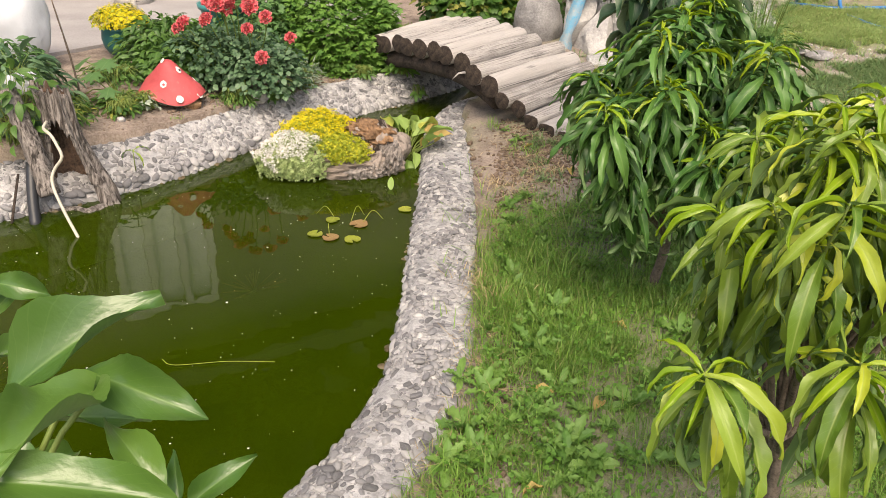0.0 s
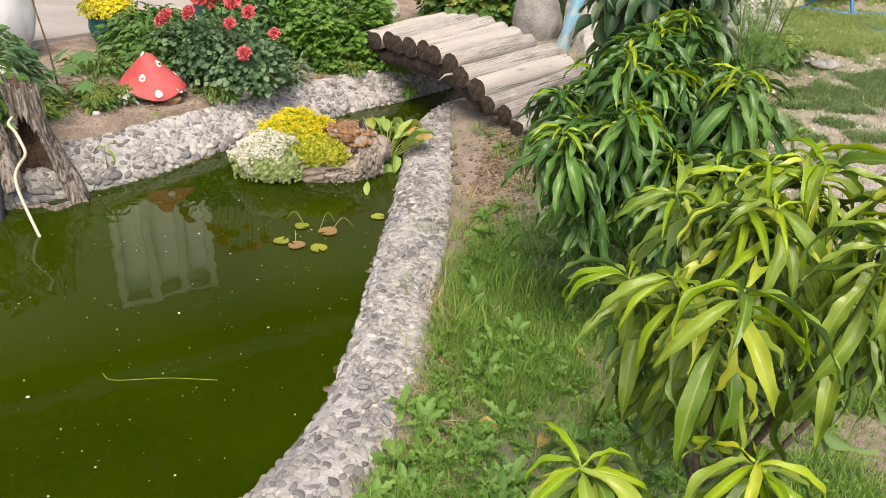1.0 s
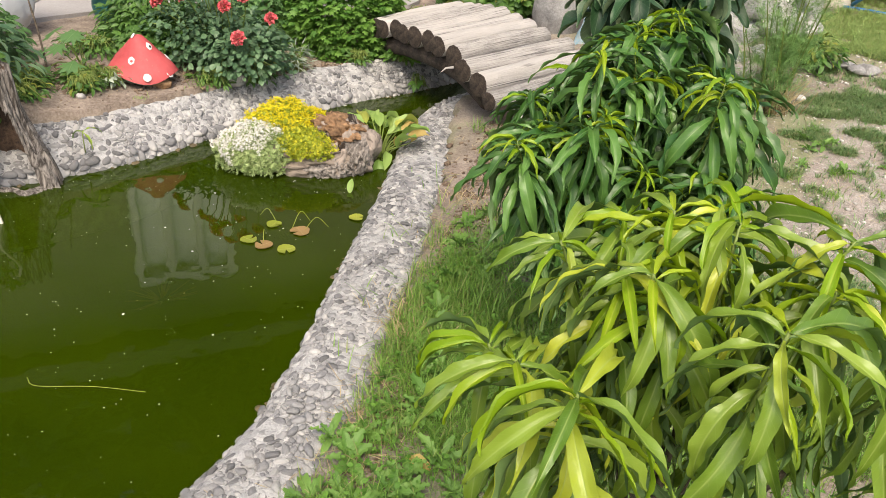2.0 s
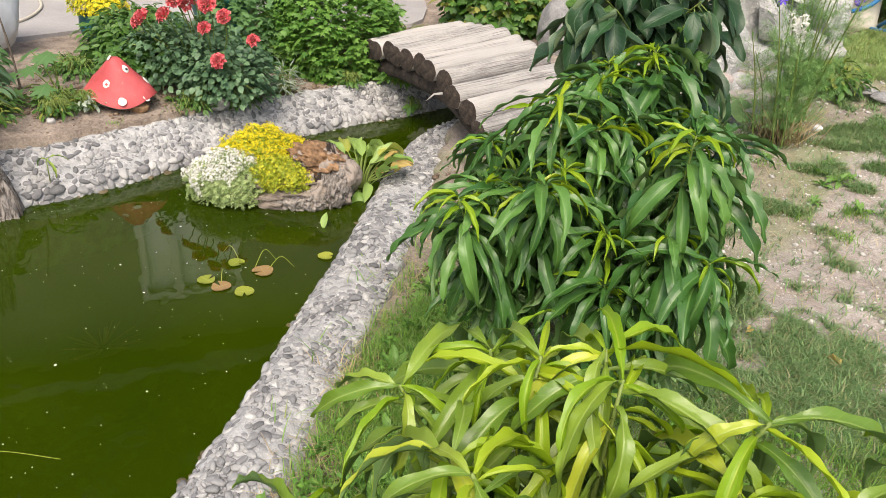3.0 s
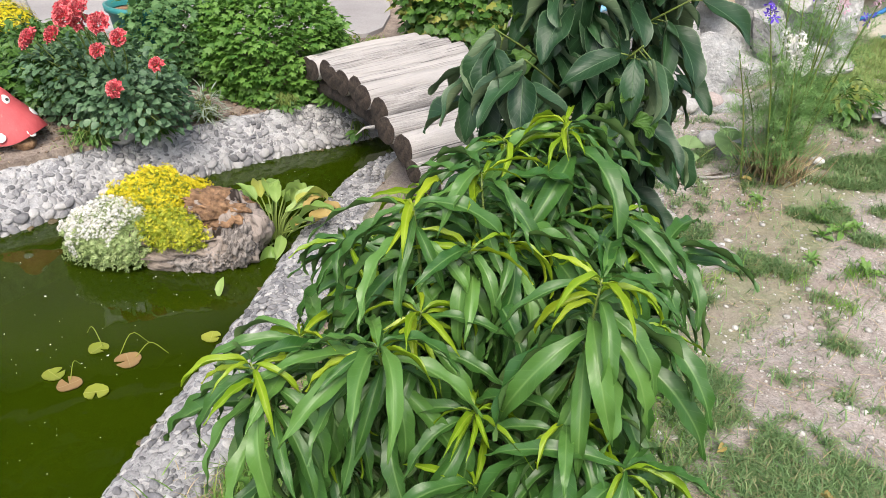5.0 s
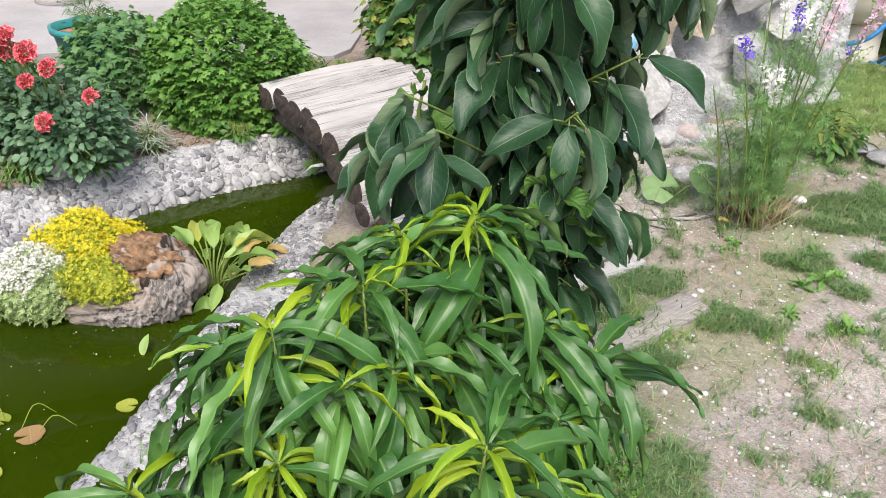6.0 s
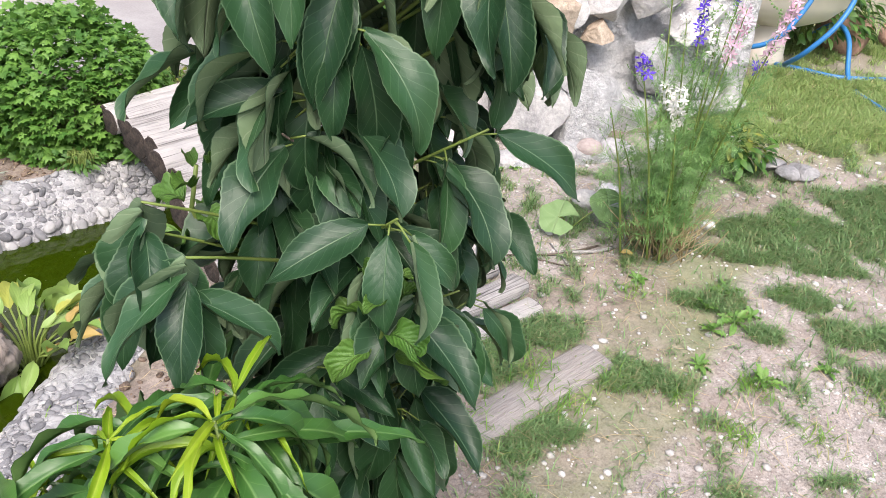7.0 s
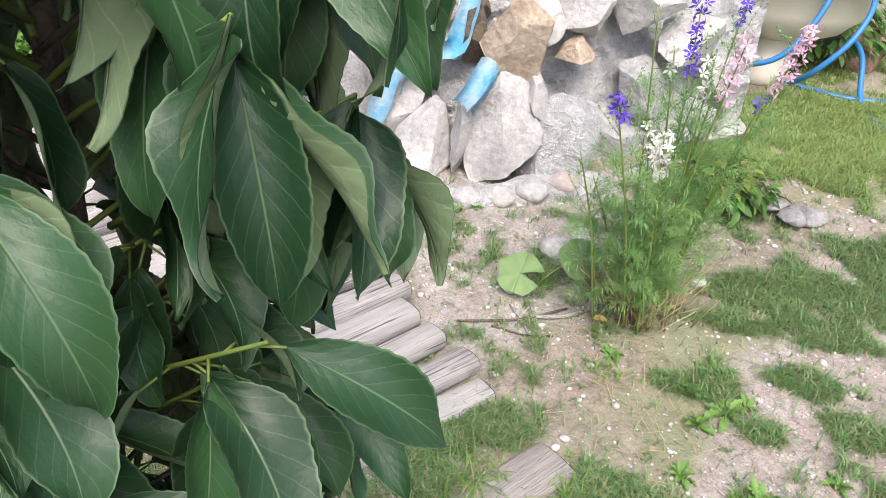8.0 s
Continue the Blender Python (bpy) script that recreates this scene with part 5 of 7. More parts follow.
        single("water_weed", s, PAD_RED, "brownish weed tuft at the water surface", "water weed", group="water weed tufts")


build_pads()


# ---------------------------------------------------------------- stump, hose and mushroom on the left bank
def build_stump():
    """A hollow stump: a tapering shell with an arched hole at its foot, a limb leaning against it."""
    ob = thing("hollow_stump", (-1.53, 2.97, 0.0), "weathered grey hollow stump leaning on the pebble bank", "stump")
    rows, cols = 56, 80
    v = []
    for i in range(rows):
        t = i / (rows - 1)
        mid = Vector((-0.075 * t, 0.02 * t, -0.02 + 0.50 * t))
        rad = 0.066 + 0.115 * (1 - t) ** 2.0
        for k in range(cols):
            a = 2 * math.pi * k / cols
            c, q = math.cos(a), math.sin(a)
            w = rad * (1 + 0.26 * noise.noise(Vector((c * 1.8, q * 1.8, t * 2.5))) + 0.16 * noise.noise(Vector((c * 7, q * 7, t * 1.6))) + 0.10 * noise.noise(Vector((c * 18, q * 18, t * 3))) + 0.05 * noise.noise(Vector((c * 40, q * 40, t * 9))))
            top = 0.075 * noise.noise(Vector((c * 2.2, q * 2.2, 9.0))) * t + 0.03 * noise.noise(Vector((c * 9, q * 9, 4.0))) * t
            v.append((mid.x + w * c, mid.y + w * q * 0.72, mid.z + top))
    v = np.array(v)
    mids = np.array([(-0.075 * i / (rows - 1), 0.02 * i / (rows - 1), 0.0) for i in range(rows)]).repeat(cols, 0)
    inner = v.copy()
    inner[:, :2] = v[:, :2] + (mids[:, :2] - v[:, :2]) * 0.26
    n0, outer_f, inner_f, rim_f = len(v), [], [], []

    def gone(i, k):
        a = math.degrees(2 * math.pi * (k % cols) / cols)
        hole = 0.40 * max(0.0, 1 - (abs(a - 272) / 74) ** 2) ** 0.6 + 0.035 * noise.noise(Vector((a * 0.09, 3.0, 0)))
        return abs(a - 272) < 74 and 0.02 < 0.52 * i / (rows - 1) < hole

    for i in range(rows - 1):
        for k in range(cols):
            if gone(i, k):
                continue
            j = (k + 1) % cols
            q = (i * cols + k, i * cols + j, (i + 1) * cols + j, (i + 1) * cols + k)
            outer_f.append(q)
            inner_f.append(tuple(n + n0 for n in q[::-1]))
            for (di, dk), (a, b) in (((0, 1), (1, 2)), ((0, -1), (3, 0)), ((1, 0), (2, 3)), ((-1, 0), (0, 1))):
                if i + di == rows - 1 or (0 <= i + di < rows - 1 and gone(i + di, k + dk)):
                    rim_f.append((q[b], q[a], q[a] + n0, q[b] + n0))
    both = np.vstack([v, inner])
    part("shell", Soup().add(both, outer_f + rim_f), DRIFT_UP, ob)
    part("hollow", Soup().add(both, inner_f), HOLLOW, ob, "dark brown rotten inside")
    v, f, uv = tube(spline([(-0.035, -0.15, 0.08), (-0.10, -0.11, 0.24), (-0.21, -0.06, 0.49)], 30), np.linspace(0.040, 0.036, 30), 20, 0.12, 4)
    part("leaning_limb", Soup().add(v, f, uv), DRIFT_UP, ob)
    hose = spline([(-1.56, 2.88, 0.38), (-1.548, 2.84, 0.365), (-1.487, 2.80, 0.354), (-1.462, 2.79, 0.323), (-1.431, 2.77, 0.278), (-1.462, 2.76, 0.234), (-1.472, 2.74, 0.198), (-1.457, 2.72, 0.158), (-1.43, 2.70, 0.125), (-1.392, 2.68, 0.066), (-1.325, 2.639, 0.0), (-1.29, 2.62, -0.05)], 40)
    v, f, uv = tube(hose, 0.0062, 10)
    single("garden_hose", Soup().add(v, f, uv), CREAM_HOSE, "thin cream hose hanging from the stump into the pond", "hose")
    v, f, uv = tube(spline([(-1.66, 2.86, 0.20), (-1.62, 2.78, 0.08), (-1.565, 2.70, -0.02)], 10), 0.022, 12)
    single("drain_pipe", Soup().add(v, f, uv), BLACK_PIPE, "black plastic pipe leaning on the bank", "pipe")
    v, f, uv = tube([(-1.70, 2.82, 0.16), (-1.655, 2.66, -0.03)], 0.006, 6)
    single("iron_rod", Soup().add(v, f, uv), LOG_END, "thin dark rod stuck in the bank", "rod")


build_stump()


def build_mushroom():
    at = Vector((-1.585, 3.83, 0.0))
    ob = thing("mushroom_ornament", at + Vector((0, 0, float(land(at.x, at.y)))), "red painted cement mushroom ornament with white spots on bare soil", "garden ornament")
    lift = -float(land(at.x, at.y)) - 0.026
    tilt = pose(0.01, 0, lift, 2, 2, 0) @ Matrix.Diagonal((1, 0.84, 1, 1))
    prof = [(0.0, 0.462), (0.022, 0.459), (0.045, 0.438), (0.082, 0.398), (0.120, 0.362), (0.156, 0.324), (0.180, 0.294), (0.185, 0.286), (0.17, 0.278), (0.10, 0.285), (0.0, 0.29)]
    sides, v, f = 40, [], []
    for i, (rad, z) in enumerate(prof):
        for k in range(sides):
            a = 2 * math.pi * k / sides
            n = noise.noise(Vector((math.cos(a) * 1.3, math.sin(a) * 1.3, z * 4)))
            edge = 0.018 * math.sin(3 * a + 1) if 5 <= i <= 8 else 0
            v.append((rad * math.cos(a) * (1 + 0.06 * n), rad * math.sin(a) * (1 + 0.06 * n), z + edge))
    under = []
    for i in range(len(prof) - 1):
        for k in range(sides):
            j = (k + 1) % sides
            (f if i < 7 else under).append((i * sides + k, (i + 1) * sides + k, (i + 1) * sides + j, i * sides + j))
    part("cap", Soup().add(v, f), MUSHROOM_RED, ob, m=tilt)
    part("underside", Soup().add(v, under), CEMENT, ob, "bare cement underside of the cap", m=tilt)
    v, f, uv = tube([(0, 0, lift + 0.17), (0, 0, lift + 0.31)], [0.075, 0.06], 14)
    part("stem", Soup().add(v, f, uv), CEMENT, ob, "grey cement stem")
    for az, t, size in ((-49, 0.95, 0.020), (-6, 0.93, 0.019), (-78, 0.62, 0.018), (-8, 0.36, 0.018), (-118, 0.95, 0.016), (-128, 0.10, 0.014), (100, 0.5, 0.02), (40, 0.7, 0.02), (165, 0.7, 0.02)):
        i = 0.5 + t * 5.6
        rad, z = np.interp(i, range(len(prof)), [p[0] for p in prof]), np.interp(i, range(len(prof)), [p[1] for p in prof])
        d = azimuth(az, 0)
        nrm = Vector((d.x * 0.78, d.y * 0.78, 0.62))
        r = np.random.default_rng(int(t * 100) + 3)
        s = Soup()
        p = Vector((d.x * rad, d.y * rad, z)) * 1.0 + nrm * 0.002
        rim = []
        for k in range(16):
            a = 2 * math.pi * k / 16
            q = size * r.uniform(0.86, 1.1)
            rim.append((q * math.cos(a), q * math.sin(a) * 1.15))
        verts = [(x, y, 0.0) for x, y in rim] + [(x * 0.9, y * 0.9, 0.0015) for x, y in rim] + [(0, 0, 0.002)]
        faces = [(k, (k + 1) % 16, 16 + (k + 1) % 16, 16 + k) for k in range(16)] + [(16 + k, 16 + (k + 1) % 16, 32) for k in range(16)]
        turn = nrm.to_track_quat("Z", "Y").to_matrix().to_4x4()
        spot = part("spot", s.add(verts, faces), CHALK, ob, "chipped white spot", m=tilt @ Matrix.Translation(p) @ turn)
        if t in (0.93, 0.36, 0.62):
            s = Soup()
            verts = [(x * 0.45 + 0.003, y * 0.35 - 0.003, 0.0022) for x, y in rim] + [(0.003, -0.003, 0.003)]
            s.add(verts, [(k, (k + 1) % 16, 16) for k in range(16)])
            part("chip", s, MUSHROOM_RED if t == 0.62 else BLACK_PAINT, spot, "dark chipped patch in the spot")


build_mushroom()


# ---------------------------------------------------------------- flower bed
def bed(x, y):
    return float(land(x, y))


def build_dome_plant(name, at, radii, n, shapes, mat, label, seed, size=(0.8, 1.2), droop=0.5, low=-10, shell=(0.72, 1.03), category="shrub", lift=0.45):
    plant = thing(name, at, label, category)
    r = np.random.default_rng(seed)
    pts = [(p + Vector((0, 0, radii[2] * lift)), d) for p, d in dome_points(n, radii, r, low, shell)]
    part("crown", leafy(shapes, pts, r, size, droop), mat, plant, kind="stuff")
    part("stem_mass", stems(pts, r, every=max(1, n // 50)), TWIG, plant, kind="stuff")
    return plant


build_dome_plant("chrysanthemum_bush", (-1.12, 5.12, bed(-1.12, 5.12)), (0.40, 0.37, 0.36), 6200, LOBED, BUSH, "dense round bush of fresh green lobed leaves", 1, (0.5, 0.95), 0.15, -35, (0.80, 1.03))
build_dome_plant("chrysanthemum_bush", (-1.55, 4.92, bed(-1.55, 4.92)), (0.27, 0.25, 0.28), 1700, LOBED, BUSH_GREY, "smaller bush of grey-green lobed leaves beside the bright one", 2, (0.5, 0.95), 0.3, -30, (0.78, 1.03))
build_dome_plant("peony_bush", (-1.86, 4.34, bed(-1.86, 4.34)), (0.27, 0.28, 0.20), 1400, LONG_OVAL, PEONY, "low spreading bush of deep green leaves behind the mushroom", 3, (0.8, 1.3), 0.3, -20)
build_dome_plant("peony_bush", (-1.72, 4.15, bed(-1.72, 4.15)), (0.20, 0.18, 0.16), 500, LOBED, PEONY, "low dark green leafy plant behind the mushroom", 4, (0.8, 1.2), 0.3, -20)
build_dome_plant("leafy_bush", (-2.02, 3.22, bed(-2.02, 3.22)), (0.26, 0.28, 0.22), 250, LONG_OVAL, ROSE_LEAF, "leafy dark green bush above the hollow stump", 5, (1.3, 2.2), 0.35, -25)
build_dome_plant("leafy_bush", (-1.78, 2.98, bed(-1.78, 2.98)), (0.14, 0.15, 0.26), 170, LONG_OVAL, PEONY, "leafy dark green shoots beside the hollow stump", 6, (1.0, 1.6), 0.3, -25)
build_dome_plant("leafy_bush", (-2.35, 3.55, bed(-2.35, 3.55)), (0.25, 0.25, 0.2), 600, LONG_OVAL, BUSH_GREY, "straggling green bush at the edge of the yard", 7, (0.9, 1.5), 0.35, -25)
build_dome_plant("vine_shrub", (-0.36, 6.10, 0.28), (0.46, 0.26, 0.42), 2000, VINE_LOBE, VINE, "sprawling green vine with lobed leaves behind the bridge", 8, (0.8, 1.5), 0.5, -25, (0.6, 1.03))
build_dome_plant("vine_shrub", (0.16, 6.35, 0.32), (0.30, 0.25, 0.32), 700, LONG_OVAL, PEONY, "dark leafy undergrowth behind the rockery boulder", 9, (0.9, 1.5), 0.4, -20)
build_dome_plant("leafy_weed", (-0.66, 5.02, 0.16), (0.12, 0.10, 0.10), 90, [leaf_shape(0.07, 0.026, 40, 0.3, 5, 0.45, cols=3, seed=k) for k in range(3)], BUSH, "bright green weed growing beside the log bridge", 10, (0.7, 1.2), 0.1, -5, (0.4, 1.0), "weed", 0.2)
build_dome_plant("leafy_weed", (-0.52, 4.97, 0.03), (0.05, 0.05, 0.06), 14, [leaf_shape(0.06, 0.028, 40, 0.3, 5, 0.45, cols=3, seed=k) for k in range(3)], BUSH, "small green weed on the bank at the waterline", 11, (0.7, 1.1), 0.2, 0, (0.4, 1.0), "weed", 0.2)
build_dome_plant("silver_herb", (-1.08, 4.50, bed(-1.08, 4.50)), (0.09, 0.09, 0.13), 260, [leaf_shape(0.05, 0.005, 40, 0.2, 4, 0.4, cols=3, seed=k) for k in range(3)], SILVER, "grey-green tuft of narrow silvery leaves at the bed edge", 12, (0.8, 1.4), 0.0, -10, (0.2, 1.0), "herb", 0.3)
build_dome_plant("leafy_weed", (-1.72, 3.60, bed(-1.72, 3.60)), (0.16, 0.12, 0.06), 260, LONG_OVAL, PEONY, "low weeds on the bare soil by the stump", 13, (0.5, 0.9), 0.2, 0, (0.3, 1.0), "weed", 0.2)
build_dome_plant("leafy_weed", (-1.30, 4.02, bed(-1.30, 4.02)), (0.14, 0.10, 0.05), 200, LONG_OVAL, PEONY, "low weeds at the foot of the roses", 14, (0.4, 0.8), 0.2, 0, (0.3, 1.0), "weed", 0.2)


for k, (x, y, rx, n, mat_, label) in enumerate((
    (-1.98, 3.98, 0.24, 420, PEONY, "low dark leafy plants beside the mushroom"), (-1.78, 3.26, 0.16, 200, VINE, "dry and green weeds behind the stump"), (-1.66, 3.52, 0.10, 90, VINE, "withered weeds on the bare soil"),
    (-1.86, 3.40, 0.14, 170, PEONY, "ragged green weeds on the soil behind the stump"), (-1.62, 3.66, 0.10, 80, SILVER, "wilting grey-green weeds in front of the mushroom"),
    (-1.18, 4.22, 0.13, 150, PEONY, "low green weeds under the rose"), (-0.86, 4.84, 0.10, 90, PEONY, "low green weeds under the bright bush"),
    (-1.05, 5.72, 0.16, 160, VINE, "dry and green weeds at the corner of the yard"), (-0.80, 5.78, 0.12, 120, VINE, "dry and green weeds behind the bridge"))):
    build_dome_plant("leafy_weed", (x, y, bed(x, y)), (rx, rx * 0.8, 0.07), n, LONG_OVAL, mat_, label, 30 + k, (0.4, 0.9), 0.2, 0, (0.2, 1.0), "weed", 0.2)


def build_roses():
    at = Vector((-1.42, 4.28, bed(-1.42, 4.28)))
    bush = thing("rose_bush", at, "bushy rose with dark leaves and red and cream blooms", "rose")
    r = np.random.default_rng(41)
    pts = []
    for off, radii, n in (((0.0, 0.0, 0.12), (0.36, 0.26, 0.22), 1500), ((0.22, -0.10, 0.10), (0.26, 0.20, 0.17), 900), ((-0.12, -0.12, 0.14), (0.24, 0.20, 0.20), 700)):
        pts += [(p + Vector(off), d) for p, d in dome_points(n, radii, r, -30, (0.6, 1.05))]
    part("crown", leafy(OVAL, pts, r, (0.7, 1.3), 0.15), ROSE_LEAF, bush, kind="stuff")
    part("stem_mass", stems(pts, r, radius=0.005, every=40), TWIG, bush, kind="stuff")
    blooms = [(-1.63, 4.08, 0.54), (-1.58, 4.06, 0.57), (-1.44, 4.05, 0.60), (-1.38, 4.06, 0.68), (-1.34, 4.10, 0.66), (-1.29, 4.06, 0.72), (-1.19, 4.05, 0.68), (-1.11, 4.06, 0.63), (-1.02, 4.15, 0.515), (-1.13, 4.02, 0.43), (-1.21, 4.04, 0.57), (-1.41, 4.12, 0.71), (-1.47, 4.15, 0.68)]
    meshes = [petal_ball(0.078, k).mesh("bloom", ROSE_RED) for k in range(4)]
    for k, p in enumerate(blooms):
        q = Vector(p) - at
        foot = Vector((q.x * 0.6, q.y * 0.5 + 0.03, max(0.1, q.z - 0.25)))
        v, f, uv = tube(spline([foot, foot.lerp(q, 0.6) + Vector((0.01, 0.01, 0)), q], 6), 0.0028, 5)
        stem = part("stem", Soup().add(v, f, uv), TWIG, bush)
        way = Vector((r.uniform(-0.4, 0.4), -0.9 + r.uniform(-0.3, 0.3), 0.75))
        m = Matrix.Translation(q) @ way.to_track_quat("Z", "Y").to_matrix().to_4x4() @ Matrix.Scale(r.uniform(0.75, 1.1), 4)
        part("bloom", meshes[k % 4], None, stem, "double red rose streaked with cream", m=m)


build_roses()


def build_palmate():
    at = Vector((-1.76, 3.66, bed(-1.76, 3.66)))
    plant = thing("castor_plant", at, "young plant with large pale palmate leaves", "plant")
    for k, (x, y, z, az) in enumerate(((-1.745, 3.58, 0.34, -70), (-1.803, 3.60, 0.41, -110), (-1.77, 3.66, 0.46, -90), (-1.869, 3.56, 0.30, -120), (-1.84, 3.70, 0.45, -60), (-1.93, 3.62, 0.36, -150), (-1.96, 3.72, 0.42, 170))):
        tip = Vector((x, y, z)) - at
        v, f, uv = tube(spline([(0, 0, 0), tip * 0.6 + Vector((0, 0, 0.04)), tip], 6), 0.003, 5)
        stalk = part("stalk", Soup().add(v, f, uv), TWIG, plant)
        part("leaf", Soup().add(*PALMATE[k % 2][:3]), BUSH_GREY, stalk, m=aim(tip, azimuth(az, -18), (0, -0.4, 1), (k * 17) % 30 - 15, 1.0))


build_palmate()


def build_pots():
    def vessel(prof, sides=28):
        v = [(rad * math.cos(2 * math.pi * k / sides), rad * math.sin(2 * math.pi * k / sides), z) for rad, z in prof for k in range(sides)]
        f = [(i * sides + k, i * sides + (k + 1) % sides, (i + 1) * sides + (k + 1) % sides, (i + 1) * sides + k) for i in range(len(prof) - 1) for k in range(sides)]
        return Soup().add(v, f)

    r = np.random.default_rng(51)
    at = Vector((-2.28, 4.50, 0.285))
    pot = thing("flower_pot", at, "round dark teal pot on the concrete yard", "flower pot")
    part("bowl", vessel([(0.0, 0.0), (0.07, 0.0), (0.095, 0.04), (0.105, 0.09), (0.10, 0.14), (0.108, 0.155), (0.10, 0.157), (0.09, 0.14)]), TEAL, pot)
    part("soil", vessel([(0.092, 0.135), (0.05, 0.145), (0.0, 0.147)]), DRIFT_RED, pot)
    plant = thing("yellow_flowers", at + Vector((0, 0, 0.14)), "cushion of bright yellow flowers filling the teal pot", "flowers")
    pts = [(p + Vector((0.02, 0, 0.03)), d) for p, d in dome_points(1900, (0.17, 0.15, 0.12), r, 0, (0.7, 1.05))]
    flower = star_flower(0.0085, 5)
    s = Soup()
    for p, d in pts:
        s.add(*flower, 0, aim(p, d.orthogonal(), d + Vector((0, 0, 0.5)), 0, r.uniform(0.7, 1.3)))
    part("blossoms", s, YELLOW, plant, kind="stuff")
    part("leaves", leafy(OVAL, [(p * 0.93, d) for p, d in pts[::3]], r, (0.4, 0.7), 0.2), SEDUM, plant, kind="stuff")
    part("stem_mass", stems(pts, r, every=30, radius=0.002), TWIG, plant, kind="stuff")

    at = Vector((-1.78, 4.98, 0.285))
    pot = thing("flower_pot", at, "large light teal plastic planter behind the roses", "flower pot")
    part("bowl", vessel([(0.0, 0.0), (0.13, 0.0), (0.16, 0.10), (0.185, 0.22), (0.20, 0.225), (0.205, 0.255), (0.19, 0.257), (0.175, 0.22)]), TEAL_LIGHT, pot)
    part("soil", vessel([(0.176, 0.215), (0.08, 0.23), (0.0, 0.232)]), DRIFT_RED, pot)
    herb = thing("potted_herb", at + Vector((0, 0, 0.22)), "sparse grey-green herb in the teal planter", "plant")
    pts = [(p + Vector((0, 0, 0.04)), d) for p, d in dome_points(260, (0.13, 0.13, 0.20), r, 0, (0.3, 1.0))]
    part("leaves", leafy([leaf_shape(0.045, 0.008, 40, 0.2, 4, 0.4, cols=3, seed=k) for k in range(3)], pts, r, (0.7, 1.3), 0.0), BUSH_GREY, herb, kind="stuff")
    part("stem_mass", stems(pts, r, every=14, radius=0.002), TWIG, herb, kind="stuff")

    v, f, uv = tube([(-2.16, 4.66, 0.28), (-2.30, 4.62, 0.75)], [0.018, 0.016], 8, 0.08)
    single("wooden_stake", Soup().add(v, f, uv), LOG_TOP, "grey wooden stake leaning behind the yellow flower pot", "stake")
    v, f, uv = tube(spline([(-1.93, 3.60, 0.2), (-1.95, 3.60, 0.45), (-1.98, 3.58, 0.74)], 8), [0.006, 0.006, 0.005, 0.005, 0.005, 0.004, 0.004, 0.003], 6, 0.1)
    single("garden_stick", Soup().add(v, f, uv), BARK, "bare brown stick standing in the bed", "stick")
    v, f = lumpy(ICO5, (0.19, 0.16, 0.27), 0.06, 4, 1.6)
    v[:, 2] = np.maximum(v[:, 2], -0.23)
    single("white_sack", Soup().add(v, f), BAG, "full white woven plastic sack standing on the yard", "sack", (-2.62, 4.06, 0.285 + 0.235))
    v, f = lumpy(ICO3, (0.10, 0.07, 0.05), 0.25, 6, 1.6)
    single("white_sack", Soup().add(v, f), BAG, "crumpled white plastic bag caught in the bush", "plastic bag", (-1.83, 3.12, 0.46))
    v, f, uv = tube(spline([(-2.99, 4.30, 0.295), (-2.98, 4.60, 0.295), (-3.18, 4.95, 0.295), (-3.5, 5.24, 0.295)], 24), 0.009, 8)
    single("garden_hose", Soup().add(v, f, uv), CREAM_HOSE, "pale hose lying on the concrete yard", "hose")
    v, f, uv = tube(spline([(-3.3, 6.25, 0.28), (-3.3, 6.25, 0.40), (-3.29, 6.25, 0.60)], 6), [0.16, 0.14, 0.13, 0.125, 0.12, 0.12], 14, 0.06)
    single("chopping_block", Soup().add(v, f, uv), LOG_TOP, "round wooden chopping block on the yard", "log")


build_pots()


def build_bed_stones():
    for k, (x, y, rad, label) in enumerate(((-1.21, 4.10, 0.055, "rounded grey stone at the edge of the bed"), (-1.44, 3.80, 0.05, "brown clod of earth beside the mushroom"), (-0.86, 4.86, 0.03, "small grey stone under the green bush"), (-1.0, 4.6, 0.022, "small pale stone on the soil"), (-1.62, 3.45, 0.022, "small stone on the soil"))):
        v, f = lumpy(ICO3, (rad, rad * 0.85, rad * 0.7), 0.25, k + 2, 1.2)
        single("stone", Soup().add(v, f), DRIFT_RED if k == 1 else ROCK_GREY, label, "stone", (x, y, bed(x, y) + rad * 0.3))
    leaf = SORTS["light"][0]
    sprig = thing("sapling_sprig", (-1.41, 3.20, 0.09), "small two-leaved sprig rooted between the bank pebbles", "plant")
    v, f, uv = tube([(0, 0, -0.02), (0.0, 0.0, 0.08)], [0.003, 0.002], 5)
    stem = part("stem", Soup().add(v, f, uv), TWIG, sprig)
    for az, el in ((60, 55), (-10, 10), (170, 30)):
        part("leaf", leaf[1][0], None, stem, m=aim((0, 0, 0.07), azimuth(az, el), (0, 0, 1), 0, 0.6))


build_bed_stones()


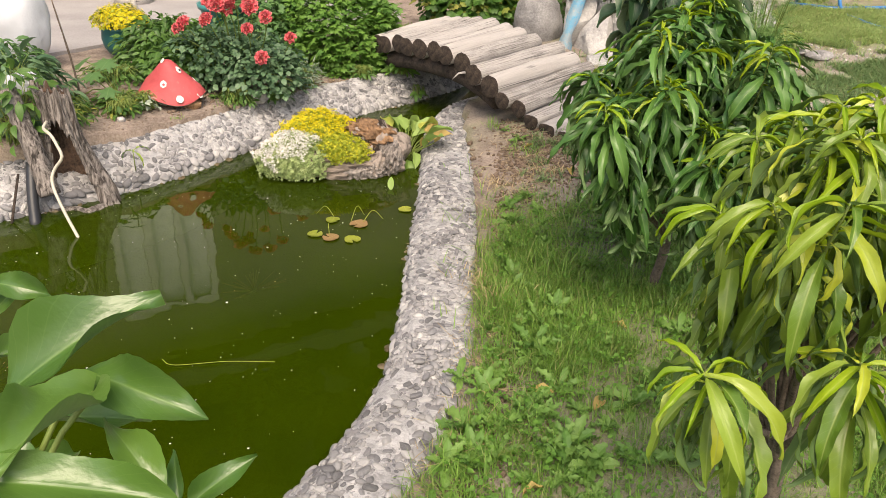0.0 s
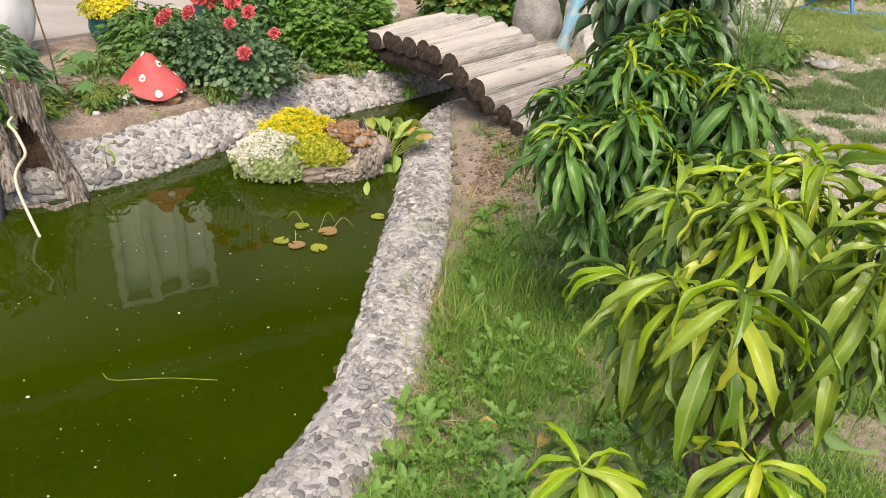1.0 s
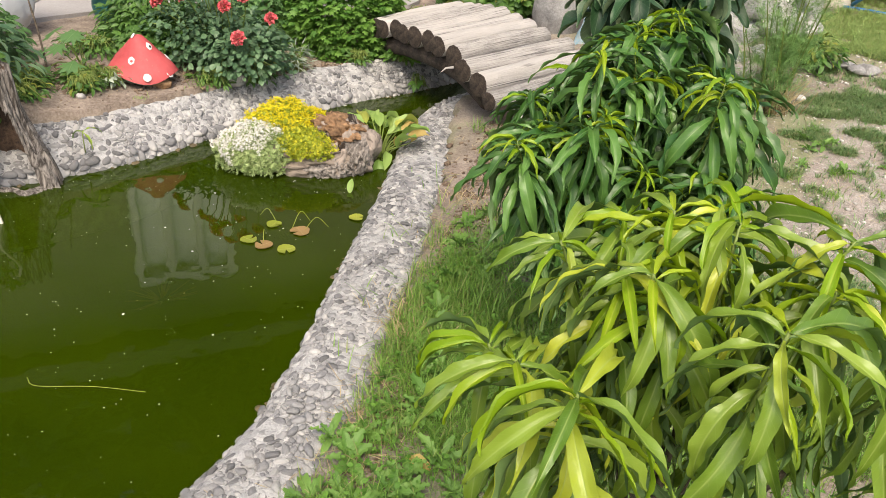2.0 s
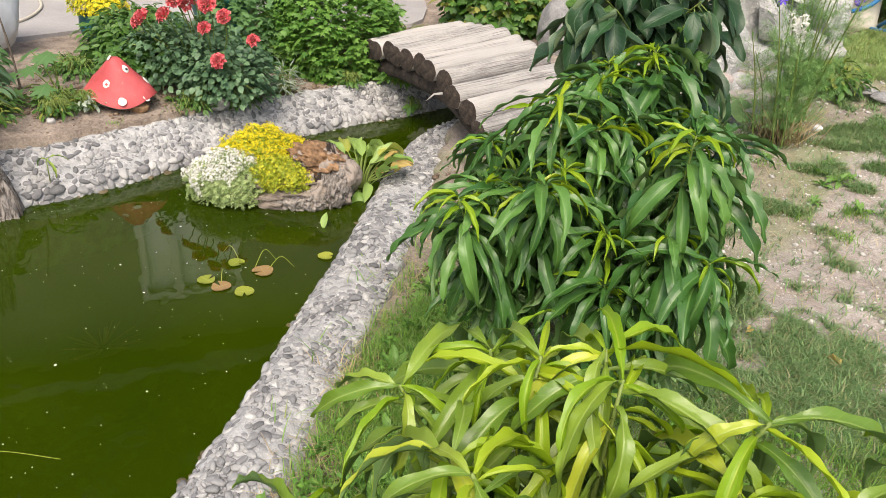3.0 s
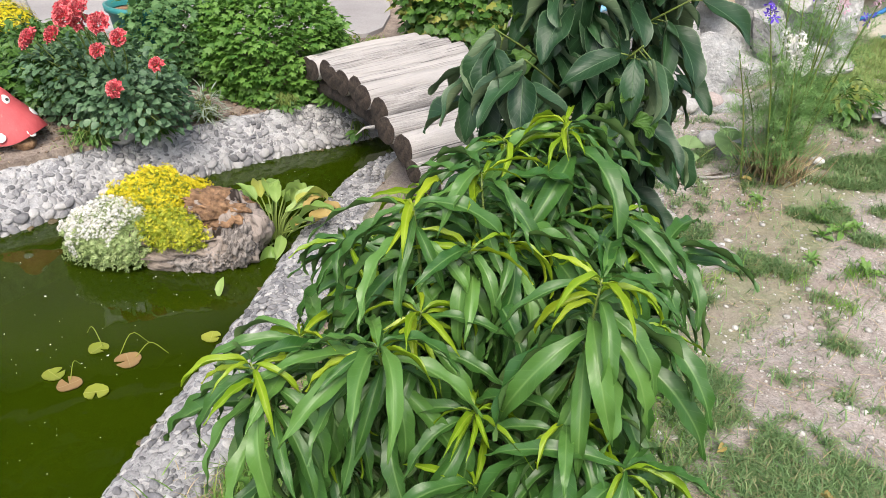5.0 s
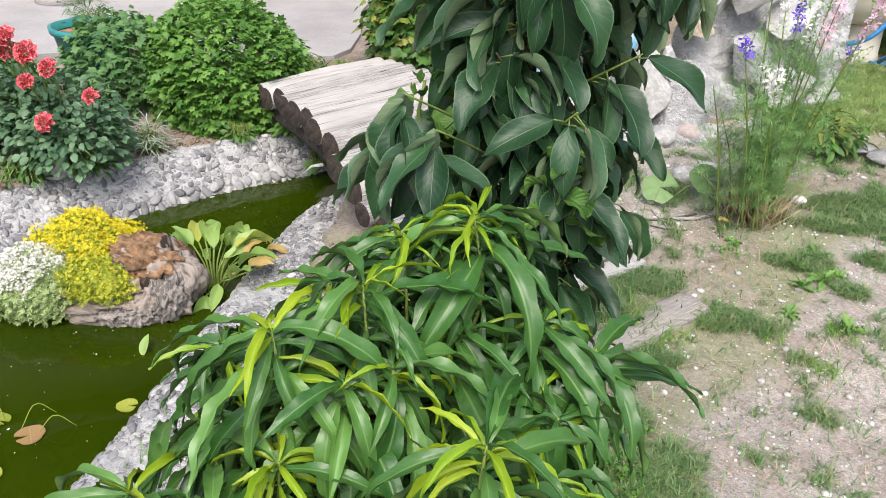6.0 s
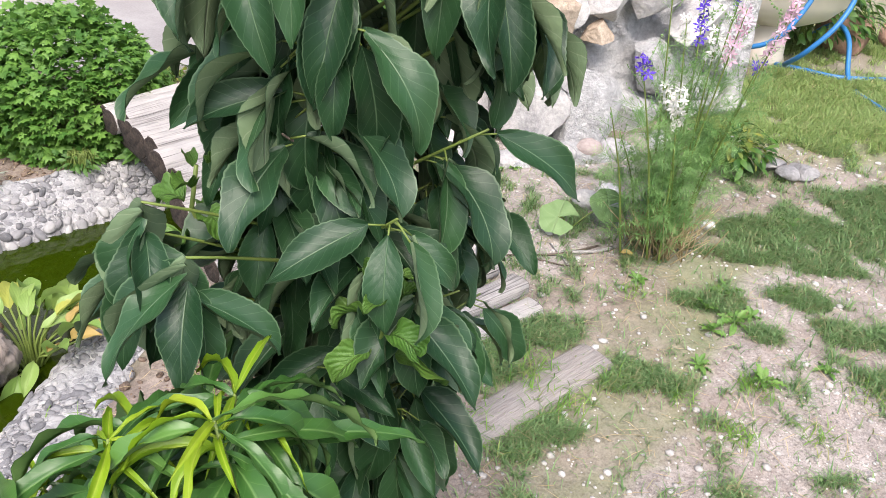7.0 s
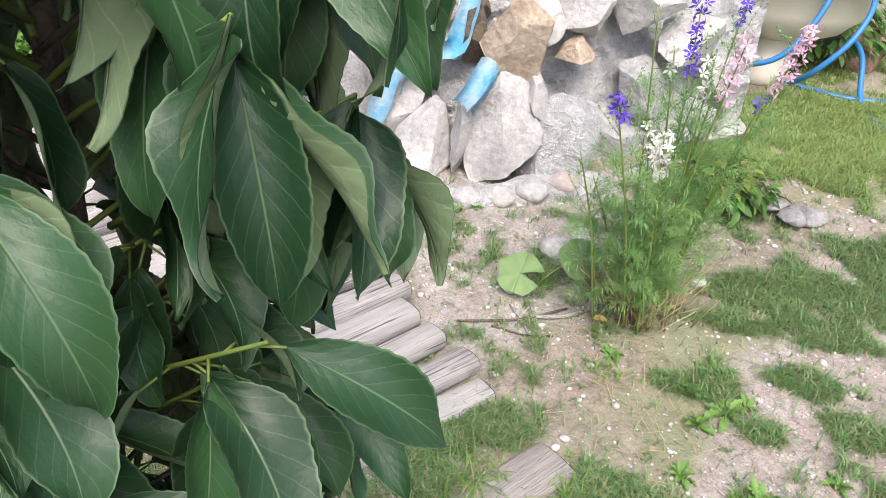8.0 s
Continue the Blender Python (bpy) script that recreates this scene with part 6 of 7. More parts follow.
# ---------------------------------------------------------------- rockery
def build_rockery():
    """The cemented rock wall of the waterfall, with its blue painted gutter."""
    ob = thing("rockery", (0.9, 5.9, 0.0), "rockery of large stones set in rough grey cement", "rockery")
    base = Vector((0.9, 5.9, 0.0))
    s = Soup()
    nx, nz = 110, 72
    v, f = [], []
    for i in range(nx):
        x = 0.30 + 1.45 * i / (nx - 1)
        for k in range(nz):
            z = 0.05 + 1.05 * k / (nz - 1)
            front = np.interp(x, [0.3, 0.6, 0.75, 1.1, 1.35, 1.75], [5.75, 5.62, 5.60, 5.80, 5.98, 6.35]) + 0.34 * max(0, z - 0.2)
            q = Vector((x * 3, front, z * 3))
            v.append((x - base.x, front - base.y + 0.07 * noise.noise(q) + 0.045 * noise.noise(q * 2.7) + 0.034 * noise.noise(q * 6) + 0.022 * noise.noise(q * 14), z))
    f = [(i * nz + k, (i + 1) * nz + k, (i + 1) * nz + k + 1, i * nz + k + 1) for i in range(nx - 1) for k in range(nz - 1)]
    n0 = len(v)
    for i in range(nx):
        x = 0.30 + 1.45 * i / (nx - 1)
        v += [(x - base.x, 6.9 - base.y, 1.05 + 0.03 * noise.noise(Vector((x * 4, 0, 0)))), (x - base.x, 6.9 - base.y, 0.1)]
    for i in range(nx - 1):
        f += [(i * nz + nz - 1, (i + 1) * nz + nz - 1, n0 + 2 * i + 2, n0 + 2 * i), (n0 + 2 * i, n0 + 2 * i + 2, n0 + 2 * i + 3, n0 + 2 * i + 1)]
    f.append(tuple(range(nz)) + (n0, n0 + 1))
    f.append(tuple((nx - 1) * nz + k for k in range(nz))[::-1] + (n0 + 2 * nx - 1, n0 + 2 * nx - 2))
    part("cement_body", s.add(v, f), ROCK_CEMENT, ob)
    stones = [
        ((0.848, 5.68, 0.805), (0.125, 0.10, 0.130), ROCK_TAN, (0, 10, 8)), ((0.926, 5.74, 0.885), (0.055, 0.06, 0.085), ROCK_WHITE, (0, 0, 10)), ((0.836, 5.60, 0.50), (0.105, 0.07, 0.215), ROCK_GREY, (-8, 8, 10)), ((1.048, 5.70, 0.42), (0.18, 0.08, 0.165), ROCK_CEMENT, (-12, 24, 14)),
        ((0.943, 5.66, 0.60), (0.045, 0.05, 0.09), ROCK_GREY, (0, -10, 0)), ((1.04, 5.80, 0.74), (0.065, 0.05, 0.04), ROCK_TAN, (0, -12, 20)), ((1.051, 5.86, 0.86), (0.11, 0.08, 0.08), ROCK_GREY, (0, 10, 0)),
        ((1.25, 5.98, 0.92), (0.16, 0.11, 0.13), ROCK_GREY, (0, -12, 20)), ((0.681, 5.72, 0.76), (0.055, 0.06, 0.10), ROCK_WET, (0, 0, 0)), ((0.669, 5.77, 0.87), (0.045, 0.05, 0.06), ROCK_WET, (0, 0, 30)), ((0.454, 5.76, 0.84), (0.115, 0.08, 0.075), ROCK_PINK, (0, 0, -10)),
        ((1.29, 6.00, 0.62), (0.12, 0.08, 0.10), ROCK_CEMENT, (0, 20, 25)), ((1.44, 6.10, 0.48), (0.13, 0.09, 0.11), ROCK_CEMENT, (0, -15, 30)), ((1.46, 6.10, 0.78), (0.12, 0.09, 0.11), ROCK_GREY, (0, 5, 30)),
        ((1.23, 5.96, 0.36), (0.13, 0.08, 0.10), ROCK_CEMENT, (0, 10, 20)), ((0.52, 5.58, 0.30), (0.12, 0.10, 0.22), ROCK_GREY, (-6, 14, 0)), ((0.42, 5.66, 0.42), (0.07, 0.07, 0.16), ROCK_GREY, (0, 10, 0)),
        ((0.697, 5.61, 0.42), (0.055, 0.06, 0.135), ROCK_GREY, (0, 8, 0)), ((1.60, 6.28, 0.60), (0.11, 0.09, 0.13), ROCK_CEMENT, (0, 0, 30)), ((1.66, 6.26, 0.40), (0.10, 0.09, 0.09), ROCK_GREY, (0, 0, 0)),
    ]
    for k, (p, scale, mat, rot) in enumerate(stones):
        v, f = boulder_mesh(tuple(c * 1.55 for c in scale), k + 60, 14, ICO4)
        q = Vector(p) - base
        part("stone", Soup().add(v, f), mat, ob, smooth=False, m=pose(*q, *rot))
    r = np.random.default_rng(8)
    foot = spline([(0.50, 5.36, 0.20), (0.74, 5.40, 0.225), (0.92, 5.50, 0.235), (1.06, 5.62, 0.245), (1.20, 5.68, 0.25), (1.40, 5.86, 0.27)], 40)
    v, f, uv = tube(foot, 0.075, 14)
    v = np.array(v)
    for i, p in enumerate(v):
        q = Vector(p) * 9
        v[i] = p + np.array((0.022 * noise.noise(q), 0.022 * noise.noise(q + Vector((9, 0, 0))), 0.018 * noise.noise(q + Vector((0, 9, 0))) + 0.008 * noise.noise(q * 4)))
    part("cement_footing", Soup().add(v - np.array(base), f, uv), ROCK_CEMENT, ob, "rough cement strip along the foot of the wall")
    for k, (x, y, z, mat) in enumerate(((0.66, 5.36, 0.27, ROCK_GREY), (0.78, 5.38, 0.27, ROCK_GREY), (0.89, 5.43, 0.28, ROCK_GREY), (1.0, 5.505, 0.29, ROCK_GREY), (1.10, 5.60, 0.30, ROCK_PINK), (1.19, 5.64, 0.30, ROCK_GREY), (1.28, 5.72, 0.31, ROCK_PINK))):
        v, f = lumpy(ICO3, (0.062, 0.046, 0.040), 0.18, k + 5, 1.0)
        part("cobble", Soup().add(v, f), mat, ob, m=pose(*(Vector((x, y, z)) - base), 20, 0, r.uniform(-20, 40)))
    for path, wide in (
        ([(0.655, 5.76, 0.92), (0.645, 5.70, 0.80), (0.62, 5.68, 0.73), (0.55, 5.68, 0.715), (0.46, 5.66, 0.69), (0.39, 5.63, 0.55), (0.345, 5.60, 0.36), (0.335, 5.57, 0.18)], 0.042),
        ([(0.775, 5.62, 0.72), (0.745, 5.57, 0.65), (0.70, 5.54, 0.57)], 0.034),
    ):
        line = spline(path, 34)
        v, f = [], []
        for i, p in enumerate(line):
            back = line[min(i + 1, 33)] - line[max(i - 1, 0)]
            across = Vector((-back[2], 0.0, back[0])).normalized()
            if across.x < 0:
                across = -across
            for k in range(9):
                c = (k - 4) / 4
                q = Vector(p) + across * c * wide * (1 + 0.45 * noise.noise(Vector((p[0] * 9, c * 0.6, p[2] * 9))))
                q.y += -0.03 - 0.035 * abs(c) ** 2 + 0.012 * noise.noise(q * 9) + 0.005 * noise.noise(q * 40)
                v.append(q - base)
        f = [(i * 9 + k, (i + 1) * 9 + k, (i + 1) * 9 + k + 1, i * 9 + k + 1) for i in range(33) for k in range(8)]
        n0 = len(v)
        v += [Vector((q.x, q.y + 0.07, q.z - 0.02)) for q in v]
        f += [tuple(j + n0 for j in q[::-1]) for q in f]
        part("painted_gutter", Soup().add(v, f), BLUE_PAINT, ob, "sky blue painted cement gutter")
    v, f = lumpy(ICO4, (0.17, 0.15, 0.26), 0.13, 9, 1.3)
    single("boulder", Soup().add(v, f), BOULDER_GREY, "rounded grey cement boulder beside the blue gutter", "boulder", (0.12, 5.84, 0.36))


build_rockery()


def build_basin():
    at = Vector((1.86, 7.05, float(land(1.86, 7.05))))
    ob = thing("stone_basin", at, "old cream enamel basin on a short pedestal", "basin")
    sides, prof = 36, [(0.0, 0.20), (0.14, 0.20), (0.24, 0.25), (0.31, 0.34), (0.34, 0.46), (0.37, 0.47), (0.37, 0.50), (0.34, 0.505), (0.30, 0.45), (0.2, 0.32), (0.0, 0.28)]
    v = [(rad * math.cos(2 * math.pi * k / sides) * 1.25, rad * math.sin(2 * math.pi * k / sides), z) for rad, z in prof for k in range(sides)]
    f = [(i * sides + k, i * sides + (k + 1) % sides, (i + 1) * sides + (k + 1) % sides, (i + 1) * sides + k) for i in range(len(prof) - 1) for k in range(sides)]
    part("bowl", Soup().add(v, f), ENAMEL, ob)
    v, f, uv = tube([(0, 0, -0.02), (0, 0, 0.03), (0, 0, 0.20)], [0.15, 0.13, 0.12], 20)
    part("pedestal", Soup().add(v, f, uv), ENAMEL, ob)
    def on_land(pts, lift=0.012):
        return [(x, y, float(land(x, y)) + lift) for x, y in pts]
    for pts, label in (
        (spline([(1.52, 6.80, 0.60), (1.70, 6.66, 0.58), (1.86, 6.62, 0.64), (1.97, 6.66, 0.80), (2.04, 6.75, 0.98), (2.10, 6.95, 1.0), (2.20, 6.78, 0.92), (2.14, 6.64, 0.76), (2.02, 6.62, 0.60), (1.96, 6.75, 0.50)], 50), "blue garden hose hanging over the basin rim"),
        (spline(on_land([(1.90, 6.95), (2.06, 6.92), (2.25, 6.85), (2.5, 6.9), (2.9, 7.0)]), 40), "blue garden hose lying on the turf"),
        (spline([*on_land([(2.55, 6.35), (2.38, 6.55), (2.30, 6.8)]), (2.28, 7.0, 0.62), (2.22, 7.15, 0.66), *on_land([(2.12, 7.35)])], 40), "blue garden hose looping over the turf"),
    ):
        v, f, uv = tube(pts, 0.013, 9)
        single("garden_hose", Soup().add(v, f, uv), BLUE_HOSE, label, "hose", group="blue hoses")
    for k, (x, y, sc, mat) in enumerate(((2.35, 7.3, (0.20, 0.15, 0.16), ROCK_RED), (2.7, 7.4, (0.18, 0.15, 0.13), ROCK_RED), (1.35, 7.2, (0.2, 0.2, 0.2), ROCK_GREY))):
        v, f = boulder_mesh(sc, 90 + k, 9)
        single("boulder", Soup().add(v, f), mat, "rough reddish brown boulder at the edge of the turf" if mat is ROCK_RED else "grey boulder behind the rockery", "boulder", (x, y, float(land(x, y)) + sc[2] * 0.55))
    build_dome_plant("leafy_weed", (2.1, 7.25, float(land(2.1, 7.25))), (0.35, 0.2, 0.30), 500, LONG_OVAL, PEONY, "dark leafy weeds behind the basin", 15, (0.9, 1.6), 0.3, -10)
    build_dome_plant("leafy_weed", (1.66, 5.75, float(land(1.66, 5.75))), (0.20, 0.18, 0.12), 260, LONG_OVAL, VINE, "yellowish green weeds beside the rockery", 16, (0.8, 1.4), 0.2, 0, (0.3, 1.0), "weed")


build_basin()


def build_larkspur():
    at = Vector((1.42, 5.0, float(land(1.42, 5.0))))
    ob = thing("larkspur_clump", at, "tall feathery larkspur clump with violet, pink and white flower spikes", "flowers")
    r = np.random.default_rng(77)
    tops = [((1.25, 4.72, 0.92), VIOLET, 7), ((1.66, 4.94, 1.10), PINK, 28), ((1.41, 5.15, 1.08), VIOLET, 18), ((1.52, 4.90, 1.06), PINK, 20), ((1.38, 4.86, 0.80), WHITE, 26), ((1.46, 4.95, 0.98), WHITE, 12), ((1.34, 4.92, 0.80), WHITE, 12), ((1.62, 5.10, 0.86), VIOLET, 4), ((1.30, 4.95, 1.10), None, 0), ((1.52, 5.12, 1.12), VIOLET, 8), ((1.36, 5.02, 1.0), WHITE, 8), ((1.18, 4.86, 0.72), None, 0), ((1.47, 5.2, 0.95), None, 0), ((1.30, 4.86, 0.66), None, 0), ((1.55, 5.0, 0.70), None, 0), ((1.40, 4.84, 0.62), None, 0), ((1.22, 5.0, 0.60), None, 0)]
    flower = star_flower(0.021, 5, 0.45)
    leaves = Soup()
    for k, (tip, mat, n) in enumerate(tops):
        q = Vector(tip) - at
        foot = Vector((q.x * 0.35 + r.uniform(-0.06, 0.06), q.y * 0.35 + r.uniform(-0.06, 0.06), -0.01))
        line = spline([foot, foot.lerp(q, 0.45) + Vector((0, 0, 0.06)), q], 16)
        v, f, uv = tube(line, np.linspace(0.005, 0.0018, 16), 5)
        part("stem", Soup().add(v, f, uv), TWIG, ob)
        for j in range(30):
            t = r.uniform(0.10, 0.78) if j < 24 else r.uniform(0.6, 0.92)
            p = Vector([np.interp(t * 15, range(16), line[:, c]) for c in range(3)])
            a = j * 137.5 + r.uniform(-30, 30)
            reach = np.interp(t, [0.1, 0.35, 0.7, 0.95], [0.10, 0.13, 0.09, 0.03]) * r.uniform(0.5, 1.1)
            way = azimuth(a, r.uniform(0, 50))
            leaves.add(*tube([p, p + way * reach], [0.0011, 0.0006], 3))
            for _ in range(int(np.interp(t, [0.1, 0.6, 0.95], [80, 70, 14]))):
                d = (way + azimuth(r.uniform(0, 360), r.uniform(-50, 70)) * 0.9).normalized()
                leaves.add(*NEEDLE[j % 2][:3], 0, aim(p + way * reach * r.uniform(0.35, 1.0) + d * r.uniform(0, 0.02), d, (0, 0, 1), 0, r.uniform(0.5, 1.1)))
        for j in range(5):
            t = r.uniform(0.62, 0.95)
            p = Vector([np.interp(t * 15, range(16), line[:, c]) for c in range(3)])
            q2 = p + azimuth(r.uniform(0, 360), r.uniform(35, 65)) * r.uniform(0.06, 0.16)
            leaves.add(*tube([p, q2], [0.0011, 0.0006], 3))
            for u in np.linspace(0.3, 1.0, 6):
                leaves.add(*ICO1, m=Matrix.Translation(p.lerp(q2, u) + Vector(r.uniform(-0.004, 0.004, 3))) @ Matrix.Scale(r.uniform(0.002, 0.0042), 4))
        if n:
            s = Soup()
            for j in range(n):
                t = 1 - 0.20 * (j / max(1, n - 1)) * min(1, n / 18)
                p = Vector([np.interp(t * 15, range(16), line[:, c]) for c in range(3)])
                a = j * 137.5
                d = azimuth(a, 20)
                s.add(*flower, 0, aim(p + d * r.uniform(0.008, 0.022), d.orthogonal(), d, r.uniform(0, 360), r.uniform(0.7, 1.15)))
            part("flower_spike", s, mat, ob)
    part("feathery_leaves", leaves, FEATHER, ob, kind="stuff")
    s = Soup()
    for k in range(240):
        a = r.uniform(0, 360)
        d = azimuth(a, r.uniform(40, 85)) * r.uniform(0.08, 0.24)
        foot = Vector((r.normal() * 0.05, r.normal() * 0.05, 0))
        v, f, uv = tube([foot, foot + d], [0.0025, 0.001], 4)
        s.add(v, f, uv)
    part("dry_stalk_mass", s, STRAW, ob, "dry brown stalks at its foot", kind="stuff")


build_larkspur()


# ---------------------------------------------------------------- path, stones and litter on the right
def on(x, y, lift=0.0):
    return (x, y, float(land(x, y)) + lift)


GRIT = rough_stuff("pale grit", (0.24, 0.225, 0.21), (0.66, 0.63, 0.60), 9, 60, 0.9, 0.5, 0.006)
CLOD = rough_stuff("brown soil crumb", (0.07, 0.045, 0.03), (0.26, 0.19, 0.14), 30, 120, 0.95, 0.7, 0.01)


def build_litter():
    r = np.random.default_rng(91)
    plant = thing("squash_seedling", on(1.10, 5.02), "young squash plant with round pale green leaves", "plant")
    round_leaf = Soup().add(*pad_shape(0.072, 4)).mesh("leaf", SQUASH)
    for p, d in (((-0.04, -0.05, 0.07), (-0.1, -0.6, 0.8)), ((0.13, 0.06, 0.10), (0.2, -0.5, 0.75))):
        v, f, uv = tube(spline([(0, 0, 0), Vector(p) * 0.6 + Vector((0, 0, 0.02)), p], 5), 0.003, 5)
        stalk = part("stalk", Soup().add(v, f, uv), TWIG, plant)
        part("leaf", round_leaf, None, stalk, m=Matrix.Translation(p) @ Vector(d).to_track_quat("Z", "Y").to_matrix().to_4x4())
    for k, (x, y, rad, mat, label) in enumerate(((1.14, 5.20, 0.055, ROCK_GREY, "rounded grey stone beside the squash plant"), (1.23, 5.18, 0.05, ROCK_GREY, "rounded grey stone beside the squash plant"), (1.22, 5.30, 0.045, ROCK_WHITE, "rounded white stone beside the squash plant"), (1.60, 5.22, 0.03, ROCK_WHITE, "small white stone at the foot of the larkspur"), (1.70, 5.9, 0.04, ROCK_WHITE, "white stone in the turf"))):
        v, f = lumpy(ICO3, (rad, rad * 0.85, rad * 0.72), 0.15, k + 20, 1.0)
        single("stone", Soup().add(v, f), mat, label, "stone", on(x, y, rad * 0.45), "stones by the larkspur")
    slab = thing("flat_stone", on(1.92, 5.70), "flat broken grey stone lying on the ground", "stone")
    for k, (x, y, sc) in enumerate(((-0.07, 0.03, (0.08, 0.06, 0.030)), (0.06, 0.01, (0.075, 0.07, 0.034)), (-0.01, -0.05, (0.085, 0.05, 0.028)))):
        v, f = boulder_mesh(sc, 120 + k, 6, ICO3, 0.05)
        part("fragment", Soup().add(v, f), BOULDER_GREY, slab, m=pose(x, y, 0.022, 0, 0, 40 * k))
    for k, (a, b, rad) in enumerate((((0.92, 4.76), (1.22, 4.94), 0.004), ((1.02, 4.78), (1.20, 4.80), 0.003), ((1.10, 4.86), (1.28, 4.95), 0.006), ((1.05, 4.9), (1.16, 4.72), 0.003))):
        v, f, uv = tube(spline([on(*a, rad), on((a[0] + b[0]) / 2 + 0.02, (a[1] + b[1]) / 2 - 0.015, rad + 0.004), on(*b, rad)], 7), rad, 6, 0.15, k)
        single("twig", Soup().add(v, f, uv), BARK if k < 2 else LOG_TOP, "dry pale twig lying on the dirt", "twig", group="twigs on the dirt")
    dry = [Soup().add(*leaf_shape(0.06, 0.03, 60, 0.8, 5, 0.45, 0.15, cols=3, seed=k)).mesh("dry_leaf", WITHERED) for k in range(3)]
    for k, (x, y) in enumerate(((1.30, 4.90), (0.72, 1.93), (0.80, 2.38), (0.32, 3.95), (0.52, 3.75), (0.55, 1.98), (1.35, 3.3), (1.62, 3.2), (0.62, 1.62), (-0.62, 5.62), (-0.55, 5.66))):
        ob = part("dry_leaf", dry[k % 3], None, None, m=aim(on(x, y, 0.02 if y < 5.5 else 0.02), azimuth(k * 70, 12), (0, 0, 1), 20, r.uniform(0.7, 1.2)))
        tagged(ob, "curled dry brown leaf on the ground", "leaf", "fallen dry leaves")
    # gravel and straw
    s, n = Soup(), 0
    while n < 8500:
        x, y = r.uniform(0.3, 3.4), r.uniform(2.6, 6.6)
        if in_pond(x, y) or x < np.interp(y, [2.6, 3.3, 3.8, 4.6], [1.25, 1.0, 0.75, 0.7]):
            continue
        n += 1
        a = r.choice([0.003, 0.005, 0.008, 0.013], p=[0.58, 0.29, 0.10, 0.03])
        v, f = ICO1
        s.add(v * [a * r.uniform(0.8, 1.4), a, a * 0.6], f, m=pose(*on(x, y, a * 0.2), 0, 0, r.uniform(0, 180)))
    single("gravel", s, GRIT, "loose grit and small pebbles on the dirt path", "gravel", kind="stuff")
    s, n = Soup(), 0
    while n < 3000:
        if n < 2100:
            x, y = r.uniform(0.9, 3.2), r.uniform(2.6, 6.8)
        else:
            y = r.uniform(1.4, 4.2)
            x = np.interp(y, [1.4, 1.9, 2.6, 3.3, 4.2], [0.36, 0.43, 0.34, 0.24, 0.12]) + r.normal() * 0.06 + (0.12 if y > 3.3 else 0)
        n += 1
        a = r.uniform(0, 360)
        s.add(*leaf_shape(r.uniform(0.03, 0.11), 0.0022, r.uniform(-20, 40), 0, 2, 0.5, cols=2, seed=n)[:3], 0, aim(on(x, y, 0.006 + 0.006 * r.uniform(0, 1)), azimuth(a, r.uniform(-2, 14)), (0, 0, 1)))
    crumbs, n = Soup(), 0
    while n < 2000:
        y = r.uniform(1.3, 4.3)
        x = np.interp(y, [1.3, 1.9, 2.6, 3.3, 4.3], [0.34, 0.42, 0.34, 0.24, 0.10]) + abs(r.normal()) * 0.10 * (1 if y < 3.2 else 2.2)
        n += 1
        a = r.choice([0.003, 0.005, 0.008, 0.013], p=[0.42, 0.34, 0.18, 0.06])
        crumbs.add(ICO1[0] * [a * r.uniform(0.8, 1.5), a, a * 0.7], ICO1[1], m=pose(*on(x, y, a * 0.25), r.uniform(-20, 20), 0, r.uniform(0, 180)))
    n = 0
    while n < 2200:
        t = r.uniform(0, 1)
        x, y = -2.25 + 1.5 * t + r.normal() * 0.12, 3.0 + 2.0 * t + r.normal() * 0.16
        if in_pond(x, y, -0.26) or height(x, y) < 0.12:
            continue
        n += 1
        a = r.choice([0.003, 0.005, 0.008, 0.014], p=[0.40, 0.34, 0.20, 0.06])
        crumbs.add(ICO1[0] * [a * r.uniform(0.8, 1.5), a, a * 0.7], ICO1[1], m=pose(x, y, bed(x, y) + a * 0.25, r.uniform(-20, 20), 0, r.uniform(0, 180)))
        if n % 4 == 0:
            s.add(*leaf_shape(r.uniform(0.02, 0.07), 0.0022, r.uniform(-20, 40), 0, 2, 0.5, cols=2, seed=n)[:3], 0, aim((x, y, bed(x, y) + 0.008), azimuth(r.uniform(0, 360), r.uniform(-2, 14)), (0, 0, 1)))
    for n in range(1300):
        x, y = 0.42 + r.normal() * 0.17, 3.92 + r.normal() * 0.17
        if in_pond(x, y, -0.22):
            continue
        a = r.choice([0.004, 0.007, 0.011, 0.018], p=[0.42, 0.34, 0.18, 0.06])
        crumbs.add(ICO1[0] * [a * r.uniform(0.8, 1.5), a, a * 0.7], ICO1[1], m=pose(*on(x, y, a * 0.25), r.uniform(-20, 20), 0, r.uniform(0, 180)))
        if n % 4 == 0:
            s.add(*leaf_shape(r.uniform(0.03, 0.10), 0.0026, r.uniform(-20, 40), 0, 2, 0.5, cols=2, seed=n)[:3], 0, aim(on(x, y, 0.009), azimuth(r.uniform(0, 360), r.uniform(-2, 14)), (0, 0, 1)))
    single("soil_crumbs", crumbs, CLOD, "brown crumbs of soil and bark along the kerb", "soil", kind="stuff")
    single("straw", s, STRAW, "scattered dry grass stalks on the soil", "straw", kind="stuff")


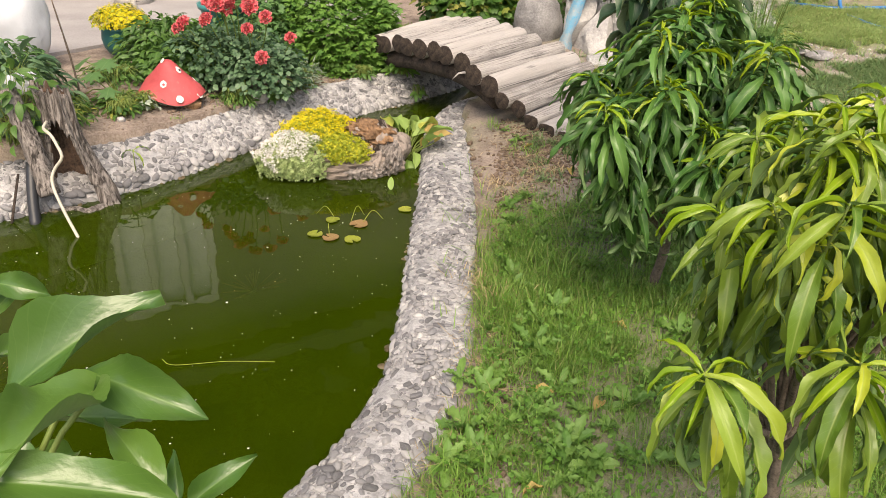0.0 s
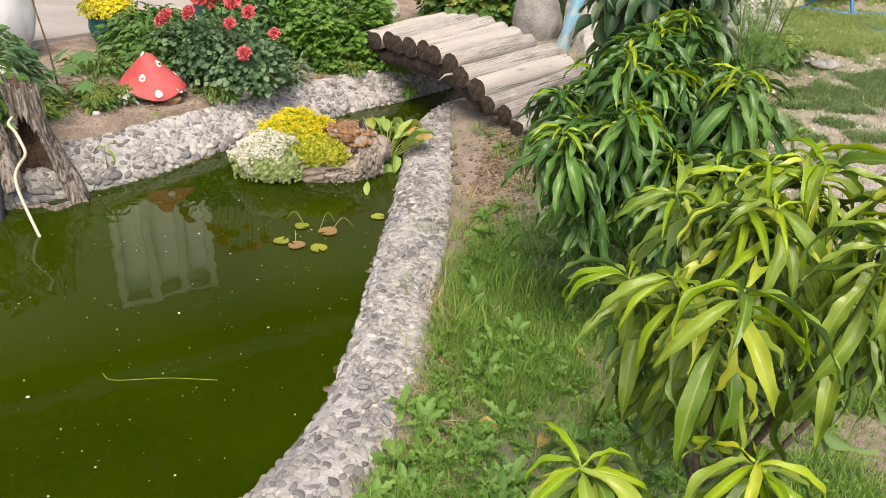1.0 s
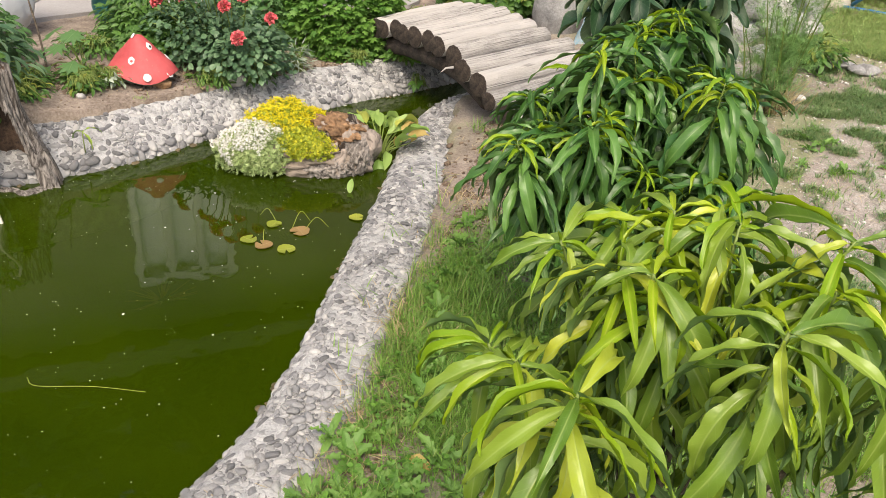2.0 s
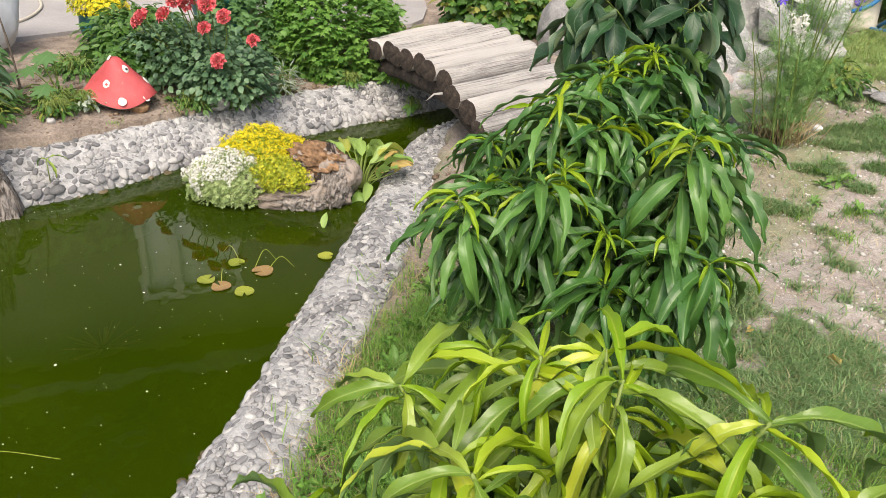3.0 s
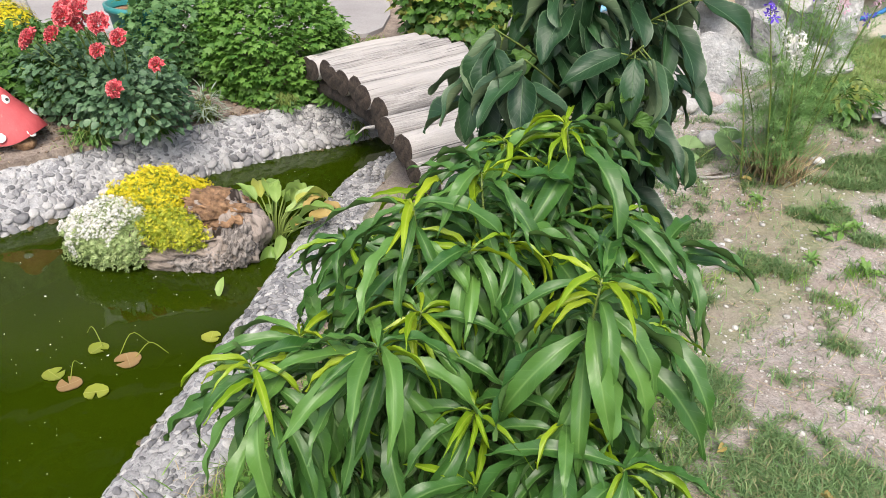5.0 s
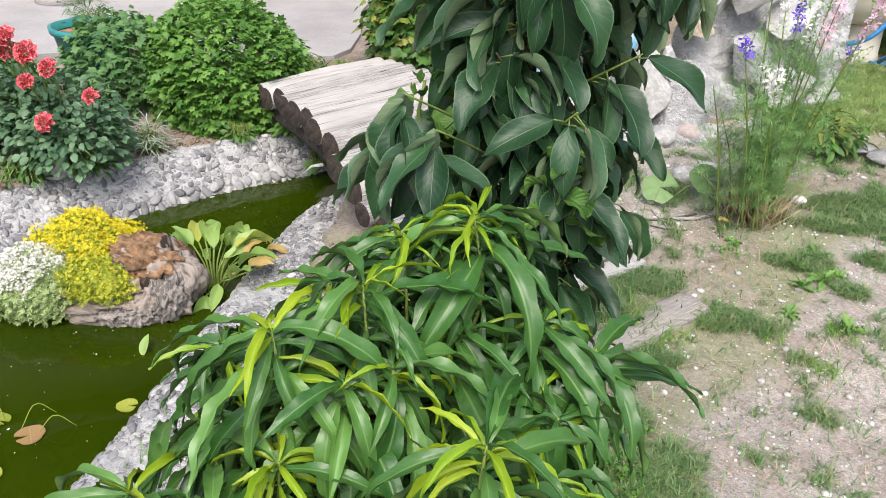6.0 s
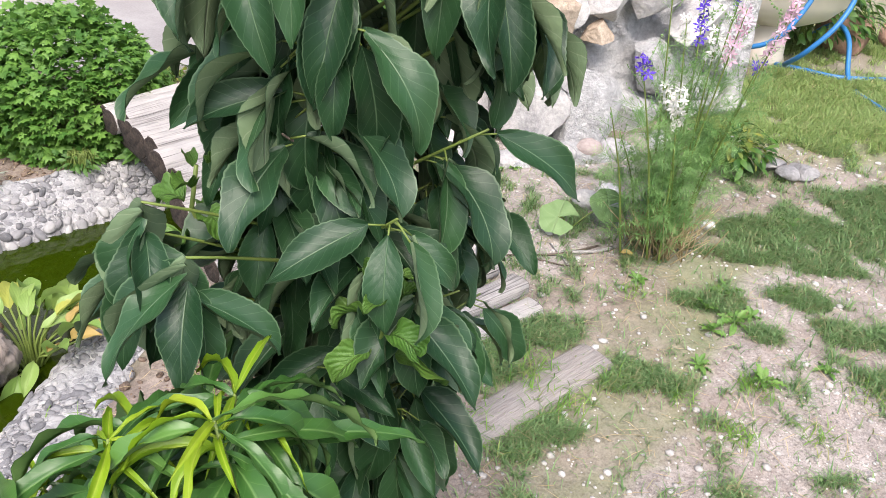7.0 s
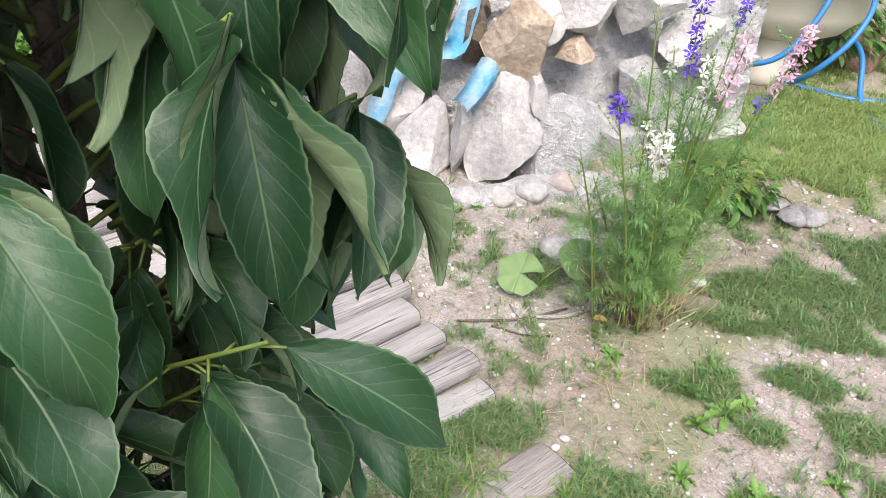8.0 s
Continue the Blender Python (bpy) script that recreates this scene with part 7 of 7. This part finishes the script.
def pad_shape(radius, seed):
    r = np.random.default_rng(seed)
    v, uv, f, n = [(0, 0, 0)], [(0.5, 0.3)], [], 22
    for k in range(n):
        a = math.radians(18 + 324 * k / (n - 1))
        for q, z in ((0.55, 0.006), (1.0, 0.0)):
            w = radius * q * (1 + 0.05 * math.sin(5 * a) + r.uniform(-0.02, 0.02))
            v.append((w * math.cos(a), w * math.sin(a), z + 0.006 * math.sin(7 * a) * q))
            uv.append((0.5 + 0.5 * q * math.cos(a), 0.5 + 0.5 * q * math.sin(a)))
    for k in range(n - 1):
        i = 1 + 2 * k
        f += [(0, i, i + 2), (i, i + 1, i + 3, i + 2)]
    return v, f, uv


build_litter()


# ---------------------------------------------------------------- the sapling close to the first view
def build_near_sapling():
    at = Vector((0.40, 0.40, 0.05))
    tree = thing("pear_tree", at, "young pear sapling with broad glossy green leaves", "fruit tree")
    limb(tree, [(0, 0, -0.03), (0.0, 0.0, 0.5), (0.0, 0.03, 0.98)], (0.013, 0.010, 0.005), "trunk")
    limb(tree, [(0.0, 0.0, 0.62), (0.05, 0.0, 0.80), (0.08, 0.03, 0.95)], (0.006, 0.005, 0.003))
    pairs = [((0.394, 0.482, 1.101), (0.458, 0.539, 1.142), 25, 0.36), ((0.428, 0.506, 1.11), (0.499, 0.501, 1.096), 45, 0.40), ((0.444, 0.49, 1.112), (0.448, 0.418, 1.122), 35, 0.55), ((0.431, 0.425, 1.112), (0.514, 0.449, 1.096), 20, 0.30), ((0.487, 0.469, 1.072), (0.445, 0.492, 1.095), 30, 0.42),
             ((0.492, 0.478, 1.062), (0.521, 0.501, 1.081), 35, 0.36), ((0.485, 0.483, 1.056), (0.471, 0.505, 1.071), 20, 0.26), ((0.391, 0.505, 1.074), (0.436, 0.541, 1.053), 20, 0.45), ((0.37, 0.523, 1.143), (0.399, 0.53, 1.135), 60, 0.5), ((0.393, 0.516, 1.103), (0.405, 0.542, 1.123), 20, 0.22), ((0.375, 0.503, 1.109), (0.393, 0.536, 1.108), 20, 0.4),
             ((0.371, 0.514, 1.128), (0.375, 0.541, 1.138), 30, 0.4), ((0.404, 0.472, 1.064), (0.418, 0.501, 1.061), 30, 0.6), ((0.380, 0.47, 1.09), (0.43, 0.47, 1.075), 30, 0.45)]
    for k, (p, q, curl, broad) in enumerate(pairs):
        p, q = Vector(p) - at, Vector(q) - at
        L = (q - p).length * 1.06
        shape = leaf_shape(L * 0.92, L * broad * 0.95, curl, 0.8, 20, 0.45, 0.20, curl * 0.45, 1.0, 0.0006, k, 9, 1.2, (k * 37) % 70 - 35, 1.6, 9, 0.035)
        part("leaf", Soup().add(*shape), [PEAR_LEAF, PEACH_BACK], tree, m=aim(p, q - p, (0.2, -0.5, 0.8), (k * 29) % 40 - 20))
        v, f, uv = tube(spline([(0.0 + 0.3 * p.x, 0.02 + 0.3 * p.y, p.z - 0.10), p.lerp(Vector((0, 0.03, p.z - 0.08)), 0.4), p], 6), 0.0016, 5)
        part("stalk", Soup().add(v, f, uv), TWIG, tree)


PEAR_LEAF = leaf_stuff("glossy pear leaf", (0.055, 0.14, 0.025), (0.16, 0.30, 0.055), (0.24, 0.38, 0.12), 0.28, "object", 0.34, 8, 0.16, lines=0.14, gloss=0.8, pucker=0.03, rib_wide=0.04)
build_near_sapling()


# ---------------------------------------------------------------- house beyond the yard, seen in the water
def build_house():
    at, turn = (-4.08, 6.43, 0.285), math.degrees(math.atan2(0.69, 0.72))
    house = thing("house", at, "single-storey brown plastered house with white window frames across the yard", "house", turn=turn)

    def box(x0, x1, y0, y1, z0, z1):
        v = [(x, y, z) for x in (x0, x1) for y in (y0, y1) for z in (z0, z1)]
        return v, [(0, 1, 3, 2), (4, 6, 7, 5), (0, 4, 5, 1), (2, 3, 7, 6), (0, 2, 6, 4), (1, 5, 7, 3)]

    s = Soup()
    for b in ((-4, 0.0, 0, 0.25, 0, 3.35), (1.02, 5, 0, 0.25, 0, 3.35), (0, 1.02, 0, 0.25, 0, 0.85), (0, 1.02, 0, 0.25, 2.78, 3.35), (-4, -3.75, 0.25, 4, 0, 3.35), (4.75, 5, 0.25, 4, 0, 3.35), (-4, 5, 4, 4.25, 0, 3.35)):
        s.add(*box(*b))
    part("wall", s, WALL_PAINT, house, smooth=False)
    win = part("window", Soup().add(*box(0.02, 1.0, 0.10, 0.12, 0.87, 2.76)), CURTAIN, house, "pale curtained window", smooth=False)
    s = Soup()
    for x in (0.0, 0.32, 0.64, 0.94):
        s.add(*box(x, x + 0.08, 0.02, 0.09, 0.85, 2.78))
    for z in (0.85, 2.70):
        s.add(*box(0.0, 1.02, 0.015, 0.095, z, z + 0.08))
    part("frame", s, FRAME_WHITE, win, "white painted window frame", smooth=False)
    s = Soup()
    v = [(-4.5, -0.3, 3.37), (5.5, -0.3, 3.37), (5.5, 2.1, 5.2), (-4.5, 2.1, 5.2), (5.5, 4.9, 3.25), (-4.5, 4.9, 3.25)]
    v += [(x, y, z + 0.08) for x, y, z in v]
    s.add(v, [(0, 3, 2, 1), (3, 5, 4, 2), (6, 7, 8, 9), (9, 8, 10, 11), (0, 1, 7, 6), (4, 5, 11, 10), (0, 6, 9, 3), (3, 9, 11, 5), (1, 2, 8, 7), (2, 4, 10, 8)])
    part("roof", s, ROOF_TIN, house, smooth=False)


build_house()


# Trees out of view, added so the pond mirrors dark crowns instead of sky.
def build_far_trees():
    r = np.random.default_rng(101)
    leaf = [leaf_shape(0.62, 0.40, 40, 0.2, 3, 0.45, cols=3, seed=k) for k in range(3)]
    for k, (x, y, h, rad) in enumerate(((-9, 12, 13, 4.2), (-3.5, 15, 15, 4.6), (2.5, 16, 14, 4.4), (-13, 5, 12, 4.0), (8, 13, 12, 4.0), (-10.5, 8.5, 14, 4.8), (-6.5, 13.5, 15, 4.6))):
        tree = thing("walnut_tree", (x, y, 0.2), "unseen tall dark green tree added to darken the pond reflection", "tree", "trees behind the house")
        v, f, uv = tube(spline([(0, 0, -0.1), (0.1, 0, h * 0.3), (0.0, 0.1, h * 0.62)], 10), np.linspace(0.32, 0.12, 10), 10, 0.08)
        part("trunk", Soup().add(v, f, uv), BARK, tree)
        pts = []
        for _ in range(9):
            c = Vector((r.uniform(-1, 1) * rad * 0.55, r.uniform(-1, 1) * rad * 0.55, h * r.uniform(0.42, 0.82)))
            v, f, uv = tube(spline([(0, 0, h * 0.35), c * 0.6 + Vector((0, 0, h * 0.14)), c], 6), np.linspace(0.10, 0.03, 6), 6)
            part("limb", Soup().add(v, f, uv), BARK, tree)
            pts += [(p + c, d) for p, d in dome_points(420, (rad * 0.5, rad * 0.5, rad * 0.42), r, -60, (0.6, 1.05))]
        part("crown", leafy(leaf, pts, r, (0.8, 1.5), 0.3), FAR_LEAF, tree, kind="stuff")


build_far_trees()


# ---------------------------------------------------------------- turf and weeds
def build_weeds():
    r = np.random.default_rng(61)
    kinds = []
    for k, (L, W, n, lobes) in enumerate(((0.11, 0.030, 12, 0.26), (0.085, 0.034, 10, 0.16), (0.07, 0.024, 13, 0.26), (0.12, 0.040, 9, 0.20))):
        plant = thing("rosette_weed", (0, 0, -5), "broad-leaved green weed rosette growing in the turf", "weed", "weeds in the turf")
        meshes = [Soup().add(*leaf_shape(L, W, 30 + 25 * j, 0.4, 12, 0.62, lobes, 0, 1.0, 0, k * 9 + j, 5, 1.2, 20 * j - 20, 1.3, 30)).mesh("leaf", WEED) for j in range(3)]
        for j in range(n):
            part("leaf", meshes[j % 3], None, plant, m=aim((0, 0, 0.006), azimuth(j * 137.5, r.uniform(18, 60)), (0, 0, 1), r.uniform(-25, 25), r.uniform(0.6, 1.1)))
        kinds.append(plant)
    spots = [(0.35, 1.99), (0.42, 2.03), (0.47, 2.06), (0.57, 1.94), (0.63, 1.76), (0.70, 1.81), (0.45, 1.66), (0.69, 2.34), (0.42, 2.55), (0.46, 3.12), (0.55, 3.17), (0.84, 2.69), (0.50, 2.32), (0.62, 2.55), (0.72, 2.62), (0.66, 2.12), (0.82, 2.0), (0.56, 2.75), (0.38, 2.72), (0.60, 2.90), (0.48, 2.88), (0.74, 2.9), (0.40, 1.78), (0.55, 1.55), (0.78, 1.60), (0.36, 3.38), (0.30, 3.28), (0.92, 2.12), (0.70, 3.2), (0.95, 1.9), (0.44, 2.14), (0.53, 2.2), (0.60, 2.28), (0.48, 2.44), (0.58, 2.42), (0.52, 1.82), (0.60, 1.88), (0.68, 1.94), (0.76, 1.88), (0.50, 1.72), (0.58, 1.64), (0.66, 1.66), (0.46, 1.56), (0.72, 1.72), (0.82, 1.76), (0.38, 2.86), (0.44, 2.98), (0.62, 2.02), (0.74, 2.22), (0.80, 2.32), (0.34, 3.1), (0.42, 3.26),
             (1.37, 4.78), (1.54, 4.74), (1.62, 4.60), (1.69, 4.66), (1.60, 4.70), (1.74, 4.70), (1.66, 4.80), (1.85, 4.85), (1.58, 4.42), (1.76, 4.39), (1.95, 4.5), (0.75, 5.28), (0.82, 5.35), (1.7, 5.6), (1.9, 5.3), (2.1, 4.7), (0.25, 4.0), (0.16, 4.12)]
    while len(spots) < 125:
        x, y = r.uniform(0.32, 1.05), r.uniform(1.35, 3.1)
        if x > np.interp(y, [1.35, 1.9, 2.6, 3.1], [0.32, 0.43, 0.34, 0.25]) and noise.noise(Vector((x * 4, y * 4, 3))) > -0.12:
            spots.append((x, y))
    for k, (x, y) in enumerate(spots):
        m = pose(*on(x, y, -0.002), 0, 0, r.uniform(0, 360)) @ Matrix.Scale(r.uniform(0.5, 0.9) * (1.0 if y < 3.6 else 0.75), 4)
        if k < 4:
            kinds[k].matrix_basis = m
        else:
            ob = copy_thing(kinds[int(r.integers(4))], m)
            ob.matrix_basis = m
    s = Soup()
    n = 0
    while n < 5200:
        x, y = r.uniform(0.2, 1.5), r.uniform(1.0, 3.7)
        if in_pond(x, y) or x < np.interp(y, [1.0, 1.9, 2.6, 3.3, 3.7], [0.22, 0.40, 0.32, 0.2, 0.12]) + 0.02 or noise.noise(Vector((x * 5, y * 5, 0))) < -0.05 or turf_cover(x, y) < 0.4:
            continue
        n += 1
        s.add(*OVAL[n % 3][:3], 0, aim(on(x, y, r.uniform(0.005, 0.05)), azimuth(r.uniform(0, 360), r.uniform(-5, 40)), (0, 0, 1), r.uniform(-30, 30), r.uniform(0.2, 0.55)))
    single("low_weeds", s, CLOVER, "small-leaved green weeds mixed into the turf", "weeds", kind="stuff")


def grass_field(name, label, n, box, seed, tall, accept, mat, bend=(0.3, 1.45), thin=(0.0011, 0.0022)):
    """Grass blades, each of its own, over the part of a box that accept() lets grow."""
    r = np.random.default_rng(seed)
    x, y = r.uniform(box[0], box[1], n * 9), r.uniform(box[2], box[3], n * 9)
    keep = r.uniform(size=n * 9) < accept(x, y)
    x, y = x[keep][:n], y[keep][:n]
    z = land(x, y) - 0.003
    k = len(x)
    h = r.uniform(*tall(x, y)) if callable(tall) else r.uniform(tall[0], tall[1], k)
    a, lean, w = r.uniform(0, 2 * np.pi, k), r.uniform(*bend, k), r.uniform(*thin, k)
    dx, dy = np.cos(a), np.sin(a)
    sx, sy = -dy * w, dx * w
    mid, top = h * 0.55 * np.cos(lean * 0.6), h * np.cos(lean)
    out1, out2 = h * 0.45 * np.sin(lean * 0.6), h * np.sin(lean)
    v = np.stack([np.stack([x - sx, y - sy, z], 1), np.stack([x + sx, y + sy, z], 1), np.stack([x - sx * 0.8 + dx * out1, y - sy * 0.8 + dy * out1, z + mid], 1),
                  np.stack([x + sx * 0.8 + dx * out1, y + sy * 0.8 + dy * out1, z + mid], 1), np.stack([x + dx * out2, y + dy * out2, z + top], 1)], 1).reshape(-1, 3)
    i = np.arange(k)[:, None] * 5
    quads, tris = (i + [0, 1, 3, 2]).tolist(), (i + [2, 3, 4]).tolist()
    s = Soup()
    s.add(v, quads + tris, np.tile([(0.3, 0.0), (0.7, 0.0), (0.3, 0.5), (0.7, 0.5), (0.5, 1.0)], (k, 1)))
    single(name, s, mat, label, "grass", kind="stuff")


def lawn_density(x, y):
    edge = np.interp(y, [0.2, 0.85, 1.42, 1.92, 2.6, 3.35, 3.85, 4.3], [0.0, 0.10, 0.27, 0.355, 0.26, 0.15, 0.1, 0.05])
    patch = smooth(-0.6, 0.5, fuzz(x, y, 0.30, 2) + 0.7 * fuzz(x, y, 0.10, 5))
    fade = smooth(-0.9, 0.1, y) * smooth(2.7, 1.5, x + 0.5 * fuzz(x, y, 0.4, 6))
    return fade * turf_cover(x, y) ** 2 * smooth(0.0, 0.07, x - edge) * (0.13 + 0.87 * patch)


PATCHES = [(1.29, 3.48, 0.12, 0.20), (1.55, 3.22, 0.24, 0.18), (1.22, 2.95, 0.26, 0.18), (1.62, 2.98, 0.35, 0.2), (1.17, 3.71, 0.08, 0.12), (1.10, 3.98, 0.09, 0.12), (0.90, 4.33, 0.16, 0.07), (1.11, 4.44, 0.13, 0.07), (1.38, 4.33, 0.11, 0.08), (1.50, 4.32, 0.08, 0.05), (1.04, 4.22, 0.13, 0.06), (1.15, 4.07, 0.12, 0.07),
           (1.55, 4.73, 0.09, 0.05), (1.67, 4.74, 0.08, 0.07), (1.79, 4.62, 0.06, 0.05), (1.90, 4.83, 0.13, 0.06), (2.02, 4.70, 0.11, 0.06), (2.14, 4.70, 0.12, 0.07), (1.79, 5.21, 0.18, 0.12), (2.04, 5.30, 0.22, 0.14), (2.30, 5.50, 0.24, 0.18), (1.72, 5.06, 0.11, 0.07), (1.98, 5.08, 0.18, 0.07),
           (2.22, 6.45, 0.55, 0.40), (2.60, 6.35, 0.55, 0.45), (2.02, 6.08, 0.20, 0.14), (2.16, 4.50, 0.08, 0.06), (2.6, 4.9, 0.35, 0.35), (3.0, 6.0, 0.6, 0.6), (1.75, 6.1, 0.2, 0.2), (0.55, 4.02, 0.14, 0.08), (2.0, 7.6, 1.2, 0.5)]


def right_density(x, y):
    d = np.zeros_like(x)
    for px, py, rx, ry in PATCHES:
        d = np.maximum(d, 1.28 - np.hypot((x - px) / rx, (y - py) / ry))
    d = d + 0.25 * fuzz(x, y, 0.13, 3) + 0.42 * fuzz(x, y, 0.045, 1)
    along = (x - 0.98) * 0.583 + (y - 3.96) * 0.812
    aside = (x - 0.98) * 0.812 - (y - 3.96) * 0.583
    step = (np.abs(aside) < 0.075) & (along > -0.05) & (along < 0.55)
    return np.where(step, 0.0, smooth(0.12, 0.66, d) + 0.016) * smooth(3.9, 2.8, x + 0.4 * fuzz(x, y, 0.5, 4)) * smooth(8.1, 7.0, y + 0.4 * fuzz(x, y, 0.5, 2))


build_weeds()
grass_field("turf", "lush uneven grass between the kerb and the saplings", 185000, (0.0, 2.7, -0.9, 3.5), 5, (0.020, 0.080), lawn_density, GRASS, (0.2, 1.35), (0.0008, 0.0018))
grass_field("turf", "short worn patches of grass on the dusty path", 120000, (0.3, 4.0, 2.75, 6.1), 6, (0.018, 0.072), lambda x, y: right_density(x, y) * (1 - inside(x, y, POND)[0]) * smooth(6.1, 5.7, y), WORN_GRASS, (0.7, 1.55), (0.0010, 0.0024))
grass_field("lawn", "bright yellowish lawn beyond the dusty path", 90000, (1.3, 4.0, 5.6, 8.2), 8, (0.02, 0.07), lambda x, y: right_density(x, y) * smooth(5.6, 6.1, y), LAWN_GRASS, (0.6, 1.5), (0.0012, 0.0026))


def tuft(at, n, tall, seed, label="tuft of grass on bare soil", mat=None, spread=0.03):
    r = np.random.default_rng(seed)
    s = Soup()
    for k in range(n):
        L = r.uniform(0.5, 1.0) * tall
        s.add(*leaf_shape(L, 0.0035, r.uniform(20, 90), 0.2, 4, 0.35, cols=2, seed=k)[:3], 0, aim((r.normal() * spread, r.normal() * spread, 0), azimuth(r.uniform(0, 360), r.uniform(35, 85)), (0, 0, 1)))
    single("grass_tuft", s, mat or GRASS, label, "grass", at, "grass tufts", "stuff")


for k, (x, y, n, tall, spread) in enumerate(((1.74, 4.37, 90, 0.06, 0.03), (1.68, 4.17, 90, 0.06, 0.03), (1.36, 4.71, 60, 0.05, 0.03), (1.90, 4.22, 45, 0.06, 0.03), (1.11, 4.26, 120, 0.08, 0.05), (1.20, 4.16, 110, 0.08, 0.05), (1.30, 4.30, 90, 0.07, 0.05), (1.0, 4.0, 110, 0.08, 0.06), (0.30, 3.92, 60, 0.10, 0.05), (0.10, 4.16, 40, 0.09, 0.03), (0.55, 2.72, 110, 0.15, 0.05), (0.44, 2.42, 90, 0.13, 0.05), (0.52, 3.0, 100, 0.15, 0.06), (0.66, 2.80, 90, 0.13, 0.05), (0.40, 1.62, 80, 0.10, 0.05), (2.07, 4.41, 50, 0.06, 0.04), (1.53, 4.29, 45, 0.05, 0.03), (0.20, 3.35, 14, 0.16, 0.02), (0.16, 3.02, 10, 0.12, 0.04), (0.22, 2.62, 12, 0.12, 0.05), (0.06, 3.60, 9, 0.12, 0.04), (0.26, 2.30, 8, 0.10, 0.04), (0.10, 3.22, 8, 0.10, 0.05), (0.28, 2.78, 12, 0.15, 0.02), (-1.30, 3.92, 26, 0.10, 0.04), (-1.86, 2.95, 60, 0.22, 0.05), (-0.92, 4.95, 22, 0.06, 0.03), (-1.42, 3.62, 20, 0.03, 0.015), (0.70, 4.12, 60, 0.06, 0.05), (-0.95, 5.65, 120, 0.08, 0.09), (-1.1, 5.75, 90, 0.07, 0.08))):
    tuft((x, y, float(height(x, y)) if not in_pond(x, y) else 0.05), n, tall, 200 + k, spread=spread)


for k, (x, y) in enumerate(((0.34, 2.52), (0.30, 2.60), (0.38, 2.44), (0.20, 3.50), (0.42, 3.72))):
    tuft((x, y, float(height(x, y))), 70, 0.07, 300 + k, "clump of dry brown grass beside the kerb", STRAW, 0.045)


# ---------------------------------------------------------------- pebbles of the kerbs
set_pebbles("r", KERB_R, 6, 87, (20, 34), 3)
set_pebbles("l", KERB_L, 14, 86, (44, 52), 4)
